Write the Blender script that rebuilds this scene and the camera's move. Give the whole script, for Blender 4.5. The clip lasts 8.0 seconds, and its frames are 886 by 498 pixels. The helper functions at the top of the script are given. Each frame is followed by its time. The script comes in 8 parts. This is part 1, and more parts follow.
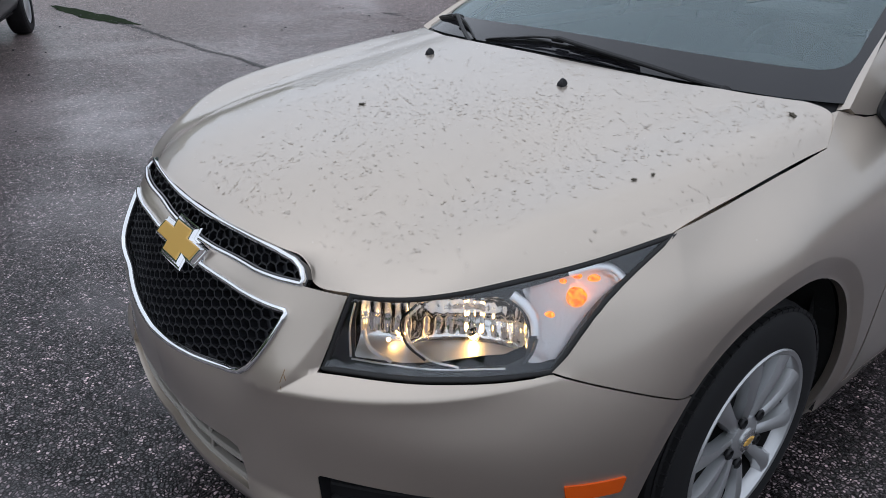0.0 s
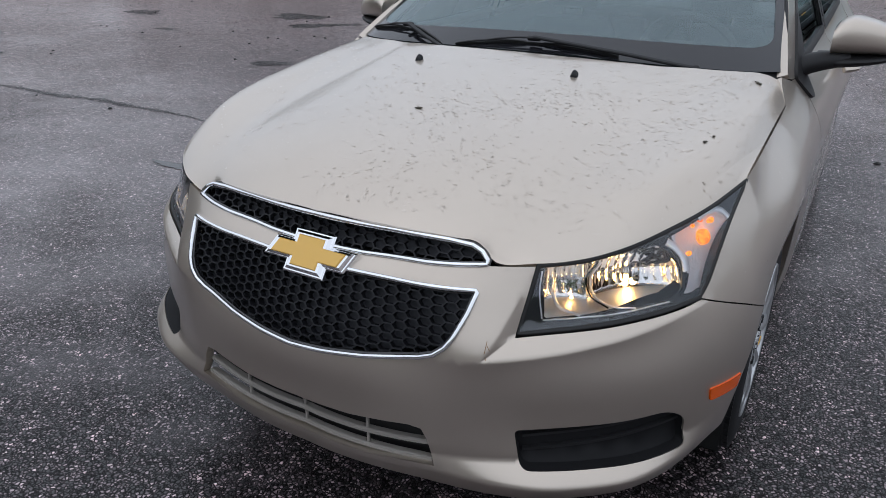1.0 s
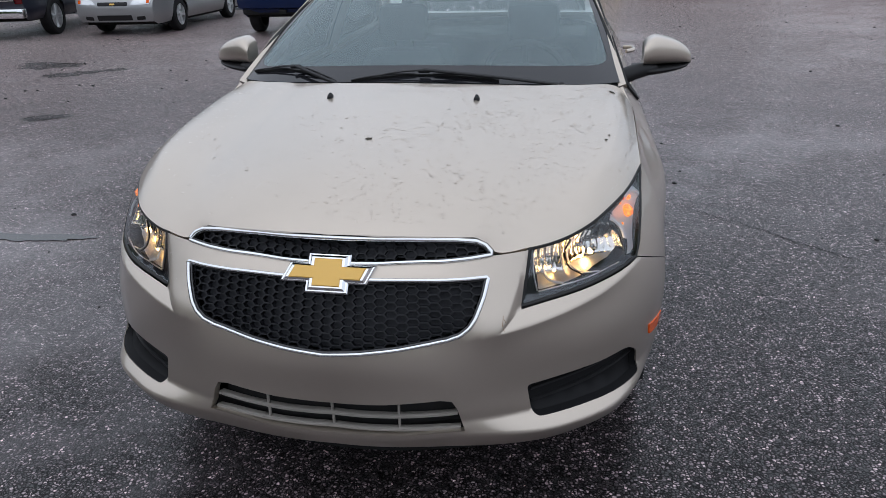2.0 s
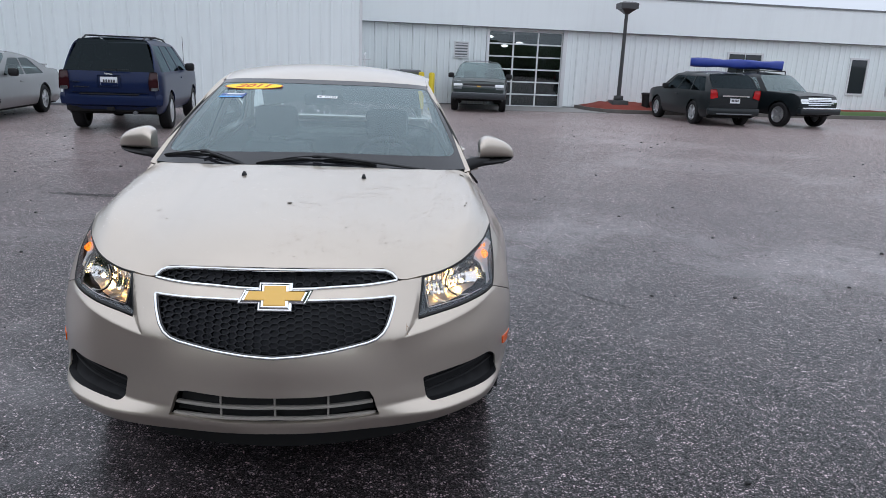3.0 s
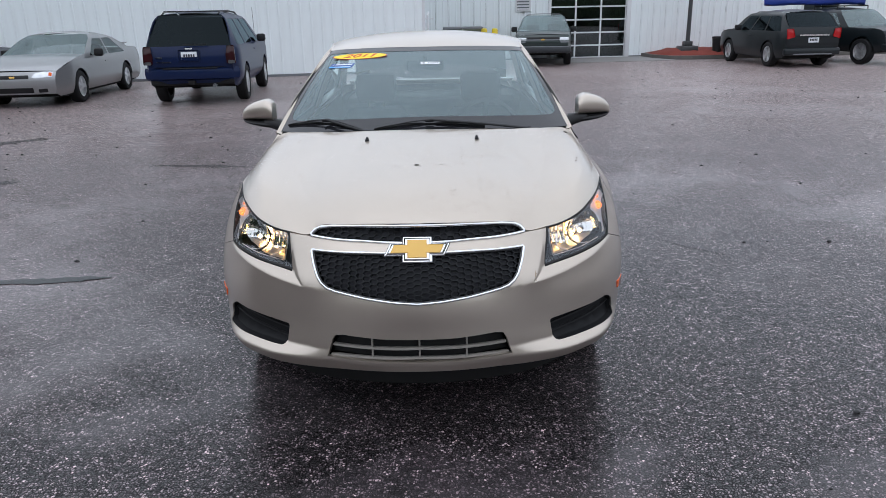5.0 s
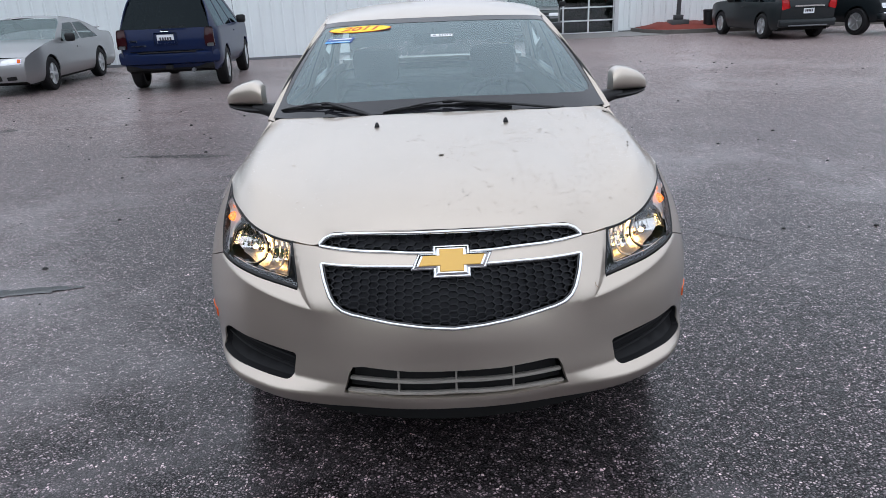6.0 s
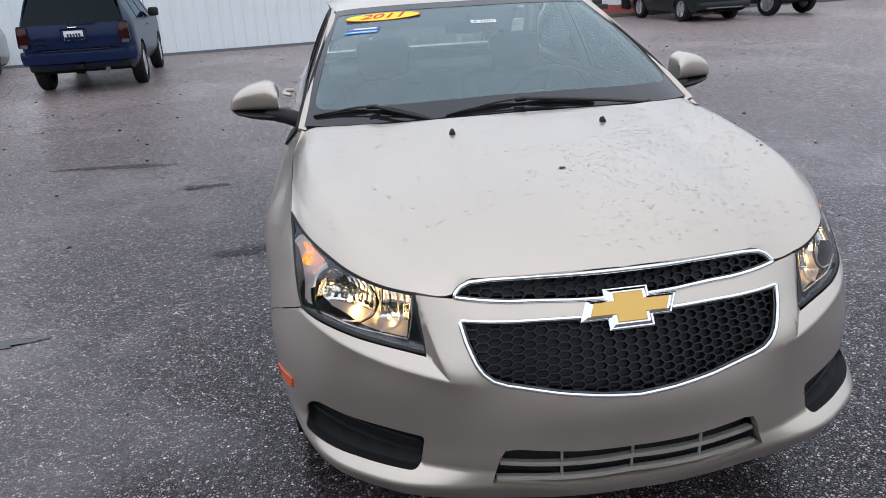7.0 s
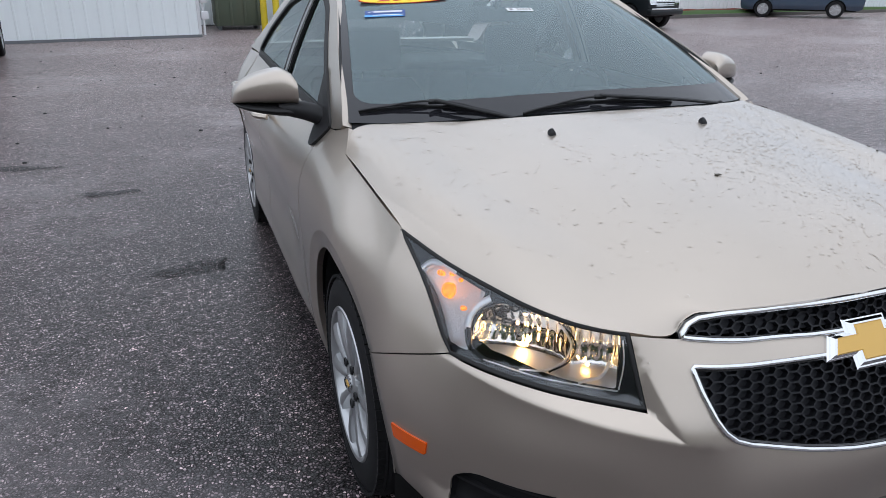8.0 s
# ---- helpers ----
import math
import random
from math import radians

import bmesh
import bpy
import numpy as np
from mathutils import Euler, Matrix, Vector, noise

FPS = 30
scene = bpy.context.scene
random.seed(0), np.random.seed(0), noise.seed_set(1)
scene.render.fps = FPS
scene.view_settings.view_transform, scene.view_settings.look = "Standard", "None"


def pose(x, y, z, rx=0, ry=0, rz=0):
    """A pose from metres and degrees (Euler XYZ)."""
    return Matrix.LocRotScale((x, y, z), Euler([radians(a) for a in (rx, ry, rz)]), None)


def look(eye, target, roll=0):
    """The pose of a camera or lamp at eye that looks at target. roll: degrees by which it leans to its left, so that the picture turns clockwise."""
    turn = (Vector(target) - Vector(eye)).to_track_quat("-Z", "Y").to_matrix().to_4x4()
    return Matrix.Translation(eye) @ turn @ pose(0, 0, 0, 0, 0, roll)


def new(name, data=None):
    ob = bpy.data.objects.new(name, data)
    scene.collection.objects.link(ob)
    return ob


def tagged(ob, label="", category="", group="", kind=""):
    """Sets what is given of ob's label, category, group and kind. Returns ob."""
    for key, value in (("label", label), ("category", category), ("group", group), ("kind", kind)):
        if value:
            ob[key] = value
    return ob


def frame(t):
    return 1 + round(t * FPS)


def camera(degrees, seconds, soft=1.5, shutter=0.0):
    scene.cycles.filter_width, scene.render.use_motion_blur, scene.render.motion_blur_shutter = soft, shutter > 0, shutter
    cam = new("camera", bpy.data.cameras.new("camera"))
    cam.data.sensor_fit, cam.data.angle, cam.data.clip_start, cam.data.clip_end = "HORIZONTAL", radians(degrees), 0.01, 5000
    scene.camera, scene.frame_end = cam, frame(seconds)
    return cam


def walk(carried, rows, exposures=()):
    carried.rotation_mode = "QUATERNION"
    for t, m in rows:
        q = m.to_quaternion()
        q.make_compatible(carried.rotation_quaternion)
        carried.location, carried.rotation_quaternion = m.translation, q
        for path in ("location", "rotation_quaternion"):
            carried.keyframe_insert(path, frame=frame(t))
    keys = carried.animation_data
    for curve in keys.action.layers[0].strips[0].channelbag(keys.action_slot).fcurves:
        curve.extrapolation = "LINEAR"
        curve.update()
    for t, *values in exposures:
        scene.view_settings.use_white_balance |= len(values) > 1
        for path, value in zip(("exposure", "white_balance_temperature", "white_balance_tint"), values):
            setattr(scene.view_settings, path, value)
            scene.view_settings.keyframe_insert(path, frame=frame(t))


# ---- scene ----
cam = camera(63.63, 8.0, soft=0.5)
# seconds, eye x y z, yaw to the left, pitch up, roll
ROWS = [
    (0, 1.440, -0.388, 1.433, 50.73, -25.32, 0.57),
    (0.5, 1.155, -0.726, 1.450, 42.46, -23.77, -1.89),
    (1, 0.986, -1.033, 1.463, 30.41, -24.88, -0.05),
    (1.5, 0.762, -1.181, 1.486, 20.16, -21.32, -0.68),
    (2, 0.587, -1.500, 1.542, 10.53, -23.06, -1.36),
    (2.2, 0.525, -1.673, 1.554, 5.24, -19.90, 1.52),
    (3.3, 0.270, -2.395, 1.597, -5.87, -14.71, 1.34),
    (3.5, 0.185, -2.467, 1.630, -4.99, -16.24, 0.06),
    (4, 0.122, -2.553, 1.653, -5.12, -12.42, 0.76),
    (4.5, 0.096, -2.547, 1.648, -2.76, -13.54, 0.27),
    (4.7, 0.116, -2.549, 1.637, -0.99, -15.58, -0.46),
    (5.8, 0.068, -2.040, 1.560, 1.32, -20.02, -1.69),
    (6, -0.050, -1.974, 1.550, -0.71, -19.64, -2.27),
    (6.5, -0.317, -1.741, 1.550, -7.23, -20.39, -2.23),
    (7, -0.640, -1.399, 1.538, -7.87, -20.74, -3.14),
    (7.5, -0.971, -1.159, 1.470, -16.84, -20.42, 0.76),
    (8, -1.256, -0.849, 1.466, -20.26, -20.75, 0.18),
]


def eye_pose(x, y, z, yaw, pitch, roll):
    a, b = radians(yaw), radians(pitch)
    way = Vector((-math.sin(a) * math.cos(b), math.cos(a) * math.cos(b), math.sin(b)))
    return look((x, y, z), Vector((x, y, z)) + way, roll)


walk(cam, [(row[0], eye_pose(*row[1:])) for row in ROWS], exposures=[(t, stops, 6150, 13.2) for t, stops in ((0.0, -0.35), (1.0, -0.32), (2.0, -0.26), (3.5, 0.0), (4.5, -0.02), (6.0, 0.08), (6.5, 0.1), (8.0, -0.1))])
# ---- light: an overcast, rainy day ----
world = bpy.data.worlds.new("overcast_sky")
scene.world = world
world.use_nodes = True
wn = world.node_tree
wn.nodes.clear()
sky = wn.nodes.new("ShaderNodeTexSky")
sky.sky_type = "NISHITA"
sky.sun_disc = False
sky.sun_elevation, sky.sun_rotation = radians(55), radians(200)
sky.air_density, sky.dust_density, sky.ozone_density = 1.0, 4.0, 1.0
grey = wn.nodes.new("ShaderNodeHueSaturation")
grey.inputs["Saturation"].default_value = 0.25
# cloud deck: three times as bright overhead as at the horizon
where = wn.nodes.new("ShaderNodeTexCoord")
split = wn.nodes.new("ShaderNodeSeparateXYZ")
deck = wn.nodes.new("ShaderNodeValToRGB")
deck.color_ramp.elements[0].position, deck.color_ramp.elements[0].color = 0.0, (0.455, 0.50, 0.55, 1)
deck.color_ramp.elements[1].position, deck.color_ramp.elements[1].color = 1.0, (0.68, 0.735, 0.79, 1)
soft_noise = wn.nodes.new("ShaderNodeTexNoise")
soft_noise.inputs["Scale"].default_value, soft_noise.inputs["Detail"].default_value = 2.2, 5
lump = wn.nodes.new("ShaderNodeMapRange")
lump.inputs["To Min"].default_value, lump.inputs["To Max"].default_value = 12.5, 17.0
scale_up = wn.nodes.new("ShaderNodeVectorMath")
scale_up.operation = "SCALE"
cloud = wn.nodes.new("ShaderNodeMix")
cloud.data_type = "RGBA"
cloud.inputs[0].default_value = 0.9
back = wn.nodes.new("ShaderNodeBackground")
back.inputs["Strength"].default_value = 0.118
wout = wn.nodes.new("ShaderNodeOutputWorld")
wn.links.new(where.outputs["Generated"], split.inputs[0])
wn.links.new(where.outputs["Generated"], soft_noise.inputs["Vector"])
wn.links.new(split.outputs["Z"], deck.inputs["Fac"])
wn.links.new(soft_noise.outputs["Fac"], lump.inputs["Value"])
wn.links.new(deck.outputs["Color"], scale_up.inputs[0])
wn.links.new(lump.outputs["Result"], scale_up.inputs["Scale"])
wn.links.new(sky.outputs[0], grey.inputs["Color"])
wn.links.new(grey.outputs[0], cloud.inputs[6])
wn.links.new(scale_up.outputs[0], cloud.inputs[7])
wn.links.new(cloud.outputs[2], back.inputs["Color"])
wn.links.new(back.outputs[0], wout.inputs["Surface"])

sun_data = bpy.data.lights.new("sun", "SUN")
sun_data.energy, sun_data.angle, sun_data.color = 0.55, radians(170), (1.0, 0.98, 0.96)
sun = new("sun", sun_data)
sun.matrix_world = look((-6, -10, 40), (0, 0, 0))

# ---- materials ----
def material(name, base=(0.5, 0.5, 0.5), rough=0.5, metal=0.0, coat=0.0, coat_rough=0.03, spec=0.5, emit=None, emit_strength=0.0):
    m = bpy.data.materials.new(name)
    m.use_nodes = True
    b = m.node_tree.nodes["Principled BSDF"]
    b.inputs["Base Color"].default_value = (*base, 1)
    b.inputs["Roughness"].default_value = rough
    b.inputs["Metallic"].default_value = metal
    b.inputs["Coat Weight"].default_value = coat
    b.inputs["Coat Roughness"].default_value = coat_rough
    b.inputs["Specular IOR Level"].default_value = spec
    if emit:
        b.inputs["Emission Color"].default_value = (*emit, 1)
        b.inputs["Emission Strength"].default_value = emit_strength
    return m


def node(m, kind, **values):
    n = m.node_tree.nodes.new(kind)
    for key, value in values.items():
        n.inputs[key.replace("_", " ")].default_value = value
    return n


def link(m, a, b):
    m.node_tree.links.new(a, b)


def bsdf(m):
    return m.node_tree.nodes["Principled BSDF"]


def ramp(m, fac, *stops):
    n = m.node_tree.nodes.new("ShaderNodeValToRGB")
    while len(n.color_ramp.elements) < len(stops):
        n.color_ramp.elements.new(0.5)
    for e, (at, c) in zip(n.color_ramp.elements, stops):
        e.position, e.color = at, (*c, 1) if len(c) == 3 else c
    link(m, fac, n.inputs["Fac"])
    return n.outputs["Color"]


def mix(m, fac, a, b, mode="MIX"):
    n = m.node_tree.nodes.new("ShaderNodeMix")
    n.data_type, n.blend_type = "RGBA", mode
    for sock, v in ((n.inputs[0], fac), (n.inputs[6], a), (n.inputs[7], b)):
        if hasattr(v, "links"):
            link(m, v, sock)
        else:
            sock.default_value = v if not isinstance(v, tuple) else (*v, 1) if len(v) == 3 else v
    return n.outputs[2]


def coords(m, scale=(1, 1, 1), space="Object"):
    tc = m.node_tree.nodes.new("ShaderNodeTexCoord")
    mp = m.node_tree.nodes.new("ShaderNodeMapping")
    mp.inputs["Scale"].default_value = scale
    link(m, tc.outputs[space], mp.inputs["Vector"])
    return mp.outputs["Vector"]


def noise_tex(m, vec, scale, detail=4.0, rough=0.55):
    n = node(m, "ShaderNodeTexNoise", Scale=scale, Detail=detail, Roughness=rough)
    link(m, vec, n.inputs["Vector"])
    return n.outputs["Fac"]


def voronoi(m, vec, scale, feature="F1"):
    n = m.node_tree.nodes.new("ShaderNodeTexVoronoi")
    n.feature = feature
    n.inputs["Scale"].default_value = scale
    link(m, vec, n.inputs["Vector"])
    return n


def bump(m, height, strength, distance, chain=None):
    n = node(m, "ShaderNodeBump", Strength=strength, Distance=distance)
    link(m, height, n.inputs["Height"])
    if chain:
        link(m, chain, n.inputs["Normal"])
    return n.outputs["Normal"]


def math_node(m, op, a, b=0.0, clamp=False):
    n = m.node_tree.nodes.new("ShaderNodeMath")
    n.operation, n.use_clamp = op, clamp
    for sock, v in zip(n.inputs, (a, b)):
        if hasattr(v, "links"):
            link(m, v, sock)
        else:
            sock.default_value = v
    return n.outputs[0]


def car_paint(name, base, flake=0.35, rough=0.38, metal=0.55, dirt=0.12, coat=0.9, spec=0.5):
    m = material(name, base, rough, metal, coat=coat, coat_rough=0.05, spec=spec)
    v = coords(m)
    fine = noise_tex(m, v, 900, 2)
    film = noise_tex(m, v, 2.2, 5, 0.6)
    c = mix(m, fine, tuple(x * (1 - flake * 0.25) for x in base), tuple(min(1, x * (1 + flake * 0.2)) for x in base))
    dirty = ramp(m, film, (0.45, (0, 0, 0)), (0.8, (1, 1, 1)))
    c = mix(m, math_node(m, "MULTIPLY", dirty, dirt), c, (0.22, 0.2, 0.17))
    link(m, c, bsdf(m).inputs["Base Color"])
    link(m, ramp(m, film, (0.3, (0.03,) * 3), (0.75, (0.12,) * 3)), bsdf(m).inputs["Coat Roughness"])
    return m


def glass(name, tint=(0.62, 0.68, 0.68), ior=1.75, rough=0.0, gloss=(0.86, 0.96, 0.98)):
    m = bpy.data.materials.new(name)
    m.use_nodes = True
    nt = m.node_tree
    nt.nodes.remove(nt.nodes["Principled BSDF"])
    clear = node(m, "ShaderNodeBsdfTransparent", Color=(*tint, 1))
    shiny = node(m, "ShaderNodeBsdfGlossy", Roughness=rough, Color=(*gloss, 1))
    fres = node(m, "ShaderNodeFresnel", IOR=ior)
    both = nt.nodes.new("ShaderNodeMixShader")
    link(m, fres.outputs[0], both.inputs[0])
    link(m, clear.outputs[0], both.inputs[1])
    link(m, shiny.outputs[0], both.inputs[2])
    link(m, both.outputs[0], nt.nodes["Material Output"].inputs["Surface"])
    return m


def asphalt():
    """Chip-seal: pale angular chips in black binder, under a film of rainwater that pools in smooth patches."""
    m = material("wet_chip_seal_asphalt", (0.05, 0.05, 0.05), 0.4)
    v = coords(m)
    warp = node(m, "ShaderNodeTexNoise", Scale=90.0, Detail=2.0)
    link(m, v, warp.inputs["Vector"])
    bent = m.node_tree.nodes.new("ShaderNodeMix")
    bent.data_type = "RGBA"
    bent.blend_type = "LINEAR_LIGHT"
    bent.inputs[0].default_value = 0.004
    link(m, v, bent.inputs[6])
    link(m, warp.outputs["Color"], bent.inputs[7])
    bv = bent.outputs[2]
    cell = voronoi(m, bv, 88.0)
    rim = voronoi(m, bv, 88.0, "DISTANCE_TO_EDGE")
    small = voronoi(m, bv, 210.0)
    patch = noise_tex(m, v, 0.24, 7, 0.64)
    wear = noise_tex(m, v, 1.7, 6, 0.65)
    one = m.node_tree.nodes.new("ShaderNodeSeparateColor")
    link(m, cell.outputs["Color"], one.inputs[0])
    tone = ramp(m, one.outputs[0], (0.0, (0.008, 0.0075, 0.008)), (0.32, (0.016, 0.0145, 0.0155)), (0.42, (0.11, 0.099, 0.105)), (0.72, (0.29, 0.268, 0.275)), (1.0, (0.66, 0.63, 0.62)))
    chips = mix(m, ramp(m, rim.outputs["Distance"], (0.13, (1, 1, 1)), (0.20, (0, 0, 0))), tone, (0.004, 0.0036, 0.004))
    grains = ramp(m, small.outputs["Color"], (0.55, (0.010,) * 3), (0.7, (0.09, 0.087, 0.09)), (1.0, (0.34, 0.33, 0.335)))
    c = mix(m, 0.16, chips, grains)
    # clusters where chips lie thick or the binder shows
    cluster = ramp(m, noise_tex(m, v, 26.0, 4, 0.6), (0.34, (0.22, 0.21, 0.22)), (0.50, (0.85, 0.83, 0.85)), (0.66, (1.95, 1.88, 1.90)))
    c = mix(m, 1.0, c, cluster, "MULTIPLY")
    broad = ramp(m, noise_tex(m, v, 3.2, 5, 0.65), (0.35, (0.75, 0.73, 0.745)), (0.65, (1.4, 1.35, 1.37)))
    c = mix(m, 1.0, c, broad, "MULTIPLY")
    film = ramp(m, math_node(m, "ADD", math_node(m, "MULTIPLY", patch, 0.75), math_node(m, "MULTIPLY", wear, 0.25)), (0.50, (0, 0, 0)), (0.63, (1, 1, 1)))
    c = mix(m, math_node(m, "MULTIPLY", film, 0.5), c, (0.085, 0.078, 0.086))
    c = mix(m, ramp(m, noise_tex(m, v, 0.55, 6, 0.7), (0.50, (0, 0, 0)), (0.75, (0.35,) * 3)), c, (0.026, 0.024, 0.025))
    # brightness painted in: shade round the parked car, paler far ground at grazing view
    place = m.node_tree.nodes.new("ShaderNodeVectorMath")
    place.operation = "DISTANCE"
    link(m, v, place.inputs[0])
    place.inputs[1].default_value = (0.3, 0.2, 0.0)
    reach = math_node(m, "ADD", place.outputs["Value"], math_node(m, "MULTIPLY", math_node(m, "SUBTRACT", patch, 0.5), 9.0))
    far_pale = ramp(m, math_node(m, "DIVIDE", reach, 20.0), (0.08, (0, 0, 0)), (0.40, (0.6,) * 3), (0.85, (1, 1, 1)))
    c = mix(m, 1.0, c, mix(m, far_pale, (0.78, 0.78, 0.78), (1.45, 1.40, 1.41)), "MULTIPLY")
    c = mix(m, math_node(m, "MULTIPLY", far_pale, 0.58), c, (0.335, 0.312, 0.290))
    grit = ramp(m, noise_tex(m, v, 11.0, 8, 0.8), (0.38, (0.34, 0.33, 0.34)), (0.50, (1.0, 1.0, 1.0)), (0.63, (1.95, 1.90, 1.88)))
    c = mix(m, far_pale, c, mix(m, 1.0, c, grit, "MULTIPLY"))
    pepper = ramp(m, noise_tex(m, v, 40.0, 5, 0.75), (0.40, (0.32, 0.31, 0.32)), (0.50, (1.0, 1.0, 1.0)), (0.60, (2.0, 1.96, 1.94)))
    c = mix(m, math_node(m, "ADD", math_node(m, "MULTIPLY", far_pale, 0.60), 0.35), c, mix(m, 1.0, c, pepper, "MULTIPLY"))
    c = mix(m, 1.0, c, (1.20, 1.05, 1.065), "MULTIPLY")
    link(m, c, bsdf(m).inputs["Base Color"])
    bsdf(m).inputs["IOR"].default_value = 1.5
    h = ramp(m, rim.outputs["Distance"], (0.0, (0, 0, 0)), (0.22, (1, 1, 1)))
    n1 = node(m, "ShaderNodeBump", Distance=0.006)
    link(m, h, n1.inputs["Height"])
    link(m, ramp(m, film, (0.0, (0.75,) * 3), (1.0, (0.15,) * 3)), n1.inputs["Strength"])
    link(m, bump(m, wear, 0.25, 0.02, n1.outputs["Normal"]), bsdf(m).inputs["Normal"])
    # water film over chips and binder; gloss cut in gaps to imitate occlusion
    tops = ramp(m, rim.outputs["Distance"], (0.06, (0.35,) * 3), (0.18, (1.0,) * 3))
    wet = mix(m, film, tops, (1.0, 1.0, 1.0))
    link(m, mix(m, 1.0, wet, mix(m, far_pale, (1.0, 1.0, 1.0), (0.30, 0.30, 0.30)), "MULTIPLY"), bsdf(m).inputs["Coat Weight"])
    link(m, mix(m, film, ramp(m, rim.outputs["Distance"], (0.08, (0.05,) * 3), (0.2, (0.5,) * 3)), (0.5, 0.5, 0.5)), bsdf(m).inputs["Specular IOR Level"])
    link(m, ramp(m, film, (0.0, (0.20,) * 3), (1.0, (0.10,) * 3)), bsdf(m).inputs["Coat Roughness"])
    bsdf(m).inputs["Coat IOR"].default_value = 1.38
    n2 = node(m, "ShaderNodeBump", Distance=0.003)
    link(m, h, n2.inputs["Height"])
    link(m, ramp(m, film, (0.0, (0.14,) * 3), (1.0, (0.03,) * 3)), n2.inputs["Strength"])
    link(m, n2.outputs["Normal"], bsdf(m).inputs["Coat Normal"])
    return m


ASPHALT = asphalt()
PAINT = car_paint("champagne_metallic_paint", (0.545, 0.478, 0.406), metal=0.90, rough=0.38)
CHROME = material("chrome", (0.82, 0.83, 0.84), 0.08, 1.0)
GOLD = material("gold_emblem", (0.70, 0.42, 0.09), 0.35, 0.35, coat=0.5)
BLACK = material("black_plastic", (0.011, 0.011, 0.012), 0.5, spec=0.35)
GLOSS_BLACK = material("gloss_black_plastic", (0.010, 0.010, 0.011), 0.12, coat=0.5)
SEAL = material("black_rubber_seal", (0.010, 0.010, 0.010), 0.6)
TYRE = material("tyre_rubber", (0.010, 0.010, 0.011), 0.7, spec=0.3)
SILVER = material("silver_wheel_paint", (0.50, 0.51, 0.52), 0.32, 0.75, coat=0.4)
WINDOW = glass("windscreen_glass", (0.80, 0.91, 0.90), 1.9)


def pane_haze(m, colour, amount):
    """A diffuse haze painted into a pane to lift its tone."""
    nt = m.node_tree
    out = nt.nodes["Material Output"].inputs["Surface"]
    pane = out.links[0].from_socket
    haze = node(m, "ShaderNodeBsdfDiffuse", Color=(*colour, 1))
    both_ways = nt.nodes.new("ShaderNodeMixShader")
    v = coords(m)
    link(m, ramp(m, noise_tex(m, v, 2.5, 4), (0.3, (amount * 0.8,) * 3), (0.75, (amount * 1.2,) * 3)), both_ways.inputs[0])
    link(m, pane, both_ways.inputs[1])
    link(m, haze.outputs[0], both_ways.inputs[2])
    link(m, both_ways.outputs[0], out)


# teal haze lightens the windscreen so that it stands out from its border
pane_haze(WINDOW, (0.26, 0.36, 0.385), 0.22)
FRIT = material("black_glass_border", (0.016, 0.016, 0.019), 0.06)
bsdf(FRIT).inputs["IOR"].default_value = 1.5
SIDE_GLASS = glass("side_window_glass", (0.52, 0.60, 0.59), 1.8)
LENS = glass("clear_lens", (0.96, 0.97, 0.98), 1.72, 0.0, (0.92, 0.96, 1.0))
CABIN = material("dark_grey_cabin_trim", (0.04, 0.042, 0.044), 0.75)
SEAT = material("grey_cloth_seat", (0.05, 0.052, 0.055), 0.9)
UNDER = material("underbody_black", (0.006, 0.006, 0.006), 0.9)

# ---- geometry helpers ----
def finish(name, mesh, mat, parent=None, label=""):
    ob = new(name, mesh)
    if mat:
        mesh.materials.append(mat)
    if parent is not None:
        ob.parent = parent
    if label:
        ob["label"] = label
    return ob


def part(name, bm, mat, parent=None, label="", smooth=False, angle=40):
    mesh = bpy.data.meshes.new(name)
    bmesh.ops.recalc_face_normals(bm, faces=bm.faces)
    if smooth:
        for f in bm.faces:
            f.smooth = True
        for e in bm.edges:
            if len(e.link_faces) == 2 and e.calc_face_angle(0) > radians(angle):
                e.smooth = False
    bm.to_mesh(mesh)
    bm.free()
    return finish(name, mesh, mat, parent, label)


def empty(name, at=(0, 0, 0)):
    ob = new(name)
    ob.empty_display_size = 0.1
    ob.location = at
    return ob


def box(bm, lo, hi, bevel=0.0, m=None):
    """A box between two corners, its edges rounded by bevel."""
    r = bmesh.ops.create_cube(bm, size=1.0)
    vs = r["verts"]
    for v in vs:
        v.co = Vector([l + (h - l) * (c + 0.5) for c, l, h in zip(v.co, lo, hi)])
    if bevel:
        es = list({e for v in vs for e in v.link_edges})
        out = bmesh.ops.bevel(bm, geom=es, offset=bevel, segments=2, profile=0.5, affect="EDGES")
        vs = list({v for f in out["faces"] for v in f.verts} | {v for v in vs if v.is_valid})
    if m is not None:
        for v in vs:
            v.co = m @ v.co
    return vs


def boxed(name, lo, hi, mat, parent=None, label="", bevel=0.0, m=None):
    bm = bmesh.new()
    box(bm, lo, hi, bevel, m)
    return part(name, bm, mat, parent, label, smooth=bevel > 0)


def lathe(bm, profile, axis="x", n=40, m=None):
    """Turn (radius, along) pairs about an axis."""
    rings = []
    for k in range(n):
        a = 2 * math.pi * k / n
        c, s = math.cos(a), math.sin(a)
        row = []
        for r, d in profile:
            p = {"x": (d, r * c, r * s), "y": (r * c, d, r * s), "z": (r * c, r * s, d)}[axis]
            row.append(bm.verts.new(m @ Vector(p) if m is not None else p))
        rings.append(row)
    for k in range(n):
        a, b = rings[k], rings[(k + 1) % n]
        for j in range(len(profile) - 1):
            bm.faces.new((a[j], b[j], b[j + 1], a[j + 1]))


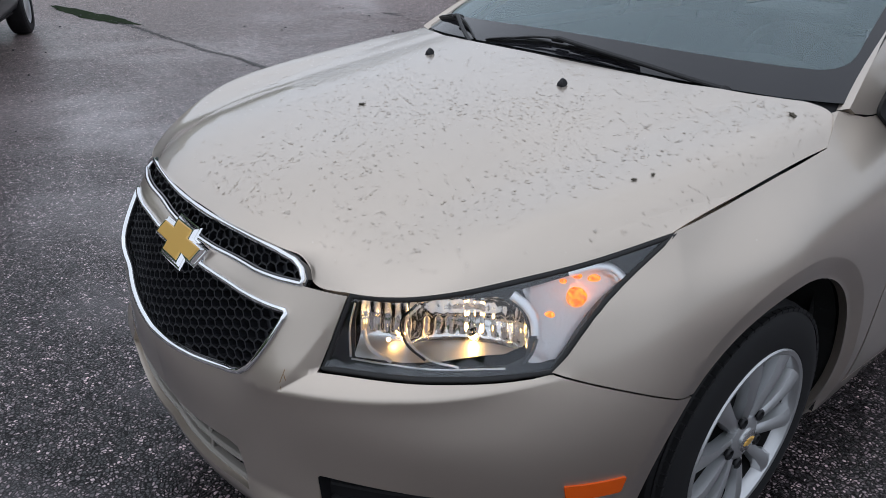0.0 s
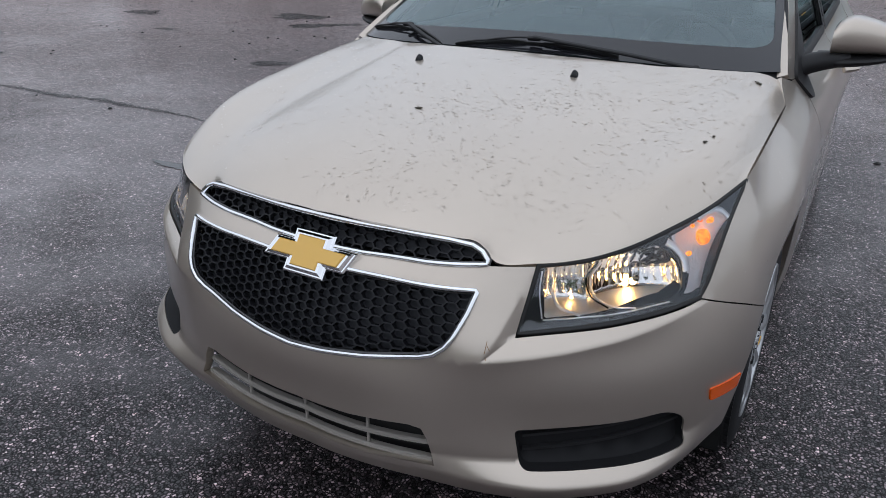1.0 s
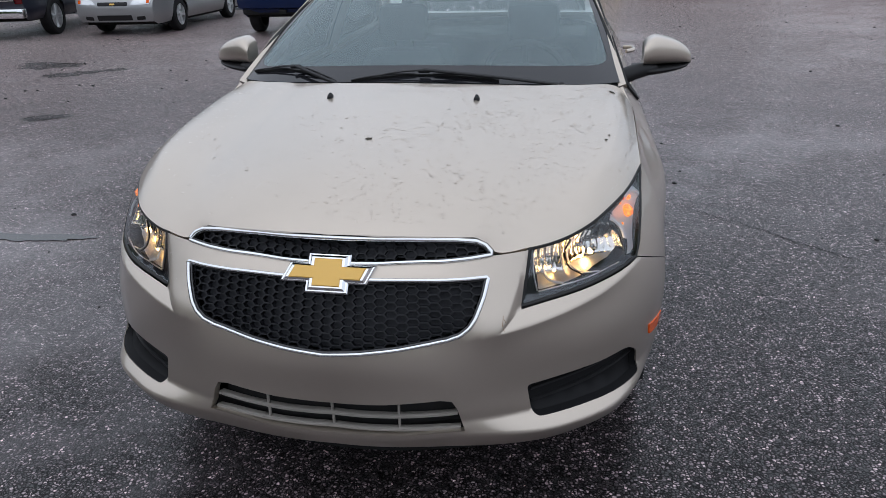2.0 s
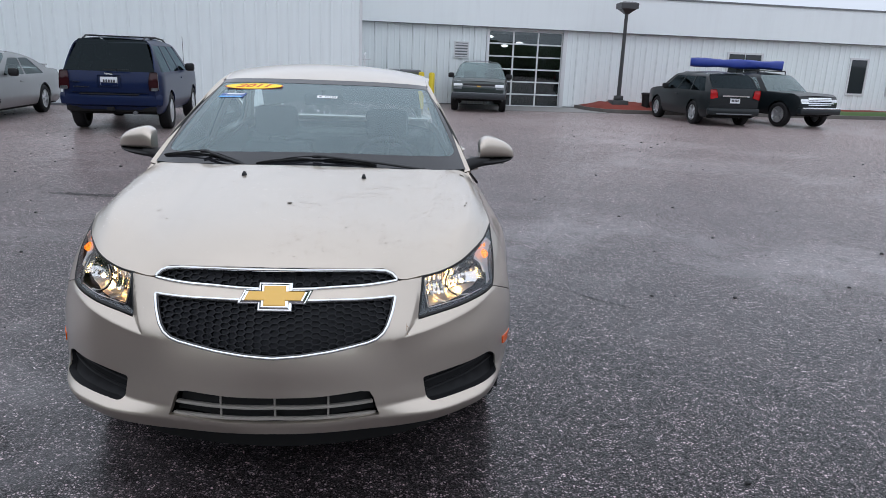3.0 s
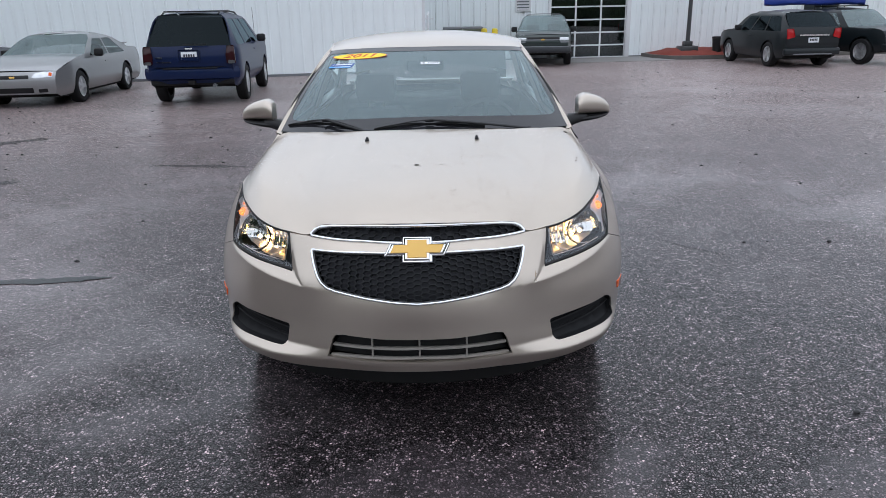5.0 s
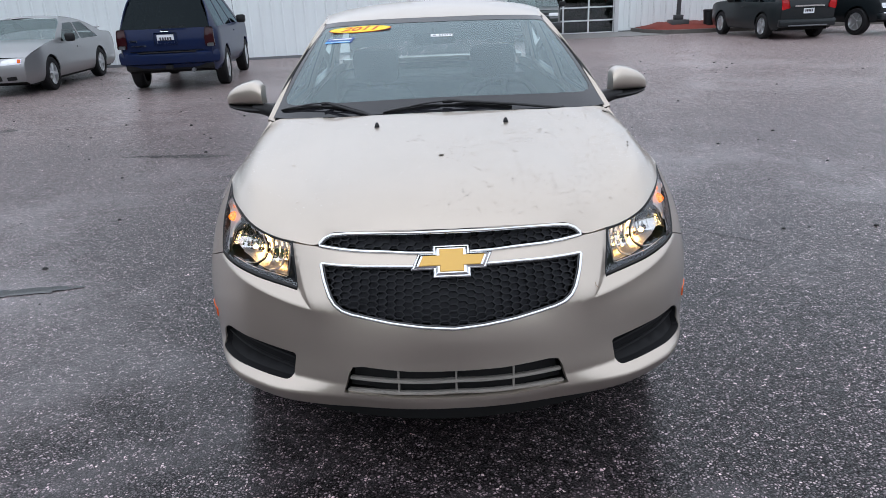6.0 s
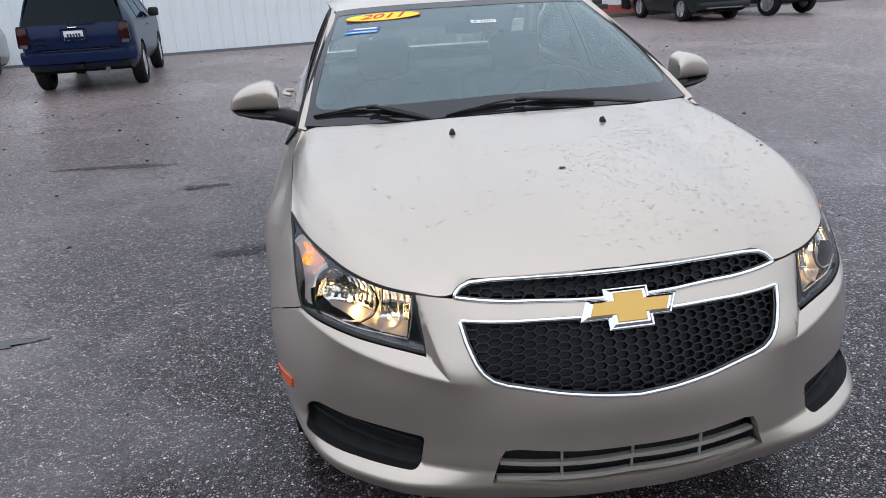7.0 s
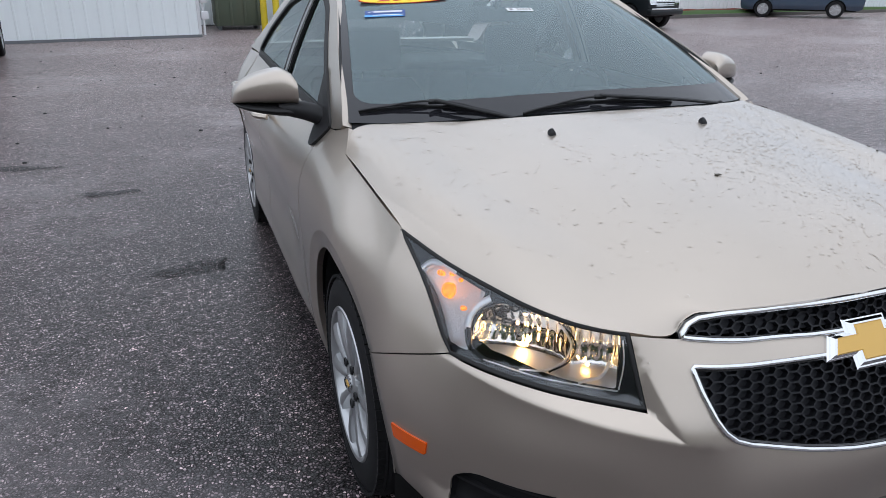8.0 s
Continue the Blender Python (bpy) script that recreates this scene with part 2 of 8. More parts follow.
def tube(bm, path, radius, n=8, closed=False):
    """A round bar along a path; radius may be a list."""
    path = [Vector(p) for p in path]
    rings = []
    up = None
    for i, p in enumerate(path):
        a = path[i - 1] if i > 0 or closed else p
        b = path[(i + 1) % len(path)] if i + 1 < len(path) or closed else p
        d = (b - a).normalized()
        side = d.cross(up if up is not None else Vector((0, 0, 1) if abs(d.z) < 0.9 else (1, 0, 0))).normalized()
        up = side.cross(d).normalized()
        r = radius[i] if isinstance(radius, (list, tuple)) else radius
        rings.append([bm.verts.new(p + r * (math.cos(2 * math.pi * k / n) * side + math.sin(2 * math.pi * k / n) * up)) for k in range(n)])
    last = len(rings) if closed else len(rings) - 1
    for i in range(last):
        a, b = rings[i], rings[(i + 1) % len(rings)]
        for k in range(n):
            bm.faces.new((a[k], a[(k + 1) % n], b[(k + 1) % n], b[k]))
    if not closed:
        bm.faces.new(rings[0])
        bm.faces.new(list(reversed(rings[-1])))


def hermite(knots, values, x):
    """Smooth curve through values at knots; values may have columns."""
    k, v, x = np.asarray(knots, float), np.asarray(values, float), np.asarray(x, float)
    flat = v.ndim == 1
    if flat:
        v = v[:, None]
    h = np.diff(k)[:, None]
    d = np.diff(v, axis=0) / h
    m = np.zeros_like(v)
    m[0], m[-1] = d[0], d[-1]
    m[1:-1] = (h[1:] * d[:-1] + h[:-1] * d[1:]) / (h[1:] + h[:-1])
    xc = np.clip(x, k[0], k[-1])
    i = np.clip(np.searchsorted(k, xc, side="right") - 1, 0, len(k) - 2)
    w = h[i]
    t = ((xc - k[i])[:, None]) / w
    out = (2 * t**3 - 3 * t**2 + 1) * v[i] + (t**3 - 2 * t**2 + t) * w * m[i] + (-2 * t**3 + 3 * t**2) * v[i + 1] + (t**3 - t**2) * w * m[i + 1]
    return out[:, 0] if flat else out


def smooth_path(points, n):
    """n points along a smooth curve through the given ones, by length."""
    p = np.asarray(points, float)
    k = np.r_[0, np.cumsum(np.linalg.norm(np.diff(p, axis=0), axis=1))]
    return hermite(k, p, np.linspace(0, k[-1], n))


def even(points, step, closed=True):
    """Points along straight runs between the given ones, about step apart, corners kept."""
    p = [np.asarray(q, float) for q in points]
    out = []
    for a, b in zip(p, p[1:] + (p[:1] if closed else [])):
        n = max(1, int(round(np.linalg.norm(b - a) / step)))
        out += [a + (b - a) * i / n for i in range(n)]
    if not closed:
        out.append(p[-1])
    return np.array(out)


def rounded(points, radius, n=5):
    """A closed 2D outline with its corners rounded; radius one number or one a corner."""
    p = [np.asarray(q, float) for q in points]
    out = []
    for i, c in enumerate(p):
        r = radius[i] if isinstance(radius, (list, tuple)) else radius
        a, b = p[i - 1] - c, p[(i + 1) % len(p)] - c
        la, lb = np.linalg.norm(a), np.linalg.norm(b)
        r = min(r, la * 0.49, lb * 0.49)
        if r < 1e-5:
            out.append(c)
            continue
        s, e = c + a / la * r, c + b / lb * r
        for j in range(n + 1):
            t = j / n
            out.append((1 - t) ** 2 * s + 2 * t * (1 - t) * c + t * t * e)
    return np.array(out)


def inside(poly, pts):
    x, y = pts[:, 0], pts[:, 1]
    res = np.zeros(len(pts), bool)
    a = np.asarray(poly)
    b = np.roll(a, -1, axis=0)
    for (x0, y0), (x1, y1) in zip(a, b):
        if y0 == y1:
            continue
        res ^= ((y0 > y) != (y1 > y)) & (x < (x1 - x0) * (y - y0) / (y1 - y0) + x0)
    return res


def away(lines, pts, gap):
    """Which points keep clear of the given polylines (rows of close points)."""
    keep = np.ones(len(pts), bool)
    for line in lines:
        for i in range(0, len(pts), 2000):
            d = ((pts[i : i + 2000, None] - line[None]) ** 2).sum(-1).min(1)
            keep[i : i + 2000] &= d > gap * gap
    return keep


def normals_of(surf, u, v, e=2e-3):
    du = surf(u + e, v) - surf(u - e, v)
    dv = surf(u, v + e) - surf(u, v - e)
    n = np.cross(du, dv)
    return n / np.maximum(np.linalg.norm(n, axis=1, keepdims=True), 1e-9)


def skin(name, outline, surf, mat, parent, holes=(), creases=(), step=0.02, thick=0.012, lift=0.0, label="", flip=False):
    """A panel cut out of a surface surf(u, v) by an outline and holes, with turned-in edges of the given thickness."""
    rims = [even(outline, step)] + [even(h, step) for h in holes]
    lines = [even(c, step * 0.7, closed=False) for c in creases]
    lo, hi = rims[0].min(0), rims[0].max(0)
    gu, gv = np.meshgrid(np.arange(lo[0], hi[0] + step, step), np.arange(lo[1], hi[1] + step, step), indexing="ij")
    gv = gv + (np.arange(gv.shape[0]) % 2)[:, None] * step * 0.5
    grid = np.stack([gu.ravel(), gv.ravel()], 1)
    ok = inside(rims[0], grid) & away(rims + lines, grid, step * 0.55)
    for h in rims[1:]:
        ok &= ~inside(h, grid)
    grid = grid[ok]
    pts, edges = [], []
    for r in rims:
        s = len(pts)
        pts += [tuple(q) for q in r]
        edges += [(s + i, s + (i + 1) % len(r)) for i in range(len(r))]
    for r in lines:
        s = len(pts)
        pts += [tuple(q) for q in r]
        edges += [(s + i, s + i + 1) for i in range(len(r) - 1)]
    pts += [tuple(q) for q in grid]
    from mathutils import geometry
    vs, _, fs, *_ = geometry.delaunay_2d_cdt([Vector(q) for q in pts], edges, [], 0, 1e-6)
    uv = np.array([(q.x, q.y) for q in vs])
    tri = np.array([f for f in fs if len(f) == 3])
    mid = uv[tri].mean(1)
    ok = inside(rims[0], mid)
    for h in rims[1:]:
        ok &= ~inside(h, mid)
    tri = tri[ok]
    xyz = surf(uv[:, 0], uv[:, 1])
    nor = normals_of(surf, uv[:, 0], uv[:, 1])
    if flip:
        nor = -nor
        tri = tri[:, ::-1]
    a, b, c = xyz[tri[:, 0]], xyz[tri[:, 1]], xyz[tri[:, 2]]
    if (np.cross(b - a, c - a) * nor[tri[:, 0]]).sum() < 0:
        tri = tri[:, ::-1]
    xyz = xyz + nor * lift
    count = {}
    for t in tri:
        for i in range(3):
            e = (int(t[i]), int(t[(i + 1) % 3]))
            count[e] = count.get(e, 0) + 1
    border = [e for e in count if (e[1], e[0]) not in count]
    verts = [tuple(q) for q in xyz]
    faces = [tuple(int(i) for i in t) for t in tri]
    loops = [tuple(nor[i]) for t in tri for i in t]
    if thick:
        low = {}
        for a, b in border:
            for i in (a, b):
                if i not in low:
                    low[i] = len(verts)
                    verts.append(tuple(xyz[i] - nor[i] * thick))
            q = (b, a, low[a], low[b])
            n = Vector(verts[q[1]]) - Vector(verts[q[0]])
            n = n.cross(Vector(verts[q[3]]) - Vector(verts[q[0]]))
            n = n.normalized() if n.length > 1e-9 else Vector(nor[a])
            faces.append(q)
            loops += [tuple(n)] * 4
    mesh = bpy.data.meshes.new(name)
    mesh.from_pydata(verts, [], faces)
    mesh.polygons.foreach_set("use_smooth", [True] * len(mesh.polygons))
    mesh.normals_split_custom_set(loops)
    return finish(name, mesh, mat, parent, label)


def loft(name, rows, mat, parent, label="", thick=0.0, smooth=True, closed=False):
    """A sheet through rows of points of equal count, thickened below by thick."""
    rows = np.asarray(rows, float)
    n, k = rows.shape[:2]
    verts = rows.reshape(-1, 3)
    faces = []
    for i in range(n - 1):
        for j in range(k if closed else k - 1):
            faces.append((i * k + j, i * k + (j + 1) % k, (i + 1) * k + (j + 1) % k, (i + 1) * k + j))
    bm = bmesh.new()
    bv = [bm.verts.new(v) for v in verts]
    for f in faces:
        bm.faces.new([bv[i] for i in f])
    if thick:
        bmesh.ops.recalc_face_normals(bm, faces=bm.faces)
        bmesh.ops.solidify(bm, geom=bm.faces[:], thickness=thick)
    return part(name, bm, mat, parent, label, smooth=smooth)


def ribbon(bm, path, normals, width, height):
    """A bar of rectangular section, slightly rounded, along a path lying on a surface."""
    path, normals = np.asarray(path, float), np.asarray(normals, float)
    k = len(path)
    prev = None
    rows = []
    for i in range(k):
        d = path[min(i + 1, k - 1)] - path[max(i - 1, 0)]
        d = d / max(np.linalg.norm(d), 1e-9)
        s = np.cross(d, normals[i])
        s = s / max(np.linalg.norm(s), 1e-9)
        w, h, n = width / 2, height, normals[i]
        prof = [(-w, 0), (-w, h * 0.6), (-w * 0.6, h), (w * 0.6, h), (w, h * 0.6), (w, 0)]
        rows.append([bm.verts.new(path[i] + s * a + n * b) for a, b in prof])
    for a, b in zip(rows, rows[1:]):
        for j in range(5):
            bm.faces.new((a[j], a[j + 1], b[j + 1], b[j]))
    return rows


def ring_bar(bm, path, normals, width, height):
    path, normals = np.asarray(path, float), np.asarray(normals, float)
    k = len(path)
    rows = []
    for i in range(k):
        d = path[(i + 1) % k] - path[i - 1]
        d = d / max(np.linalg.norm(d), 1e-9)
        s = np.cross(d, normals[i])
        s = s / max(np.linalg.norm(s), 1e-9)
        w, h, n = width / 2, height, normals[i]
        prof = [(-w, -0.01), (-w, h * 0.6), (-w * 0.6, h), (w * 0.6, h), (w, h * 0.6), (w, -0.01)]
        rows.append([bm.verts.new(path[i] + s * a + n * b) for a, b in prof])
    for i in range(k):
        a, b = rows[i], rows[(i + 1) % k]
        for j in range(5):
            bm.faces.new((a[j], a[j + 1], b[j + 1], b[j]))

# ---- ground and buildings ----
bm = bmesh.new()
bmesh.ops.create_grid(bm, x_segments=2, y_segments=2, size=1500)
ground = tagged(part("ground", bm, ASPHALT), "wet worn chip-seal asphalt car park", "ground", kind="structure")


def streaky(name, base, rough, streak, amount, metal=0.0):
    """A painted surface with faint run-off streaks and grime."""
    m = material(name, base, rough, metal)
    v = coords(m, (3.0, 3.0, 0.25))
    w = coords(m)
    run = ramp(m, noise_tex(m, v, 1.6, 6, 0.65), (0.45, (0, 0, 0)), (0.8, (1, 1, 1)))
    blot = ramp(m, noise_tex(m, w, 0.7, 5), (0.4, (0.3,) * 3), (0.8, (1, 1, 1)))
    c = mix(m, math_node(m, "MULTIPLY", math_node(m, "MULTIPLY", run, blot), amount), base, streak)
    link(m, c, bsdf(m).inputs["Base Color"])
    link(m, bump(m, noise_tex(m, w, 9.0, 3), 0.08, 0.02), bsdf(m).inputs["Normal"])
    return m


WHITE_STEEL = streaky("white_painted_steel", (0.80, 0.85, 0.855), 0.5, (0.55, 0.56, 0.56), 0.4)
FASCIA_WHITE = streaky("white_fascia_panel", (0.83, 0.87, 0.875), 0.55, (0.6, 0.61, 0.62), 0.3)
ALU = material("white_aluminium", (0.66, 0.67, 0.68), 0.4)
GUTTER = material("grey_gutter", (0.16, 0.17, 0.18), 0.5)
DARK_ROOM = material("dark_workshop", (0.14, 0.14, 0.145), 0.9)
LAMP_GLOW = material("workshop_lamp", (1, 1, 1), 0.5, emit=(1.0, 0.97, 0.9), emit_strength=14.0)
CONCRETE = streaky("kerb_concrete", (0.13, 0.12, 0.11), 0.8, (0.06, 0.055, 0.05), 0.8)
APRON = streaky("pale_concrete_apron", (0.25, 0.24, 0.23), 0.6, (0.13, 0.12, 0.12), 0.8)


def along(origin, angle):
    return Matrix.Translation((*origin, 0)) @ pose(0, 0, 0, 0, 0, angle)


NEAR = along((-4.9, 18.9), 11.0)
FAR = along((4.1, 24.8), 5.6)


def sheet_mesh(width, height, ribs, depth, name, gap):
    """One ribbed steel sheet, standing on its lower edge, its face towards -y."""
    bm = bmesh.new()
    prof = [(0, 0)]
    step = width / ribs
    for i in range(ribs):
        x = i * step
        prof += [(x + 0.02, 0), (x + 0.035, -depth), (x + 0.065, -depth), (x + 0.08, 0)]
    prof += [(width - gap, 0)]
    front = [[bm.verts.new((x, y, z)) for x, y in prof] for z in (0.0, height)]
    for i in range(len(prof) - 1):
        bm.faces.new((front[0][i], front[0][i + 1], front[1][i + 1], front[1][i]))
    back = [[bm.verts.new((x, 0.02, z)) for x in (0, width - gap)] for z in (0.0, height)]
    bm.faces.new((back[0][1], back[0][0], back[1][0], back[1][1]))
    bm.faces.new((front[0][0], front[1][0], back[1][0], back[0][0]))
    bm.faces.new((front[0][-1], back[0][1], back[1][1], front[1][-1]))
    mesh = bpy.data.meshes.new(name)
    bm.to_mesh(mesh)
    bm.free()
    mesh.materials.append(WHITE_STEEL)
    return mesh


def clad(parent, m, s0, s1, z0, z1, width, ribs, depth, gap=0.003):
    """Ribbed sheets side by side on a wall."""
    n = max(1, round((s1 - s0) / width))
    mesh = sheet_mesh((s1 - s0) / n, z1 - z0, ribs, depth, "steel_sheet", gap)
    for i in range(n):
        ob = new("steel_sheet", mesh)
        ob.matrix_world = m @ Matrix.Translation((s0 + (s1 - s0) * i / n, -0.025, z0))
        ob.parent = parent


wall_near = tagged(boxed("wall_near", (-26, 0, 0.06), (4.50, 12, 6.2), WHITE_STEEL, m=NEAR), "tall white ribbed steel wall with faint streaks", "wall", kind="structure")
clad(wall_near, NEAR, -20.0, 4.5, 0.06, 6.2, 0.91, 3, 0.012)
boxed("corner_trim", (4.46, -0.045, 0.06), (4.54, 0.05, 6.2), ALU, wall_near, m=NEAR)
boxed("base_trim", (-26, -0.05, 0.0), (4.53, 0.0, 0.07), GUTTER, wall_near, m=NEAR)
bm = bmesh.new()
tube(bm, [NEAR @ Vector((4.62, -0.02, z)) for z in (0.05, 1.1, 1.62)] + [NEAR @ Vector((4.66, 0.10, 1.70))], 0.03, 8)
tube(bm, [NEAR @ Vector((4.44, -0.03, 1.52)), NEAR @ Vector((4.80, -0.03, 1.52))], 0.018, 6)
part("gas_pipe", bm, ALU, wall_near, smooth=True)
for z in (0.45, 0.85):
    boxed("meter_box", (4.56, -0.10, z), (4.74, 0.06, z + 0.2), ALU, wall_near, bevel=0.015, m=NEAR)

# far building with the workshop door
DOOR0, DOOR1, DOOR_TOP = -0.10, 2.72, 2.73
BACKING = material("grey_wall_backing", (0.22, 0.23, 0.24), 0.8)
wall_far = tagged(boxed("wall_far", (-6, 0, 0), (DOOR0, 12, 2.82), BACKING, m=FAR), "long white ribbed steel wall under a smooth white fascia", "wall", kind="structure")
boxed("wall_right_of_door", (DOOR1, 0, 0), (60, 12, 2.82), BACKING, wall_far, m=FAR)
boxed("door_lintel", (DOOR0, 0, DOOR_TOP), (DOOR1, 12, 2.82), WHITE_STEEL, wall_far, m=FAR)
clad(wall_far, FAR, -5.2, DOOR0 - 0.1, 0.05, 2.80, 0.46, 2, 0.010, 0.012)
clad(wall_far, FAR, DOOR1 + 0.1, 40.0, 0.05, 2.80, 0.46, 2, 0.010, 0.012)
boxed("fascia_band", (-6, -0.22, 2.82), (60, 12, 4.06), FASCIA_WHITE, wall_far, m=FAR)
boxed("roof_edge", (-6, -0.26, 4.06), (60, 12, 4.12), GUTTER, wall_far, m=FAR)
boxed("soffit_strip", (-6, -0.235, 2.80), (60, -0.02, 2.817), GUTTER, wall_far, m=FAR)
boxed("concrete_apron", (DOOR0 - 1.2, -2.6, 0.0), (DOOR1 + 1.0, 0.0, 0.012), APRON, wall_far, m=FAR)

door = tagged(empty("workshop_door"), "white sectional workshop door with dark glass panes", "door", kind="structure")
frame_parts = [((DOOR0 - 0.10, -0.06, 0), (DOOR0, 0.05, DOOR_TOP + 0.08)), ((DOOR1, -0.06, 0), (DOOR1 + 0.16, 0.05, DOOR_TOP + 0.08)), ((DOOR0, -0.06, DOOR_TOP), (DOOR1, 0.05, DOOR_TOP + 0.08))]
for lo, hi in frame_parts:
    boxed("door_frame", lo, hi, ALU, door, bevel=0.008, m=FAR)
PANE = glass("dark_door_pane", (0.30, 0.32, 0.33), 1.8)
rows, cols = 6, 3
rh, cw = (DOOR_TOP - 0.02) / rows, (DOOR1 - DOOR0) / cols
for r in range(rows + 1):
    h = 0.05 if r not in (0,) else 0.09
    boxed("rail", (DOOR0, 0.02, max(0.0, r * rh - h / 2)), (DOOR1, 0.07, r * rh + h / 2), ALU, door, m=FAR)
for c in range(cols + 1):
    boxed("stile", (DOOR0 + c * cw - 0.03, 0.026, 0.02), (DOOR0 + c * cw + 0.03, 0.066, DOOR_TOP), ALU, door, m=FAR)
for r in range(rows):
    for c in range(cols):
        boxed("pane", (DOOR0 + c * cw + 0.02, 0.04, r * rh + 0.02), (DOOR0 + (c + 1) * cw - 0.02, 0.046, (r + 1) * rh - 0.02), PANE, door, m=FAR)
room = tagged(empty("workshop_room"), "unlit workshop behind the glass door", "room", kind="structure")
boxed("back_wall", (DOOR0 - 0.4, 4.0, 0), (DOOR1 + 0.4, 4.1, 3.4), DARK_ROOM, room, m=FAR)
for lo, hi in (((DOOR0 - 0.5, 0.1, 0), (DOOR0 - 0.4, 4.1, 3.4)), ((DOOR1 + 0.4, 0.1, 0), (DOOR1 + 0.5, 4.1, 3.4)), ((DOOR0 - 0.5, 0.1, 2.75), (DOOR1 + 0.5, 4.1, 2.8)), ((DOOR0 - 0.5, 0.1, 0.0), (DOOR1 + 0.5, 4.1, 0.02))):
    boxed("room_side", lo, hi, DARK_ROOM, room, m=FAR)
for s, y, z in ((0.20, 1.2, 2.52), (1.72, 2.4, 2.36), (1.32, 3.2, 2.25)):
    bm = bmesh.new()
    bmesh.ops.create_uvsphere(bm, u_segments=16, v_segments=8, radius=1.0, matrix=FAR @ Matrix.Translation((s, y, z)) @ Matrix.Diagonal((0.15, 0.15, 0.055, 1)))
    tagged(part("workshop_lamp", bm, LAMP_GLOW, smooth=True), "lit white high-bay lamp inside the workshop", "lamp", "workshop lamps")

vent = tagged(empty("wall_vent"), "white louvred vent in the ribbed wall", "vent", kind="structure")
boxed("vent_back", (-1.36, -0.045, 1.72), (-0.90, -0.03, 2.22), GUTTER, vent, m=FAR)
for i in range(5):
    boxed("louvre", (-1.36, -0.085, 1.74 + 0.10 * i), (-0.90, -0.045, 1.79 + 0.10 * i), ALU, vent, m=FAR)
for lo, hi in (((-1.40, -0.09, 1.68), (-0.86, -0.03, 1.72)), ((-1.40, -0.09, 2.22), (-0.86, -0.03, 2.26)), ((-1.40, -0.09, 1.72), (-1.36, -0.03, 2.22)), ((-0.90, -0.09, 1.72), (-0.86, -0.03, 2.22))):
    boxed("vent_frame", lo, hi, ALU, vent, m=FAR)

WIN = material("dark_office_glass", (0.03, 0.035, 0.04), 0.05)
for n, (s0, s1, z0, z1) in enumerate(((9.50, 10.90, 1.0, 2.24), (14.9, 15.62, 0.90, 2.22), (16.75, 17.5, 0.90, 2.22))):
    win = tagged(empty("window_%d" % (n + 1)), "dark office window in a white frame", "window", kind="structure")
    for a, b, c, d in ((s0 - 0.07, s1 + 0.07, z1, z1 + 0.07), (s0 - 0.07, s1 + 0.07, z0 - 0.08, z0), (s0 - 0.07, s0, z0, z1), (s1, s1 + 0.07, z0, z1)):
        boxed("window_frame", (a, -0.075, c), (b, -0.03, d), ALU, win, m=FAR)
    k = 2 if n == 0 else 1
    for i in range(k):
        boxed("pane", (s0 + (s1 - s0) * i / k + 0.02, -0.055, z0 + 0.0), (s0 + (s1 - s0) * (i + 1) / k - 0.02, -0.045, z1), WIN, win, m=FAR)

# planted island by the wall
MULCH = streaky("red_bark_mulch", (0.20, 0.035, 0.022), 0.9, (0.08, 0.015, 0.012), 0.9)
GRASS = streaky("short_grass", (0.055, 0.11, 0.025), 0.85, (0.09, 0.10, 0.04), 0.7)
island = [(7.45, 24.95), (7.55, 24.0), (7.95, 22.95), (8.6, 22.75), (12.0, 22.95), (13.2, 23.3), (40, 27.2), (40, 30.0), (7.45, 25.35)]


def slab(name, outline, z0, z1, mat, parent=None, label=""):
    bm = bmesh.new()
    lo = [bm.verts.new((x, y, z0)) for x, y in outline]
    hi = [bm.verts.new((x, y, z1)) for x, y in outline]
    bm.faces.new(hi)
    for i in range(len(lo)):
        j = (i + 1) % len(lo)
        bm.faces.new((lo[i], lo[j], hi[j], hi[i]))
    return part(name, bm, mat, parent, label)


kerb = tagged(slab("kerb", island, 0.0, 0.13, CONCRETE), "worn dark concrete kerb round a planting bed", "kerb", kind="structure")
rng = random.Random(4)


def mound(name, x0, x1, y_of, mat, top, label, category):
    rows = []
    for i in range(40):
        x = x0 + (x1 - x0) * i / 39
        a, b = y_of(x)
        rows.append([(x, a + (b - a) * j / 9, 0.125 + top * math.sin(math.pi * j / 9) ** 0.6 * min(1, i / 4, (39 - i) / 4) + rng.uniform(0, 0.03) * (0 < j < 9)) for j in range(10)])
    return tagged(loft(name, rows, mat, None), label, category, kind="structure")


edge_front = lambda x: float(np.interp(x, [7.5, 7.95, 8.6, 12.0, 13.2, 40], [24.5, 23.05, 22.88, 23.08, 23.42, 27.3]))
wall_y = lambda x: 24.8 + (x - 4.1) * math.tan(radians(5.6)) - 0.05
mound("mulch_bed", 7.6, 13.6, lambda x: (edge_front(x), wall_y(x)), MULCH, 0.20, "red bark mulch heaped in the planting bed", "mulch")
mound("lawn", 13.6, 39, lambda x: (edge_front(x), wall_y(x) - 0.7), GRASS, 0.10, "strip of short grass behind the kerb", "grass")
mound("mulch_strip", 13.6, 30, lambda x: (wall_y(x) - 0.9, wall_y(x)), MULCH, 0.12, "strip of red mulch along the wall", "mulch")

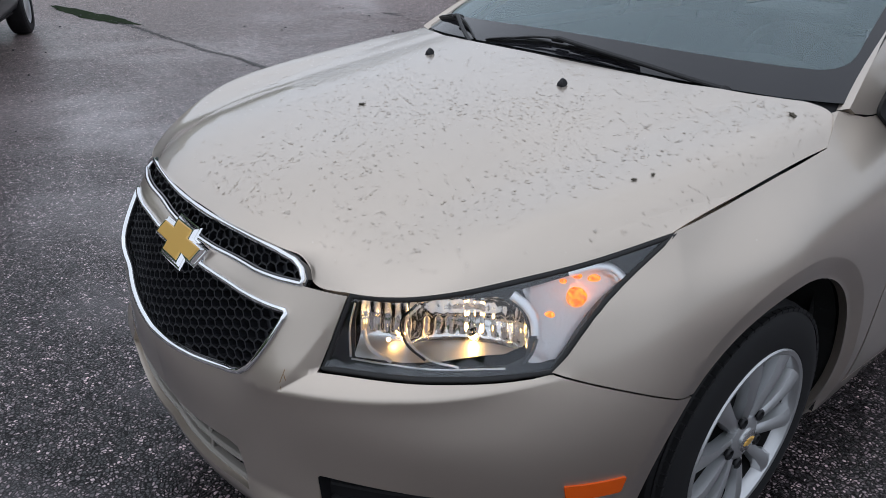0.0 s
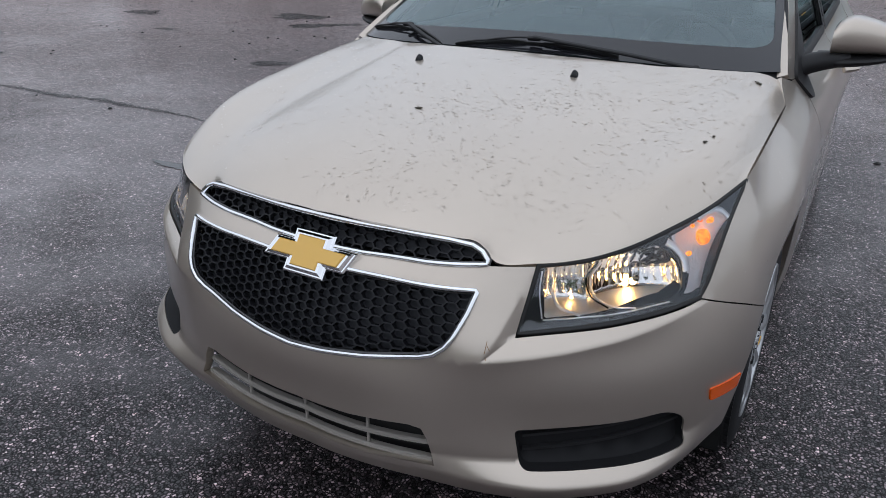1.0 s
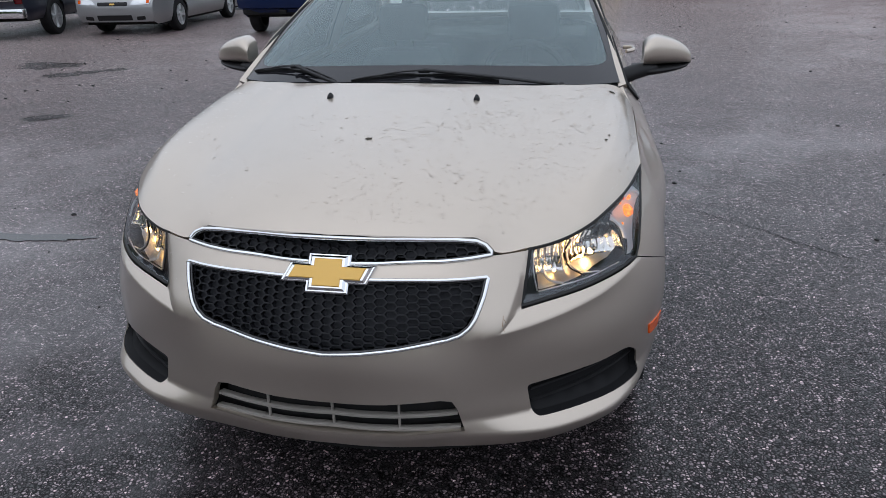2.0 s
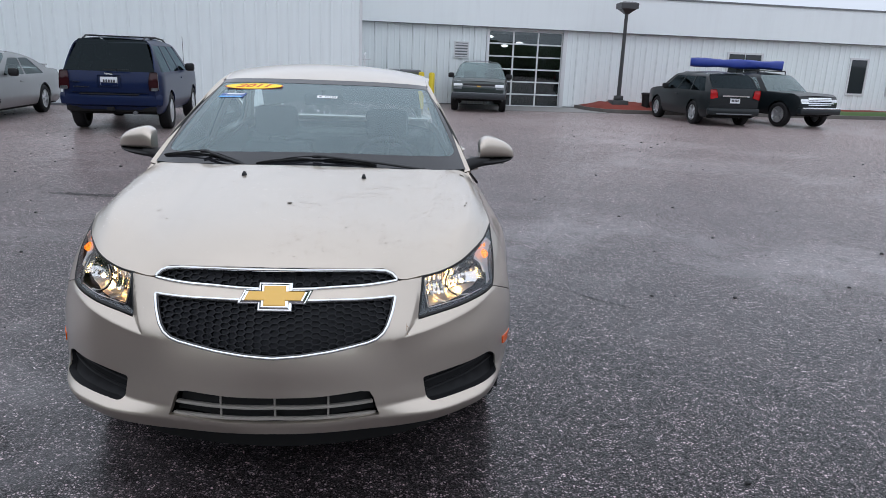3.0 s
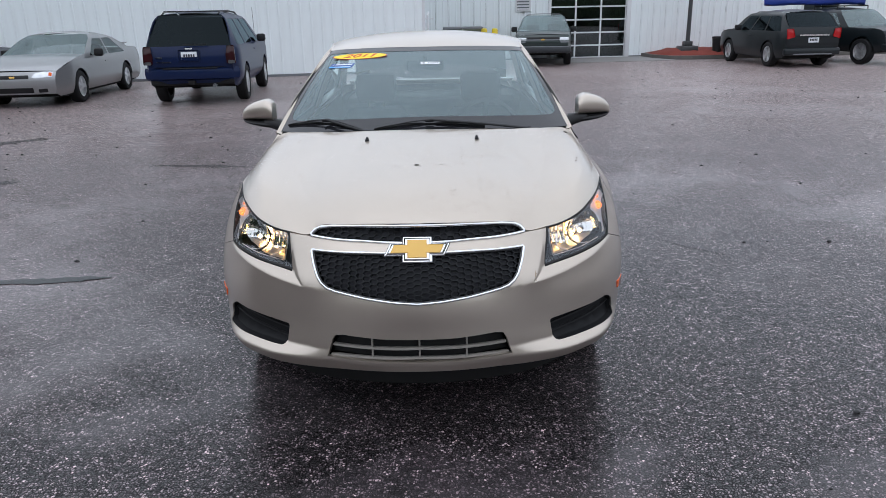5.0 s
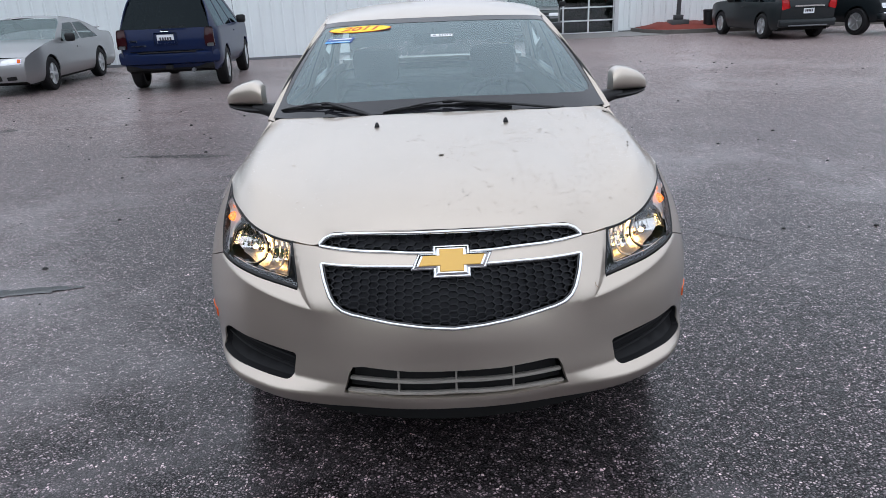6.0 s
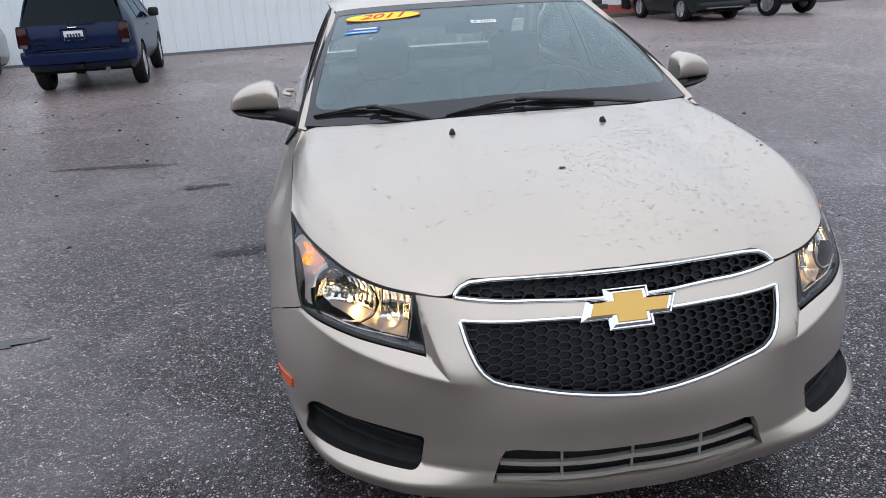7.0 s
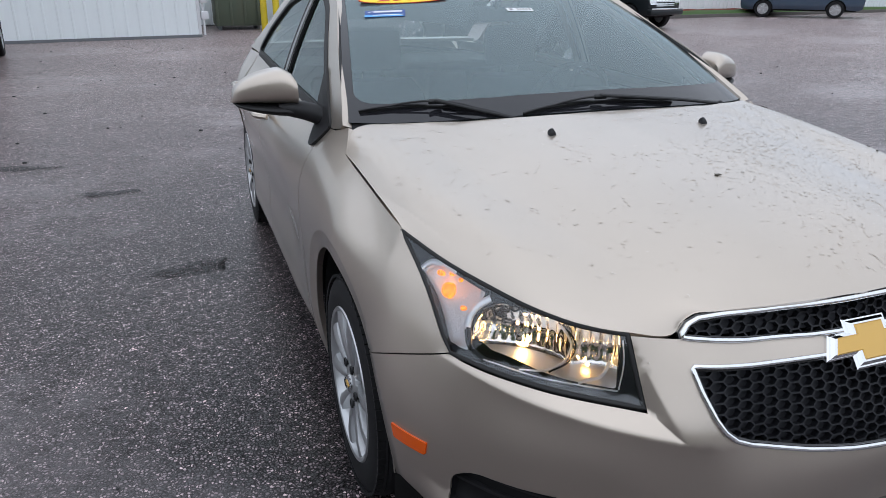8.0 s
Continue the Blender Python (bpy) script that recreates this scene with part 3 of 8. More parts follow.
STEEL_DARK = material("dark_bronze_steel", (0.06, 0.06, 0.062), 0.45, 0.3)
post = tagged(empty("street_lamp", (8.66, 23.6, 0)), "dark bronze car park lamp on a square base", "street lamp")
boxed("base_plate", (-0.30, -0.30, 0.1), (0.30, 0.30, 0.42), STEEL_DARK, post, bevel=0.03)
boxed("pole_foot", (-0.14, -0.14, 0.42), (0.14, 0.14, 0.58), STEEL_DARK, post, bevel=0.02)
bm = bmesh.new()
tube(bm, [(0, 0, 0.5), (0.0, 0, 2.0), (0.0, 0, 3.45)], [0.075, 0.065, 0.058], 10)
part("pole", bm, STEEL_DARK, post, smooth=True)
head = []
for z, w in ((3.38, 0.07), (3.42, 0.10), (3.55, 0.26), (3.56, 0.31), (3.74, 0.31), (3.79, 0.20), (3.80, 0.02)):
    head.append([(w * x, w * y, z) for x, y in ((-1, -1), (1, -1), (1, 1), (-1, 1))])
loft("lamp_head", head, STEEL_DARK, post, closed=True, smooth=False)

# litter bin, bollards, skip
bm = bmesh.new()
lathe(bm, [(0.0, 0.13), (0.16, 0.13), (0.20, 0.66), (0.22, 0.67), (0.22, 0.71), (0.18, 0.73), (0.0, 0.71)], "z", 20, Matrix.Translation((9.62, 23.3, 0)))
tagged(part("litter_bin", bm, BLACK, smooth=True), "round black litter bin on the kerb", "bin")
BOLLARD = streaky("yellow_bollard_paint", (0.72, 0.55, 0.02), 0.45, (0.3, 0.2, 0.05), 0.6)
for x, y in ((1.42, 21.6), (1.74, 21.3)):
    bm = bmesh.new()
    lathe(bm, [(0.095, 0.0), (0.095, 1.12), (0.08, 1.17), (0.0, 1.19)], "z", 20, Matrix.Translation((x, y, 0)))
    tagged(part("bollard", bm, BOLLARD, smooth=True), "yellow painted steel bollard", "bollard", "bollards by the skip")
SKIP = streaky("faded_green_steel", (0.09, 0.11, 0.075), 0.6, (0.13, 0.09, 0.05), 0.7)
skip = tagged(empty("rubbish_skip", (0.55, 22.3, 0)), "faded green steel rubbish container with dark lids", "skip")
boxed("skip_body", (-0.45, 0.0, 0.12), (0.86, 1.5, 1.12), SKIP, skip, bevel=0.02)
for x in (-0.40, 0.0, 0.40, 0.80):
    boxed("skip_rib", (x - 0.035, -0.05, 0.12), (x + 0.035, 0.0, 1.10), SKIP, skip, bevel=0.01)
boxed("skip_rim", (-0.49, -0.06, 1.08), (0.90, 0.0, 1.15), SKIP, skip, bevel=0.01)
for x0, x1 in ((-0.47, 0.18), (0.20, 0.88)):
    boxed("skip_lid", (x0, -0.05, 1.15), (x1, 1.5, 1.22), GUTTER, skip, bevel=0.02)
for x in (-0.38, 0.74):
    boxed("skip_foot", (x, 0.1, 0.0), (x + 0.08, 1.4, 0.12), GUTTER, skip)

# puddles and broken patches in the asphalt
WATER = material("puddle_water", (0.018, 0.019, 0.019), 0.03)
DAMP = material("dark_damp_asphalt", (0.014, 0.013, 0.013), 0.55)
link(DAMP, ramp(DAMP, noise_tex(DAMP, coords(DAMP), 48, 4, 0.7), (0.44, (0.95,) * 3), (0.58, (0.0,) * 3)), bsdf(DAMP).inputs["Alpha"])
link(DAMP, bump(DAMP, noise_tex(DAMP, coords(DAMP), 70, 4), 0.5, 0.01), bsdf(DAMP).inputs["Normal"])
link(DAMP, ramp(DAMP, noise_tex(DAMP, coords(DAMP), 55, 5, 0.7), (0.4, (0.008, 0.008, 0.008)), (0.62, (0.03, 0.028, 0.028)), (0.75, (0.16, 0.15, 0.15))), bsdf(DAMP).inputs["Base Color"])


def blob(name, x, y, rx, ry, turn, mat, label, z=0.004, seed=0, ragged=0.35):
    g = random.Random(seed)
    k = [g.uniform(0, 6.28) for _ in range(6)]
    c, s = math.cos(radians(turn)), math.sin(radians(turn))
    pts = []
    for i in range(90):
        a = 2 * math.pi * i / 90
        q = 1 + ragged * (0.4 * math.sin(2 * a + k[0]) + 0.3 * math.sin(3 * a + k[1]) + 0.22 * math.sin(7 * a + k[2]) + 0.16 * math.sin(13 * a + k[3]) + 0.14 * math.sin(23 * a + k[4]))
        u, v = rx * q * math.cos(a), ry * q * math.sin(a)
        pts.append((x + u * c - v * s, y + u * s + v * c))
    bm = bmesh.new()
    bm.faces.new([bm.verts.new((*p, z)) for p in pts])
    bmesh.ops.triangulate(bm, faces=bm.faces[:])
    return tagged(part(name, bm, mat), label, "puddle", kind="structure")


blob("puddle", -10.35, 2.50, 1.25, 0.20, 6, WATER, "shallow puddle of rainwater", seed=1)
for n, (x, y, rx, ry, turn) in enumerate(((-7.2, 8.25, 0.46, 0.30, 20), (-6.2, 7.62, 0.46, 0.20, 30), (-4.72, 4.95, 0.17, 0.15, 10), (-9.9, 7.4, 0.34, 0.22, 15), (-7.9, 6.2, 0.20, 0.08, 10), (-2.74, 5.71, 0.50, 0.07, -4))):
    blob("puddle", x, y, rx, ry, turn, DAMP, "dark broken patch in the asphalt", seed=30 + n, ragged=0.75)
blob("puddle", -1.31, 2.95, 0.22, 0.07, 8, DAMP, "small dark puddle beside the car", seed=6, ragged=0.7)
blob("puddle", -1.80, 4.66, 0.15, 0.08, 5, DAMP, "dark damp patch", seed=7, ragged=0.75)
blob("puddle", -2.55, 1.93, 0.34, 0.06, 4, WATER, "small dark puddle", seed=8, ragged=0.45)

# long worn seam where water stands in the joint between two layers of asphalt
g = random.Random(17)
seam_lo, seam_hi = [], []
for i, (x, y) in enumerate(smooth_path([(-9.6, 2.57), (-8.2, 2.66), (-7.0, 2.68), (-5.9, 2.78), (-5.1, 2.81), (-4.2, 2.86), (-3.4, 2.80)], 160)):
    wide = (0.035 + 0.05 * abs(noise.noise(Vector((i * 0.11, 2.0, 0))))) * min(1.0, (i + 2) / 12, (162 - i) / 25)
    y += 0.05 * noise.noise(Vector((i * 0.07, 7.0, 0)))
    seam_lo.append((x, y - wide * g.uniform(0.5, 1.3), 0.004)), seam_hi.append((x, y + wide * g.uniform(0.5, 1.3), 0.004))
tagged(loft("damp_seam", [seam_lo, seam_hi], DAMP, None), "long dark damp seam in the asphalt", "seam", kind="structure")


# cracks that wander through the asphalt
CRACK = material("dark_crack", (0.008, 0.008, 0.008), 0.8)
for n, way in enumerate(([(1.37, 2.83), (1.6, 2.64), (1.84, 2.39), (2.07, 2.2)], [(-7.08, 12.2), (-6.4, 12.0), (-6.53, 13.4), (-6.34, 14.0)], [(-8.2, 11.0), (-7.4, 11.5), (-7.08, 12.2)])):
    g = random.Random(60 + n)
    line = smooth_path(way, 40)
    lo_pts, hi_pts = [], []
    for x, y in line:
        x, y, w = x + g.uniform(-0.02, 0.02), y + g.uniform(-0.02, 0.02), 0.001 + 0.004 * g.random()
        lo_pts.append((x - w, y - w, 0.0025)), hi_pts.append((x + w, y + w, 0.0025))
    tagged(loft("crack", [lo_pts, hi_pts], CRACK, None), "thin dark crack in the asphalt", "crack", kind="structure")

# loose grit lying about the car park
GRIT = material("dark_grit", (0.014, 0.013, 0.013), 0.6)
g = random.Random(21)
grit_verts, grit_faces = [], []
for k in range(900):
    x, y = g.uniform(-13, 10), -1.5 + 20.5 * g.random() ** 0.8
    if -1.1 < x < 1.1 and -0.2 < y < 4.8:
        continue
    r = 0.005 + 0.013 * g.random() ** 2.5
    base = len(grit_verts)
    for h, q in ((0.0, 1.0), (0.55, 0.85), (0.9, 0.35)):
        for i in range(6):
            a = i * math.pi / 3 + g.uniform(-0.3, 0.3)
            grit_verts.append((x + r * q * 1.3 * math.cos(a) * g.uniform(0.8, 1.2), y + r * q * math.sin(a) * g.uniform(0.8, 1.2), r * h))
    for ring in (0, 1):
        for i in range(6):
            a, b = base + ring * 6 + i, base + ring * 6 + (i + 1) % 6
            grit_faces.append((a, b, b + 6, a + 6))
    grit_faces.append(tuple(base + 12 + i for i in range(6)))
grit_mesh = bpy.data.meshes.new("grit")
grit_mesh.from_pydata(grit_verts, [], grit_faces)
tagged(finish("grit", grit_mesh, GRIT), "dark bits of loose grit on the asphalt", "grit", kind="stuff")

# unseen tree belt: left part inferred from puddle reflections, rest added to block light
FOLIAGE = streaky("dark_tree_foliage", (0.045, 0.075, 0.028), 0.9, (0.02, 0.035, 0.014), 0.9)
rows = []
for i in range(241):
    a = radians(-205 + 230 * i / 240)
    r = 47 + 3 * math.sin(i * 0.37) + 2 * noise.noise(Vector((i * 0.3, 0, 0)))
    h = 10.5 + 2.6 * noise.noise(Vector((i * 0.16, 5, 0))) + 1.3 * noise.noise(Vector((i * 0.6, 9, 0)))
    c, s = math.cos(a), math.sin(a)
    # tallest behind the camera, lower at the sides, tuned for light on the car
    h *= (0.62 if c < 0 else 0.62 - 0.42 * min(1.0, 2.0 * c)) + 0.30 * min(1.0, max(0.0, -1.6 * s)) * (1.0 if c < 0 else 1.0 - 0.7 * c)
    rows.append([(r * c + d * c + 0.8 * noise.noise(Vector((i * 0.7, z, d))), 5 + (r + d) * s, z * h) for d, z in ((0, 0.0), (-1.2, 0.22), (-1.5, 0.5), (-0.8, 0.8), (0.6, 1.0), (3.0, 0.85), (4.0, 0.0))])
tagged(loft("backdrop", rows, FOLIAGE, None), "belt of dark green trees round the car park", "trees", kind="structure")
# ---- the champagne sedan: its outer surfaces ----
AXIS_Y, U90 = 1.0, 0.91 * math.pi / 2
REAR_Y = 3.75
HUB_Y, HUB_Z, REAR_HUB_Y = 0.985, 0.335, 3.675
# radius of the body about the front axis: columns by height, rows by angle from the nose
BELT_Z = [0.18, 0.30, 0.38, 0.48, 0.60, 0.70, 0.78, 0.83, 0.88, 0.94, 1.00, 1.06]
BELT = {}


def belt_row(u, *radii):
    BELT[u] = radii


def deg(a):
    return 0.91 * radians(a)


belt_row(deg(0), 0.965, 1.000, 1.020, 1.028, 1.029, 0.984, 0.936, 0.899, 0.903, 0.86, 0.80, 0.74)
belt_row(deg(12), 0.970, 1.012, 1.037, 1.038, 1.031, 0.992, 0.950, 0.909, 0.907, 0.865, 0.81, 0.75)
belt_row(deg(22), 0.975, 1.025, 1.050, 1.048, 1.034, 1.008, 0.978, 0.947, 0.916, 0.875, 0.82, 0.76)
belt_row(deg(32), 0.975, 1.030, 1.056, 1.050, 1.038, 1.006, 0.980, 0.960, 0.935, 0.89, 0.83, 0.77)
belt_row(deg(42), 0.975, 1.030, 1.056, 1.056, 1.046, 1.012, 0.985, 0.967, 0.944, 0.90, 0.84, 0.78)
belt_row(deg(52), 0.975, 1.015, 1.036, 1.041, 1.034, 1.010, 0.980, 0.957, 0.926, 0.88, 0.83, 0.78)
belt_row(deg(62), 0.945, 0.975, 0.992, 1.003, 1.003, 0.985, 0.958, 0.932, 0.898, 0.86, 0.82, 0.78)
belt_row(deg(72), 0.900, 0.925, 0.937, 0.945, 0.948, 0.943, 0.930, 0.910, 0.880, 0.845, 0.81, 0.78)
belt_row(deg(90), 0.865, 0.890, 0.903, 0.912, 0.920, 0.921, 0.917, 0.906, 0.884, 0.845, 0.80, 0.765)
belt_row(U90 + 0.5, 0.850, 0.885, 0.897, 0.903, 0.908, 0.912, 0.910, 0.903, 0.886, 0.850, 0.802, 0.768)
belt_row(U90 + 1.4, 0.845, 0.883, 0.895, 0.901, 0.906, 0.911, 0.911, 0.906, 0.892, 0.856, 0.805, 0.772)
belt_row(U90 + 2.2, 0.850, 0.886, 0.898, 0.906, 0.914, 0.918, 0.918, 0.912, 0.898, 0.862, 0.812, 0.778)
belt_row(U90 + 2.75, 0.855, 0.885, 0.900, 0.910, 0.916, 0.918, 0.915, 0.908, 0.895, 0.868, 0.825, 0.785)
belt_row(U90 + 2.75 + deg(25), 0.86, 0.90, 0.915, 0.925, 0.930, 0.928, 0.922, 0.915, 0.903, 0.882, 0.85, 0.81)
belt_row(U90 + 2.75 + deg(48), 0.90, 0.945, 0.962, 0.972, 0.975, 0.970, 0.960, 0.952, 0.942, 0.925, 0.90, 0.87)
belt_row(U90 + 2.75 + deg(70), 0.84, 0.885, 0.90, 0.91, 0.912, 0.905, 0.893, 0.885, 0.876, 0.862, 0.845, 0.82)
belt_row(U90 + 2.75 + deg(90), 0.82, 0.865, 0.88, 0.89, 0.89, 0.882, 0.87, 0.862, 0.853, 0.84, 0.825, 0.80)
BELT_U = np.array(list(BELT))
BELT_R = np.array(list(BELT.values()))


def ramp01(x, a, b):
    t = np.clip((x - a) / (b - a), 0, 1)
    return t * t * (3 - 2 * t)


def ledge_z(u):
    """Height of the sharp ledge that runs below the headlamp."""
    return hermite([deg(20), deg(24.5), deg(28.8), deg(33), deg(39), deg(44.5), deg(51.6), deg(56)], [0.640, 0.650, 0.659, 0.669, 0.688, 0.703, 0.723, 0.736], u)


def lip_z(u):
    """Height of the upper edge of the chin lip."""
    return hermite([0, deg(12), deg(20), deg(32), deg(42), deg(52), deg(62)], [0.345, 0.352, 0.366, 0.372, 0.378, 0.388, 0.40], u)


def belt_raw(u, z):
    u = np.abs(u)
    cols = hermite(BELT_U, BELT_R, u)
    k = np.array(BELT_Z)
    h = np.diff(k)
    d = np.diff(cols, axis=1) / h
    m = np.zeros_like(cols)
    m[:, 0], m[:, -1] = d[:, 0], d[:, -1]
    m[:, 1:-1] = (h[1:] * d[:, :-1] + h[:-1] * d[:, 1:]) / (h[1:] + h[:-1])
    zc = np.clip(z, k[0], k[-1])
    i = np.clip(np.searchsorted(k, zc, side="right") - 1, 0, len(k) - 2)
    j = np.arange(len(zc))
    w = h[i]
    t = (zc - k[i]) / w
    r = (2 * t**3 - 3 * t**2 + 1) * cols[j, i] + (t**3 - 2 * t**2 + t) * w * m[j, i] + (-2 * t**3 + 3 * t**2) * cols[j, i + 1] + (t**3 - t**2) * w * m[j, i + 1]
    # ledge under the headlamp: the body swells to a sharp edge, above which a pocket runs in to the lamp
    dz = z - ledge_z(u)
    past = 1 - ramp01(u, deg(38), deg(55))
    swell = 0.030 * ramp01(u, deg(14), deg(25)) * past * np.where(dz > 0, np.exp(-((dz / 0.09) ** 2)), np.exp(np.clip(dz, -1, 0) / 0.08))
    top_face = 0.55 * 0.5 * (dz + np.sqrt(dz * dz + 0.003**2))
    du = u - deg(24.7) - 0.586 * (z - 0.651)
    left_face = 0.60 * 0.5 * (du + np.sqrt(du * du + 0.005**2))
    pocket = np.minimum(np.minimum(top_face, left_face), swell)
    r = r + swell - pocket
    # chin lip: a shelf that juts out towards the corners
    s = (0.010 + 0.045 * ramp01(u, deg(16), deg(34))) * (1 - ramp01(u, deg(40), deg(58)))
    dz = z - lip_z(u)
    soft = 0.5 * (dz + np.sqrt(dz * dz + 0.006**2))
    r = r + s * (np.clip(1 - soft / 0.045, 0, 1) * np.where(dz > 0, 1, np.clip(1 + dz / 0.3, 0, 1)))
    # soft swage along the doors
    side = ramp01(u, U90 + 0.5, U90 + 0.9) * (1 - ramp01(u, U90 + 2.4, U90 + 2.9))
    r = r + side * (0.010 * np.exp(-(((z - 0.80) / 0.05) ** 2)) - 0.016 * np.exp(-(((z - 0.55) / 0.10) ** 2)) + 0.012 * np.exp(-(((z - 0.30) / 0.06) ** 2)))
    # flared wheel arch edges
    for y in (HUB_Y, REAR_HUB_Y):
        uh = U90 + (y - AXIS_Y)
        q = np.hypot(u - uh, z - HUB_Z)
        r = r - 0.013 * np.clip((0.464 - q) / 0.05, 0, 1)
    return r


SEAM_U, SEAM_Z, SEAM_D = [-1, 0], [0, 0], [0, 0]


def belt_radius(u, z):
    """The body's radius, drawn to the bonnet's edge along the seam."""
    r = belt_raw(u, z)
    a = np.abs(u)
    ze, d = np.interp(a, SEAM_U, SEAM_Z), np.interp(a, SEAM_U, SEAM_D)
    return r + d * ramp01(z, ze - 0.13, ze)


def belt_point(u, z, r):
    sign = np.where(u < 0, -1.0, 1.0)
    a = np.abs(u)
    f = a / 0.91
    g = np.pi / 2 + (a - U90 - (REAR_Y - AXIS_Y)) / 0.91
    front, rear = a < U90, a > U90 + REAR_Y - AXIS_Y
    x = np.where(front, r * np.sin(f), np.where(rear, r * np.sin(g), r))
    y = np.where(front, AXIS_Y - r * np.cos(f), np.where(rear, REAR_Y - r * np.cos(g), AXIS_Y + a - U90))
    return np.stack([sign * x, y, z], 1)


def belt(u, z):
    u, z = np.asarray(u, float), np.asarray(z, float)
    return belt_point(u, z, belt_radius(u, z))


def belt_in(depth):
    """The body surface moved inwards."""
    def inner(u, z):
        u, z = np.asarray(u, float), np.asarray(z, float)
        return belt_point(u, z, belt_radius(u, z) - depth)
    return inner


def u_of_x(x, z):
    """The place along the front of the body at a given distance from the centre line."""
    x, z = np.asarray(x, float), np.asarray(z, float)
    u = 0.91 * np.arcsin(np.clip(x / 1.02, -0.99, 0.99))
    for _ in range(12):
        u = 0.91 * np.arcsin(np.clip(x / belt_radius(u, z), -0.999, 0.999))
    return u


def u_of_y(y):
    return U90 + (y - AXIS_Y)


def xz(points):
    """Front-view outline points (x, z) as places on the body surface."""
    p = np.asarray(points, float)
    return np.stack([u_of_x(p[:, 0], p[:, 1]), p[:, 1]], 1)


def both(half):
    """A closed outline from its right half, given from top centre to bottom centre."""
    half = np.asarray(half, float)
    left = half[::-1] * [-1, 1]
    return np.concatenate([half, left[(1 if abs(half[-1][0]) < 1e-6 else 0) : (-1 if abs(half[0][0]) < 1e-6 else None)]])


sedan = tagged(empty("sedan", (0, 0, 0)), "champagne metallic four-door sedan with beaded rain, parked on wet asphalt", "car")

# bonnet: front edge and rear edge, from the centre line outwards
BONNET_FRONT = [(0, 0.094, 0.877), (0.20, 0.108, 0.875), (0.33, 0.139, 0.866), (0.372, 0.156, 0.858), (0.392, 0.158, 0.844), (0.410, 0.151, 0.829), (0.50, 0.176, 0.833), (0.575, 0.222, 0.842), (0.644, 0.287, 0.860), (0.70, 0.378, 0.879), (0.758, 0.51, 0.900), (0.801, 0.669, 0.921)]
BONNET_REAR = [(0, 1.11, 1.075), (0.21, 1.118, 1.072), (0.34, 1.135, 1.068), (0.39, 1.145, 1.066), (0.42, 1.15, 1.064), (0.45, 1.16, 1.062), (0.53, 1.185, 1.061), (0.60, 1.215, 1.056), (0.665, 1.25, 1.051), (0.72, 1.285, 1.044), (0.772, 1.290, 1.020), (0.808, 1.22, 0.976)]
BONNET_BULGE = [0.080, 0.080, 0.080, 0.080, 0.080, 0.080, 0.080, 0.080, 0.076, 0.064, 0.038, 0.006]
BONNET_A = [0, 0.2, 0.33, 0.375, 0.395, 0.42, 0.5, 0.585, 0.68, 0.78, 0.9, 1.0]


# the same front edge without the notch for the upper grille
BONNET_EASY_A = [0, 0.2, 0.33, 0.5, 0.585, 0.68, 0.78, 0.9, 1.0]
BONNET_EASY = [BONNET_FRONT[i] if i < 2 or i > 5 else (0.33, 0.134, 0.862) for i in (0, 1, 2, 6, 7, 8, 9, 10, 11)]


def bonnet(a, b):
    a, b = np.asarray(a, float), np.asarray(b, float)
    s = np.where(a < 0, -1.0, 1.0)
    f, r = hermite(BONNET_A, BONNET_FRONT, np.abs(a)), hermite(BONNET_A, BONNET_REAR, np.abs(a))
    k = hermite(BONNET_A, BONNET_BULGE, np.abs(a))
    g = hermite(BONNET_EASY_A, BONNET_EASY, np.abs(a))
    f = g + (f - g) * np.exp(-np.clip(b, 0, 1) / 0.022)[:, None]
    p = f + (r - f) * b[:, None]
    p[:, 2] += k * (1 - b) * (1 - np.exp(-np.clip(b, 0, 1) / 0.12))
    # soft crease where the crown of the bonnet turns down to its sides
    ac = 0.60 + 0.30 * (1 - np.exp(-np.clip(b, 0, 1) / 0.30))
    p[:, 2] += 0.012 * np.clip(1.0 - np.sqrt(((np.abs(a) - ac) / np.where(np.abs(a) < ac, 0.30, 0.18)) ** 2 + 0.025), 0, None) * ramp01(b, 0.03, 0.18) * (1 - 0.75 * ramp01(b, 0.72, 1.0))
    p[:, 0] *= s
    return p


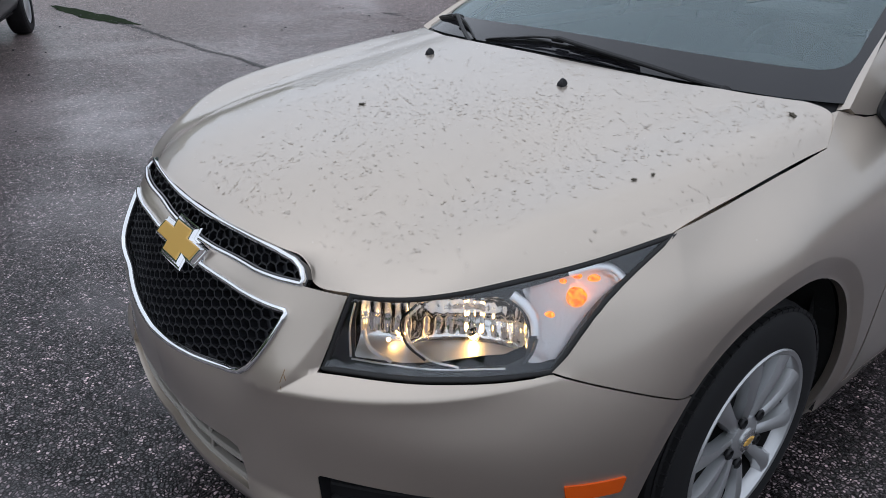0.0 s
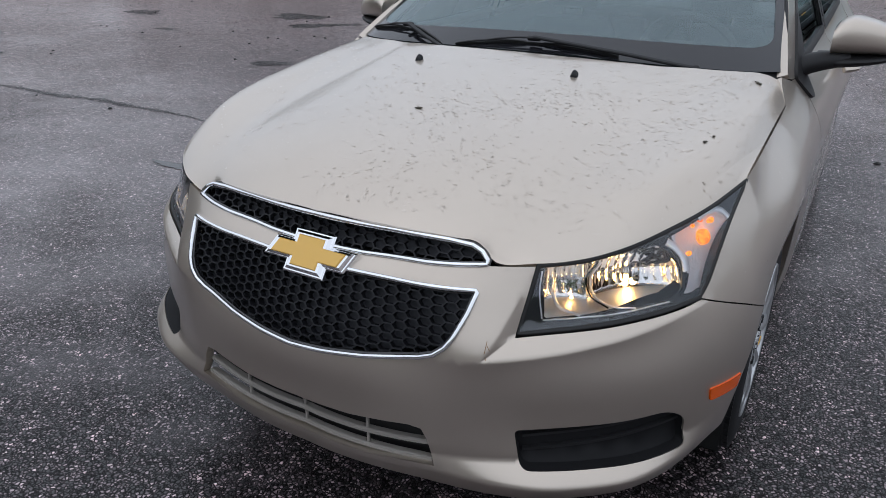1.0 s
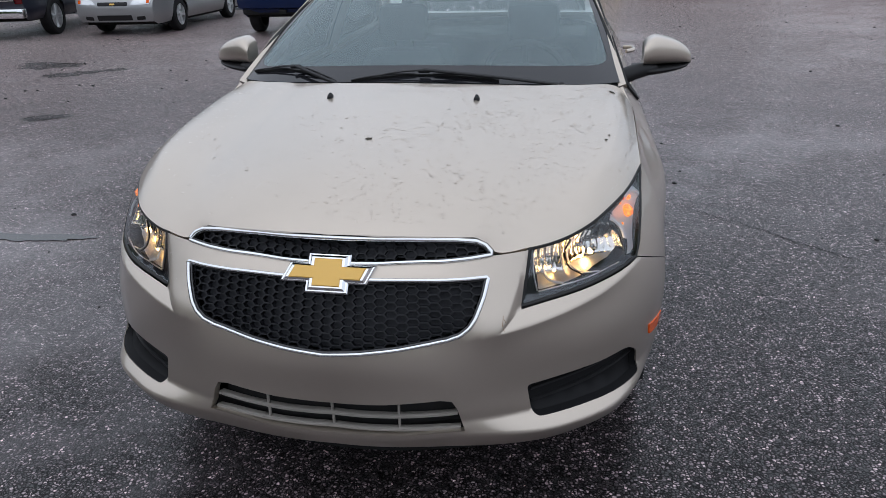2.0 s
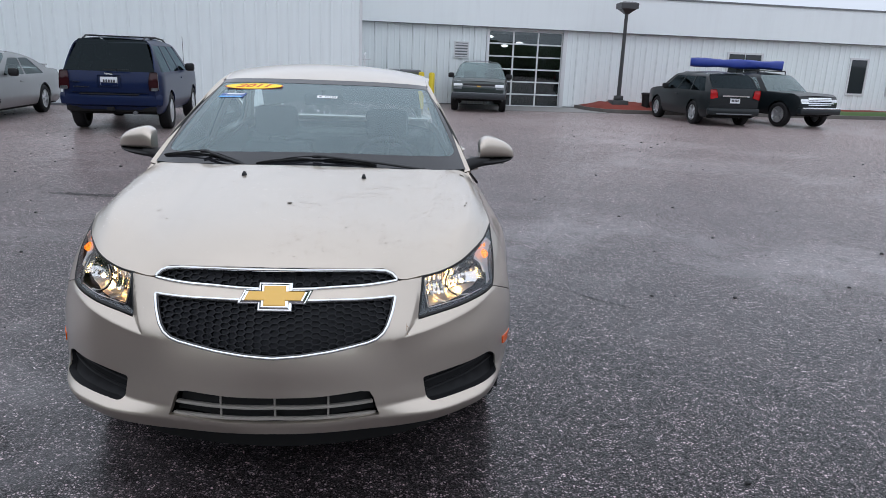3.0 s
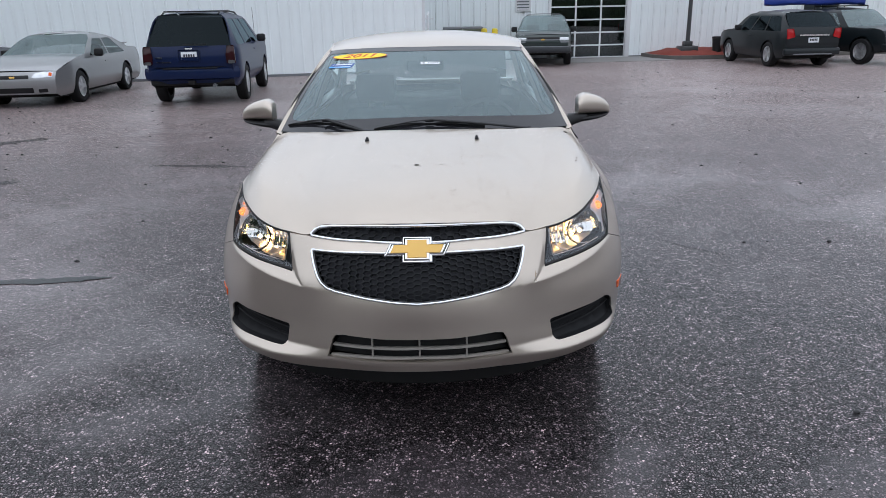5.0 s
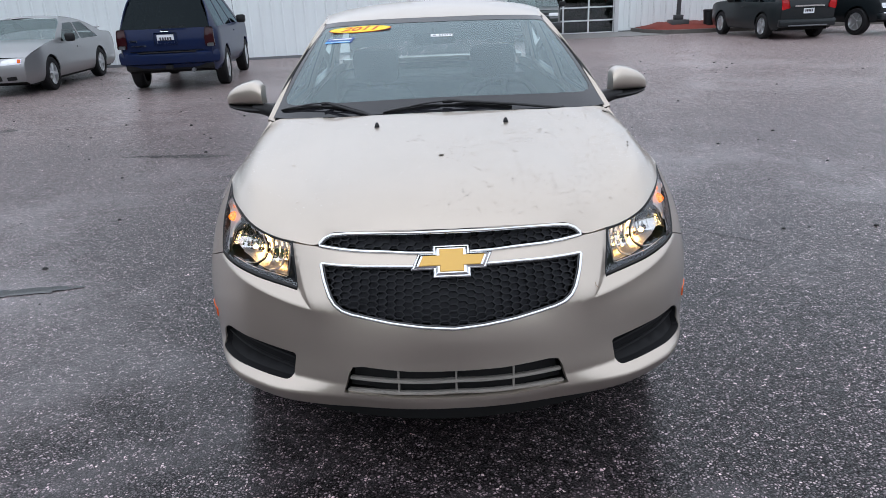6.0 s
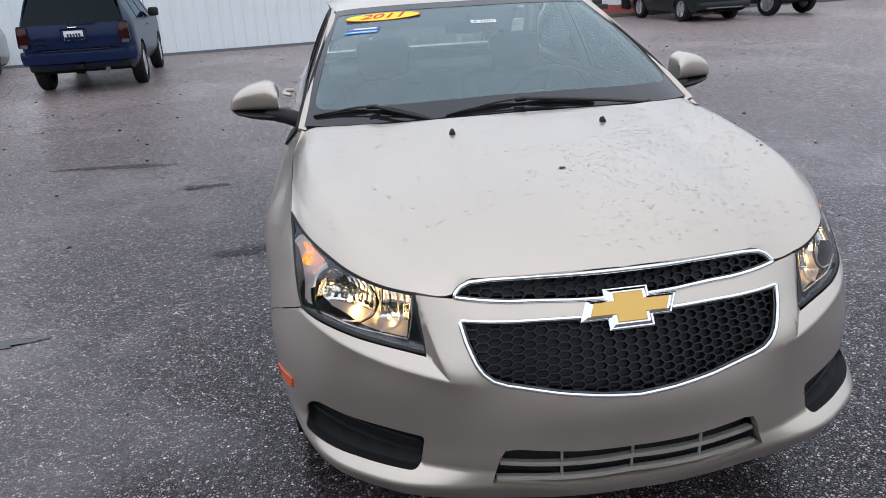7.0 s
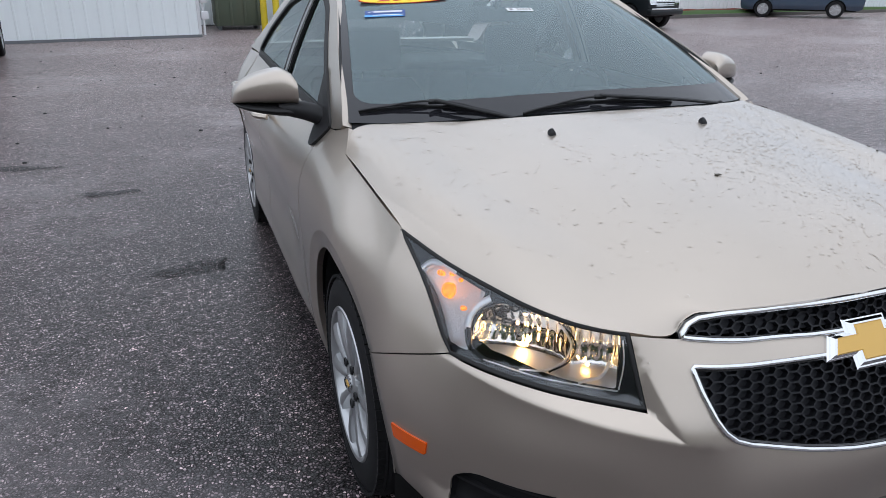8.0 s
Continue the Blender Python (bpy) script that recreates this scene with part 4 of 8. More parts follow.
def grid_skin(name, surf, us, vs, mat, parent, thick=0.012, label=""):
    """A panel over a rectangular grid of a surface, with turned-in edges."""
    n, k = len(us), len(vs)
    U, V = np.meshgrid(us, vs, indexing="ij")
    p, nor = surf(U.ravel(), V.ravel()), normals_of(surf, U.ravel(), V.ravel())
    if nor[len(nor) // 2][2] < 0:
        nor = -nor
    verts = [tuple(q) for q in p]
    faces, loops = [], []
    for i in range(n - 1):
        for j in range(k - 1):
            q = (i * k + j, (i + 1) * k + j, (i + 1) * k + j + 1, i * k + j + 1)
            faces.append(q)
            loops += [tuple(nor[m]) for m in q]
    rim = [i * k for i in range(n)] + [(n - 1) * k + j for j in range(1, k)] + [i * k + k - 1 for i in range(n - 2, -1, -1)] + [j for j in range(k - 2, 0, -1)]
    if thick:
        base = len(verts)
        verts += [tuple(p[m] - nor[m] * thick) for m in rim]
        for i in range(len(rim)):
            j = (i + 1) % len(rim)
            q = (rim[i], base + i, base + j, rim[j])
            d = Vector(verts[q[1]]) - Vector(verts[q[0]])
            d = d.cross(Vector(verts[q[3]]) - Vector(verts[q[0]]))
            d = d.normalized() if d.length > 1e-9 else Vector((0, 0, 1))
            faces.append(q)
            loops += [tuple(d)] * 4
    mesh = bpy.data.meshes.new(name)
    mesh.from_pydata(verts, [], faces)
    mesh.polygons.foreach_set("use_smooth", [True] * len(mesh.polygons))
    mesh.normals_split_custom_set(loops)
    return finish(name, mesh, mat, parent, label)


a_half = np.r_[np.linspace(0, 0.36, 25), np.linspace(0.37, 0.43, 13), np.linspace(0.44, 0.996, 60)]
grid_skin("bonnet", bonnet, np.r_[-a_half[:0:-1], a_half], np.r_[0, 0.004, 0.012, 0.025, 0.04, 0.06, 0.085, np.linspace(0.11, 0.995, 48)], PAINT, sedan, 0.016, "champagne bonnet beaded with rain")

# outlines on the front, right half; x and z


def belt_uz(x, y, z):
    """A place on the body surface near (x, y, z)."""
    if y >= AXIS_Y:
        return (U90 + y - AXIS_Y, z)
    return (0.91 * math.atan2(x, AXIS_Y - y), z)


edge = [Vector(p) for p in smooth_path(BONNET_FRONT[6:], 24)] + [Vector(p) for p in bonnet(np.ones(20), np.linspace(0.03, 1, 20))]
SEAM_U, SEAM_Z, SEAM_D = [], [], []
for e in edge:
    u, z = belt_uz(*e)
    r = math.hypot(e.x, AXIS_Y - e.y) if e.y < AXIS_Y else e.x
    SEAM_U.append(u), SEAM_Z.append(z), SEAM_D.append(r - belt_raw(np.array([u]), np.array([z]))[0])
SEAM_U = [SEAM_U[0] - 0.12] + SEAM_U + [SEAM_U[-1] + 0.2]
SEAM_Z = [SEAM_Z[0]] + SEAM_Z + [SEAM_Z[-1] + 0.05]
SEAM_D = [0.0] + SEAM_D + [0.0]
seam = [belt_uz(*p) for p in BONNET_FRONT[6:]]          # lower edge of the bonnet past the headlamp
lamp_in_low, lamp_out_low, lamp_tip = belt_uz(0.485, 0.122, 0.696), belt_uz(0.791, 0.382, 0.733), belt_uz(0.801, 0.667, 0.917)
lamp_top = smooth_path([(u, z - 0.006) for u, z in seam], 24)
lamp_bottom = smooth_path([lamp_in_low, belt_uz(0.560, 0.160, 0.704), belt_uz(0.664, 0.243, 0.718), belt_uz(0.742, 0.326, 0.726), lamp_out_low], 14)
lamp_outer = smooth_path([lamp_out_low, belt_uz(0.788, 0.485, 0.824), lamp_tip], 10)
LAMP = np.concatenate([lamp_top, lamp_outer[::-1][1:], lamp_bottom[::-1][1:]])

GRILLE_LOW = xz(both([(0, 0.771), (0.13, 0.772), (0.27, 0.774), (0.398, 0.779), (0.402, 0.775), (0.394, 0.735), (0.378, 0.690), (0.364, 0.668), (0.342, 0.650), (0.310, 0.638), (0.265, 0.628), (0.19, 0.616), (0.09, 0.605), (0, 0.599)]))
INTAKE = xz(both([(0, 0.454), (0.15, 0.458), (0.292, 0.470), (0.321, 0.466), (0.335, 0.442), (0.355, 0.379), (0.18, 0.362), (0, 0.357)]))
FOG = rounded([belt_uz(0.503, 0.085, 0.486), belt_uz(0.64, 0.165, 0.496), belt_uz(0.772, 0.285, 0.502), belt_uz(0.800, 0.33, 0.470), belt_uz(0.797, 0.335, 0.403), belt_uz(0.67, 0.18, 0.402), belt_uz(0.516, 0.09, 0.398)], [0.012, 0.0, 0.03, 0.02, 0.015, 0.0, 0.02])

ARCH_R = 0.412
arch_u = u_of_y(HUB_Y)


def arch(a0, a1, n, uc=None, r=ARCH_R):
    uc = arch_u if uc is None else uc
    return [(uc + r * math.cos(a), HUB_Z + r * math.sin(a)) for a in np.linspace(radians(a0), radians(a1), n)]


bumper_seam = smooth_path([lamp_out_low, belt_uz(0.86, 0.53, 0.676), (arch_u + ARCH_R * math.cos(radians(138)), HUB_Z + ARCH_R * math.sin(radians(138)))], 10)
fascia_half = [(0, 0.802)] + list(xz([(0.13, 0.804), (0.28, 0.812), (0.402, 0.823)])) + [belt_uz(0.45, 0.162, 0.825)] + [tuple(seam[0] - np.array((0.006, 0.006)))]
fascia_half += [(lamp_in_low[0] - 0.006, lamp_in_low[1] - 0.005)] + [(u, z - 0.004) for u, z in lamp_bottom[1:-1]] + [(u, z - 0.0018) for u, z in bumper_seam]
fascia_half += arch(138.6, 176, 10) + [(arch_u - 0.395, 0.30), (deg(60), 0.358), (deg(52), 0.357), (deg(42), 0.344), (deg(32), 0.331), (deg(22), 0.322), (0, 0.313)]
FASCIA = both(fascia_half)
ledge_u = np.linspace(deg(23.0), deg(54), 60)
LEDGE = np.stack([ledge_u, ledge_z(ledge_u)], 1)
lip_u = np.linspace(0, deg(60), 60)
LIP = np.stack([lip_u, lip_z(lip_u)], 1)
mirror_uv = np.array([-1, 1])
skin("front_bumper", FASCIA, belt, PAINT, sedan, holes=[GRILLE_LOW, INTAKE, FOG, (FOG * mirror_uv)[::-1]], creases=[(c + (0, o)) * (m, 1) for c in (LEDGE,) for o in (-0.02, -0.006, 0, 0.006, 0.022, 0.042) for m in (1, -1)] + [np.array([(m * (deg(24.7) + q + k * (v - 0.651)), v) for v in np.linspace(0.653, e, 22)]) for k, e in ((1.5, 0.685), (0.586, 0.76)) for q in (-0.006, -0.003, 0, 0.003, 0.006) for m in (1, -1)] + [np.concatenate([LIP[::-1] * mirror_uv, LIP[1:]]) + (0, o) for o in (-0.008, 0, 0.008, 0.020, 0.034, 0.047)], step=0.012, thick=0.022, label="champagne painted plastic bumper with a scratched ledge")

# fenders, doors, rear quarters
belt_top = lambda y: 1.0 + 0.028 * (y - 1.3)
fender_top = [(u, z - 0.002) for u, z in seam[-1:]] + [(u_of_y(0.70), 0.9262), (u_of_y(0.73), 0.9292), (u_of_y(0.80), 0.9356), (u_of_y(0.95), 0.9505), (u_of_y(1.1), 0.9655), (u_of_y(1.2), 0.9755), (u_of_y(1.245), 1.000), (u_of_y(1.30), 1.036)]
DOOR_Y, B_Y, C_Y = 1.50, 2.52, 3.42
for side in (1, -1):
    s = np.array([side, 1])
    tip = np.array(lamp_tip)
    fender = [tuple(tip + (0.004, 0.005))] + fender_top[1:] + [(u_of_y(1.40), 1.010), (u_of_y(DOOR_Y), 1.004), (u_of_y(1.505), 0.60), (u_of_y(1.49), 0.27), (u_of_y(1.44), 0.20)] + arch(-20, 137.2, 36)
    fender += [(u, z + 0.0015) for u, z in bumper_seam[::-1][1:]] + [(u + 0.004, z) for u, z in lamp_outer[1:-1]]
    lips = [np.array([(max(q[0], arch_u - 0.50), q[1]) for q in arch(-8, 128, 50, r=k)]) * s for k in (0.424, 0.438, 0.452, 0.462, 0.466, 0.472)]
    skin("fender", np.array(fender) * s, belt, PAINT, sedan, creases=lips, step=0.020, thick=0.02)
    rear_u = u_of_y(REAR_HUB_Y)
    front_door = [(u_of_y(DOOR_Y + 0.005), 1.003), (u_of_y(B_Y), belt_top(B_Y)), (u_of_y(B_Y + 0.02), 0.6), (u_of_y(B_Y + 0.02), 0.29), (u_of_y(DOOR_Y + 0.005), 0.275), (u_of_y(DOOR_Y + 0.012), 0.6)]
    fd = skin("front_door", np.array(front_door) * s, belt, PAINT, sedan, step=0.03, thick=0.02)
    rear_door = [(u_of_y(B_Y + 0.006), belt_top(B_Y)), (u_of_y(C_Y + 0.12), belt_top(C_Y)), (u_of_y(C_Y + 0.06), 0.8)] + arch(112, 172, 12, rear_u, 0.405)[0:] + [(u_of_y(REAR_HUB_Y - 0.43), 0.30), (u_of_y(B_Y + 0.026), 0.29), (u_of_y(B_Y + 0.026), 0.6)]
    rd = skin("rear_door", np.array(rear_door) * s, belt, PAINT, sedan, step=0.03, thick=0.02)
    rocker = [(u_of_y(1.445), 0.27), (u_of_y(3.23), 0.285), (u_of_y(3.25), 0.20), (u_of_y(1.41), 0.19)]
    skin("rocker_panel", np.array(rocker) * s, belt, PAINT, sedan, step=0.03, thick=0.02)
    quarter = [(u_of_y(C_Y + 0.126), belt_top(C_Y)), (u_of_y(3.85), 1.055), (u_of_y(4.05), 1.055), (u_of_y(4.25), 1.05), (u_of_y(4.30), 0.6), (rear_u + 0.40, 0.55)] + arch(32, 110, 20, rear_u)
    skin("rear_quarter", np.array(quarter) * s, belt, PAINT, sedan, step=0.03, thick=0.02)
    for door, y in ((fd, 2.30), (rd, 3.22)):
        bm = bmesh.new()
        path = [(side * 0.905, y, 0.905), (side * 0.945, y + 0.03, 0.91), (side * 0.95, y + 0.10, 0.912), (side * 0.945, y + 0.17, 0.91), (side * 0.90, y + 0.2, 0.905)]
        tube(bm, smooth_path(path, 14), 0.013, 8)
        part("door_handle", bm, PAINT, door, smooth=True)
rear_u = u_of_y(REAR_HUB_Y)
tail_u = U90 + REAR_Y - AXIS_Y + deg(90)
for side in (1, -1):
    tail = [(u_of_y(4.305), 1.05), (tail_u, 1.06), (tail_u, 0.22), (u_of_y(4.1), 0.2)] + arch(-20, 31, 12, rear_u)
    skin("rear_bumper", np.array(tail) * [side, 1], belt, PAINT, sedan, step=0.04, thick=0.02)

# windscreen, roof, rear window, boot lid
WIND_BASE = [(0, 1.15, 1.070), (0.21, 1.158, 1.067), (0.40, 1.185, 1.060), (0.55, 1.225, 1.053), (0.685, 1.285, 1.046), (0.778, 1.355, 1.042)]
WIND_TOP = [(0, 2.030, 1.434), (0.17, 2.037, 1.434), (0.32, 2.060, 1.432), (0.437, 2.090, 1.428), (0.533, 2.130, 1.423), (0.595, 2.170, 1.415)]
WIND_A = [0, 0.28, 0.53, 0.73, 0.89, 1.0]


def windscreen(a, b):
    a, b = np.asarray(a, float), np.asarray(b, float)
    s = np.where(a < 0, -1.0, 1.0)
    f, r = hermite(WIND_A, WIND_BASE, np.abs(a)), hermite(WIND_A, WIND_TOP, np.abs(a))
    p = f + (r - f) * b[:, None]
    k = 0.022 * 4 * b * (1 - b)
    p[:, 1] -= k * 0.38
    p[:, 2] += k * 0.92
    p[:, 0] *= s
    return p


wind_a = np.linspace(-1, 1, 41)
grid_skin("windscreen", windscreen, wind_a, np.linspace(0, 1, 22), WINDOW, sedan, 0.0, "rain-specked windscreen")
frit = both([(0, 1.0), (1.0, 1.0), (1.0, 0.0), (0, 0.0)])
frit_hole = rounded([(-0.965, 0.93), (0.970, 0.93), (0.960, 0.120), (0.6, 0.115), (-0.6, 0.105), (-0.960, 0.100)], [0.03, 0.03, 0.08, 0.0, 0.0, 0.08])
skin("windscreen_border", frit, windscreen, FRIT, sedan, holes=[frit_hole], step=0.04, thick=0, lift=0.0015)


def roof(a, b):
    """b runs from the windscreen's top to the rear window's top."""
    a, b = np.asarray(a, float), np.asarray(b, float)
    s = np.where(a < 0, -1.0, 1.0)
    f = hermite(WIND_A, WIND_TOP, np.abs(a))
    rear = hermite(WIND_A, [(x * 1.02, 3.12 + 0.10 * (1 - (x / 0.595) ** 2), z - 0.014) for x, y, z in WIND_TOP], np.abs(a))
    p = f + (rear - f) * b[:, None]
    p[:, 2] += 0.094 * 4 * b * (1 - b) * (1 - 0.50 * np.abs(a) ** 2)
    p[:, 0] *= s * (1 + 0.05 * 4 * b * (1 - b))
    return p


grid_skin("roof", roof, np.linspace(-1, 1, 33), np.linspace(0.006, 1, 30), PAINT, sedan, 0.02)


def back_glass(a, b):
    a, b = np.asarray(a, float), np.asarray(b, float)
    top = roof(a, np.ones_like(a))
    low = np.stack([a * 0.70, 3.86 + 0.06 * (1 - a * a), 1.085 + 0.0 * a], 1)
    p = top + (low - top) * b[:, None]
    p[:, 2] += 0.03 * 4 * b * (1 - b)
    return p


grid_skin("rear_window", back_glass, np.linspace(-0.93, 0.93, 25), np.linspace(0.02, 0.97, 12), SIDE_GLASS, sedan, 0.0)


def boot(a, b):
    a, b = np.asarray(a, float), np.asarray(b, float)
    f = back_glass(a, np.ones_like(a) * 1.0)
    rear = np.stack([a * 0.66, 4.60 - 0.10 * a * a, 1.075 + 0.0 * a], 1)
    p = f + (rear - f) * b[:, None]
    p[:, 0] *= 1 + 0.08 * 4 * b * (1 - b)
    return p


grid_skin("boot_lid", boot, np.linspace(-1, 1, 21), np.linspace(0, 1, 10), PAINT, sedan, 0.02)


def side_house(y, z):
    """Glasshouse side; mirrored by the sign of z's partner."""
    y, z = np.asarray(y, float), np.asarray(z, float)
    t = (z - 1.0) / 0.43
    return np.stack([0.800 - 0.195 * t + 0.012 * 4 * t * (1 - t), y, z], 1)


def side_house_left(y, z):
    return side_house(y, z) * [-1, 1, 1]


rail = smooth_path([(1.325, 1.040), (1.355, 1.058), (1.75, 1.250), (2.17, 1.424), (2.40, 1.452), (2.65, 1.458), (2.95, 1.442), (3.20, 1.400), (3.5, 1.25), (3.88, 1.082)], 50)
house = list(map(tuple, rail)) + [(4.0, 1.06), (3.5, belt_top(3.5)), (2.5, belt_top(2.5)), (1.5, 1.006), (1.42, 1.012), (1.345, 1.026)]
glass_front = rounded([(1.52, 1.022), (2.13, 1.350), (2.30, 1.398), (2.49, 1.410), (2.49, 1.038)], [0.01, 0.06, 0.05, 0.012, 0.01])
glass_rear = rounded([(2.57, 1.040), (2.57, 1.412), (2.86, 1.394), (3.08, 1.352), (3.36, 1.215), (3.52, 1.095), (3.50, 1.062)], [0.01, 0.012, 0.05, 0.05, 0.05, 0.02, 0.02])
for surf in (side_house, side_house_left):
    left = surf is side_house_left
    skin("side_frame", np.array(house), surf, PAINT, sedan, holes=[glass_front, glass_rear], step=0.03, thick=0.03, flip=left)
    edge_b = np.linspace(0.0, 1.0, 24)
    pane_edge = windscreen(np.full(24, -1.0 if left else 1.0), edge_b)
    rail_pts = surf(*smooth_path(rail[:19], 24).T)
    gap = (rail_pts - pane_edge) / np.linalg.norm(rail_pts - pane_edge, axis=1)[:, None]
    seal_edge = pane_edge + gap * 0.010
    loft("windscreen_seal", [pane_edge - gap * 0.004 + [0, 0, 0.003], pane_edge + gap * 0.003 + [0, 0, 0.007], seal_edge + [0, 0, 0.004]], SEAL, sedan)
    loft("pillar_panel", [seal_edge + [0, 0, -0.002], seal_edge + gap * 0.003 + [0, 0, 0.005], seal_edge * 0.5 + rail_pts * 0.5 + [0, 0, 0.005], rail_pts + [0, 0, -0.003]], PAINT, sedan)
    for outline in (glass_front, glass_rear):
        c = outline.mean(0)
        pane = skin("side_window", c + (outline - c) * 1.01, surf, SIDE_GLASS, sedan, step=0.05, thick=0, lift=-0.008, flip=left)
        loop = even(outline, 0.03)
        bm = bmesh.new()
        nor = normals_of(surf, loop[:, 0], loop[:, 1])
        if (nor[0][0] < 0) == (surf is side_house):
            nor = -nor
        ring_bar(bm, surf(loop[:, 0], loop[:, 1]), nor, 0.032, 0.004)
        part("window_seal", bm, SEAL, pane, smooth=True)
    bm = bmesh.new()
    pillar = rounded([(2.47, 1.03), (2.47, 1.418), (2.59, 1.418), (2.59, 1.03)], 0.005)
    bm.free()
    skin("pillar_cover", pillar, surf, GLOSS_BLACK, sedan, step=0.05, thick=0.004, lift=0.003, flip=left)
# dark inner liner that closes the gaps between panels
for side in (1, -1):
    inner = [(0.0, 0.50), (deg(30), 0.52), (deg(58), 0.60), (arch_u - 0.36, 0.62)] + arch(130, 40, 10, r=0.44) + [(arch_u + 0.45, 0.2), (u_of_y(3.2), 0.2)] + arch(190, 20, 12, rear_u, 0.44) + [(tail_u, 0.3), (tail_u, 1.0), (u_of_y(3.5), 0.99), (u_of_y(1.5), 0.96), (u_of_y(1.0), 0.90), (deg(65), 0.84), (deg(30), 0.76), (0, 0.80)]
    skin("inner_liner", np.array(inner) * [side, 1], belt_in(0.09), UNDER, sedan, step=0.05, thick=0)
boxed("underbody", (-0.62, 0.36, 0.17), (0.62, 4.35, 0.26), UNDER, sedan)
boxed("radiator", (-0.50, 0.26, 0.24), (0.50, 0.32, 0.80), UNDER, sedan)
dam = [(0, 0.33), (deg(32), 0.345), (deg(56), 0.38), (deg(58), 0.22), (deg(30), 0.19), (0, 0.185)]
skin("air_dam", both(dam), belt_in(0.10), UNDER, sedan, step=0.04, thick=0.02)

# ---- the sedan's grilles, lamps, wheels, mirrors, wipers and cabin ----
def on(surf, loop):
    """Points and outward normals of a surface along a 2D line."""
    loop = np.asarray(loop, float)
    p, n = surf(loop[:, 0], loop[:, 1]), normals_of(surf, loop[:, 0], loop[:, 1])
    mid = np.array([0, 1.6, 0.5])
    n[((p - mid) * n).sum(1) < 0] *= -1
    return p, n


def trim_ring(name, outline, surf, width, height, mat, parent, step=0.012, label=""):
    bm = bmesh.new()
    p, n = on(surf, even(outline, step))
    ring_bar(bm, p, n, width, height)
    return part(name, bm, mat, parent, label, smooth=True, angle=60)


def honeycomb(name, outline, surf, pitch, row, mat, parent, bar=0.0034, deep=0.018):
    """Flattened six-sided cells that fill an outline on a surface."""
    lo, hi = outline.min(0), outline.max(0)
    bm = bmesh.new()
    segs = []
    w, t = pitch * 0.66, pitch * 0.34
    ni, nj = int((hi[0] - lo[0]) / pitch / 2) + 2, int((hi[1] - lo[1]) / row) + 3
    mid = (lo[0] + hi[0]) / 2
    for i in range(-ni, ni + 1):
        for j in range(-1, nj):
            cu, cv = mid + i * pitch, lo[1] + (j + 0.5 * (i % 2)) * row
            q = [(cu - w, cv), (cu - t, cv + row / 2), (cu + t, cv + row / 2), (cu + w, cv), (cu + t, cv - row / 2), (cu - t, cv - row / 2)]
            segs += [(q[k], q[(k + 1) % 6]) for k in range(6)]
    seen = set()
    keep = []
    for a, b in segs:
        k = tuple(sorted([(round(a[0], 3), round(a[1], 3)), (round(b[0], 3), round(b[1], 3))]))
        if k not in seen:
            seen.add(k)
            keep.append((a, b))
    keep = np.array(keep)
    ok = inside(outline, keep.mean(1))
    for a, b in keep[ok]:
        line = np.array([a, b])
        p, n = on(surf, line)
        d = p[1] - p[0]
        d = d / np.linalg.norm(d)
        s = np.cross(d, n[0])
        s = s / np.linalg.norm(s) * bar / 2
        vs = []
        for pt, nn, e in ((p[0], n[0], -d), (p[1], n[1], d)):
            pt = pt + e * bar * 0.3
            vs.append([bm.verts.new(pt + s * 1.2 - nn * deep), bm.verts.new(pt + s), bm.verts.new(pt - s), bm.verts.new(pt - s * 1.2 - nn * deep)])
        for k in range(3):
            bm.faces.new((vs[0][k], vs[0][k + 1], vs[1][k + 1], vs[1][k]))
    return part(name, bm, mat, parent)


GRILLE_BLACK = material("satin_black_grille", (0.012, 0.0125, 0.015), 0.45, spec=0.3)
GRILLE_DEEP = material("grille_backing", (0.011, 0.012, 0.016), 0.7)
UPPER = xz(both([(0, 0.803), (0.13, 0.805), (0.28, 0.813), (0.406, 0.825), (0.405, 0.833), (0.390, 0.847), (0.368, 0.856), (0.32, 0.861), (0.20, 0.866), (0, 0.868)]))
for name, outline in (("upper_grille", UPPER), ("lower_grille", GRILLE_LOW)):
    g = skin(name, outline, belt_in(0.030), GRILLE_DEEP, sedan, step=0.04, thick=0, label="black honeycomb grille with a chrome surround")
    honeycomb("honeycomb", outline, belt_in(0.012), 0.0255, 0.0185, GRILLE_BLACK, g)
    trim_ring("chrome_surround", outline, belt, 0.0105, 0.0075, CHROME, g, label="bright chrome surround")
    # black ring beneath the chrome draws a shadow line along its edges
    p, n = on(belt, even(outline, 0.012))
    bm = bmesh.new()
    ring_bar(bm, p - n * 0.004, n, 0.0165, 0.004)
    part("surround_shadow_gap", bm, GLOSS_BLACK, g, smooth=True)

# bow-shaped badge on the bar between the grilles
badge_m = Matrix.Translation((0, 0.0615, 0.783)) @ pose(0, 0, 0, 53, 0, 0)


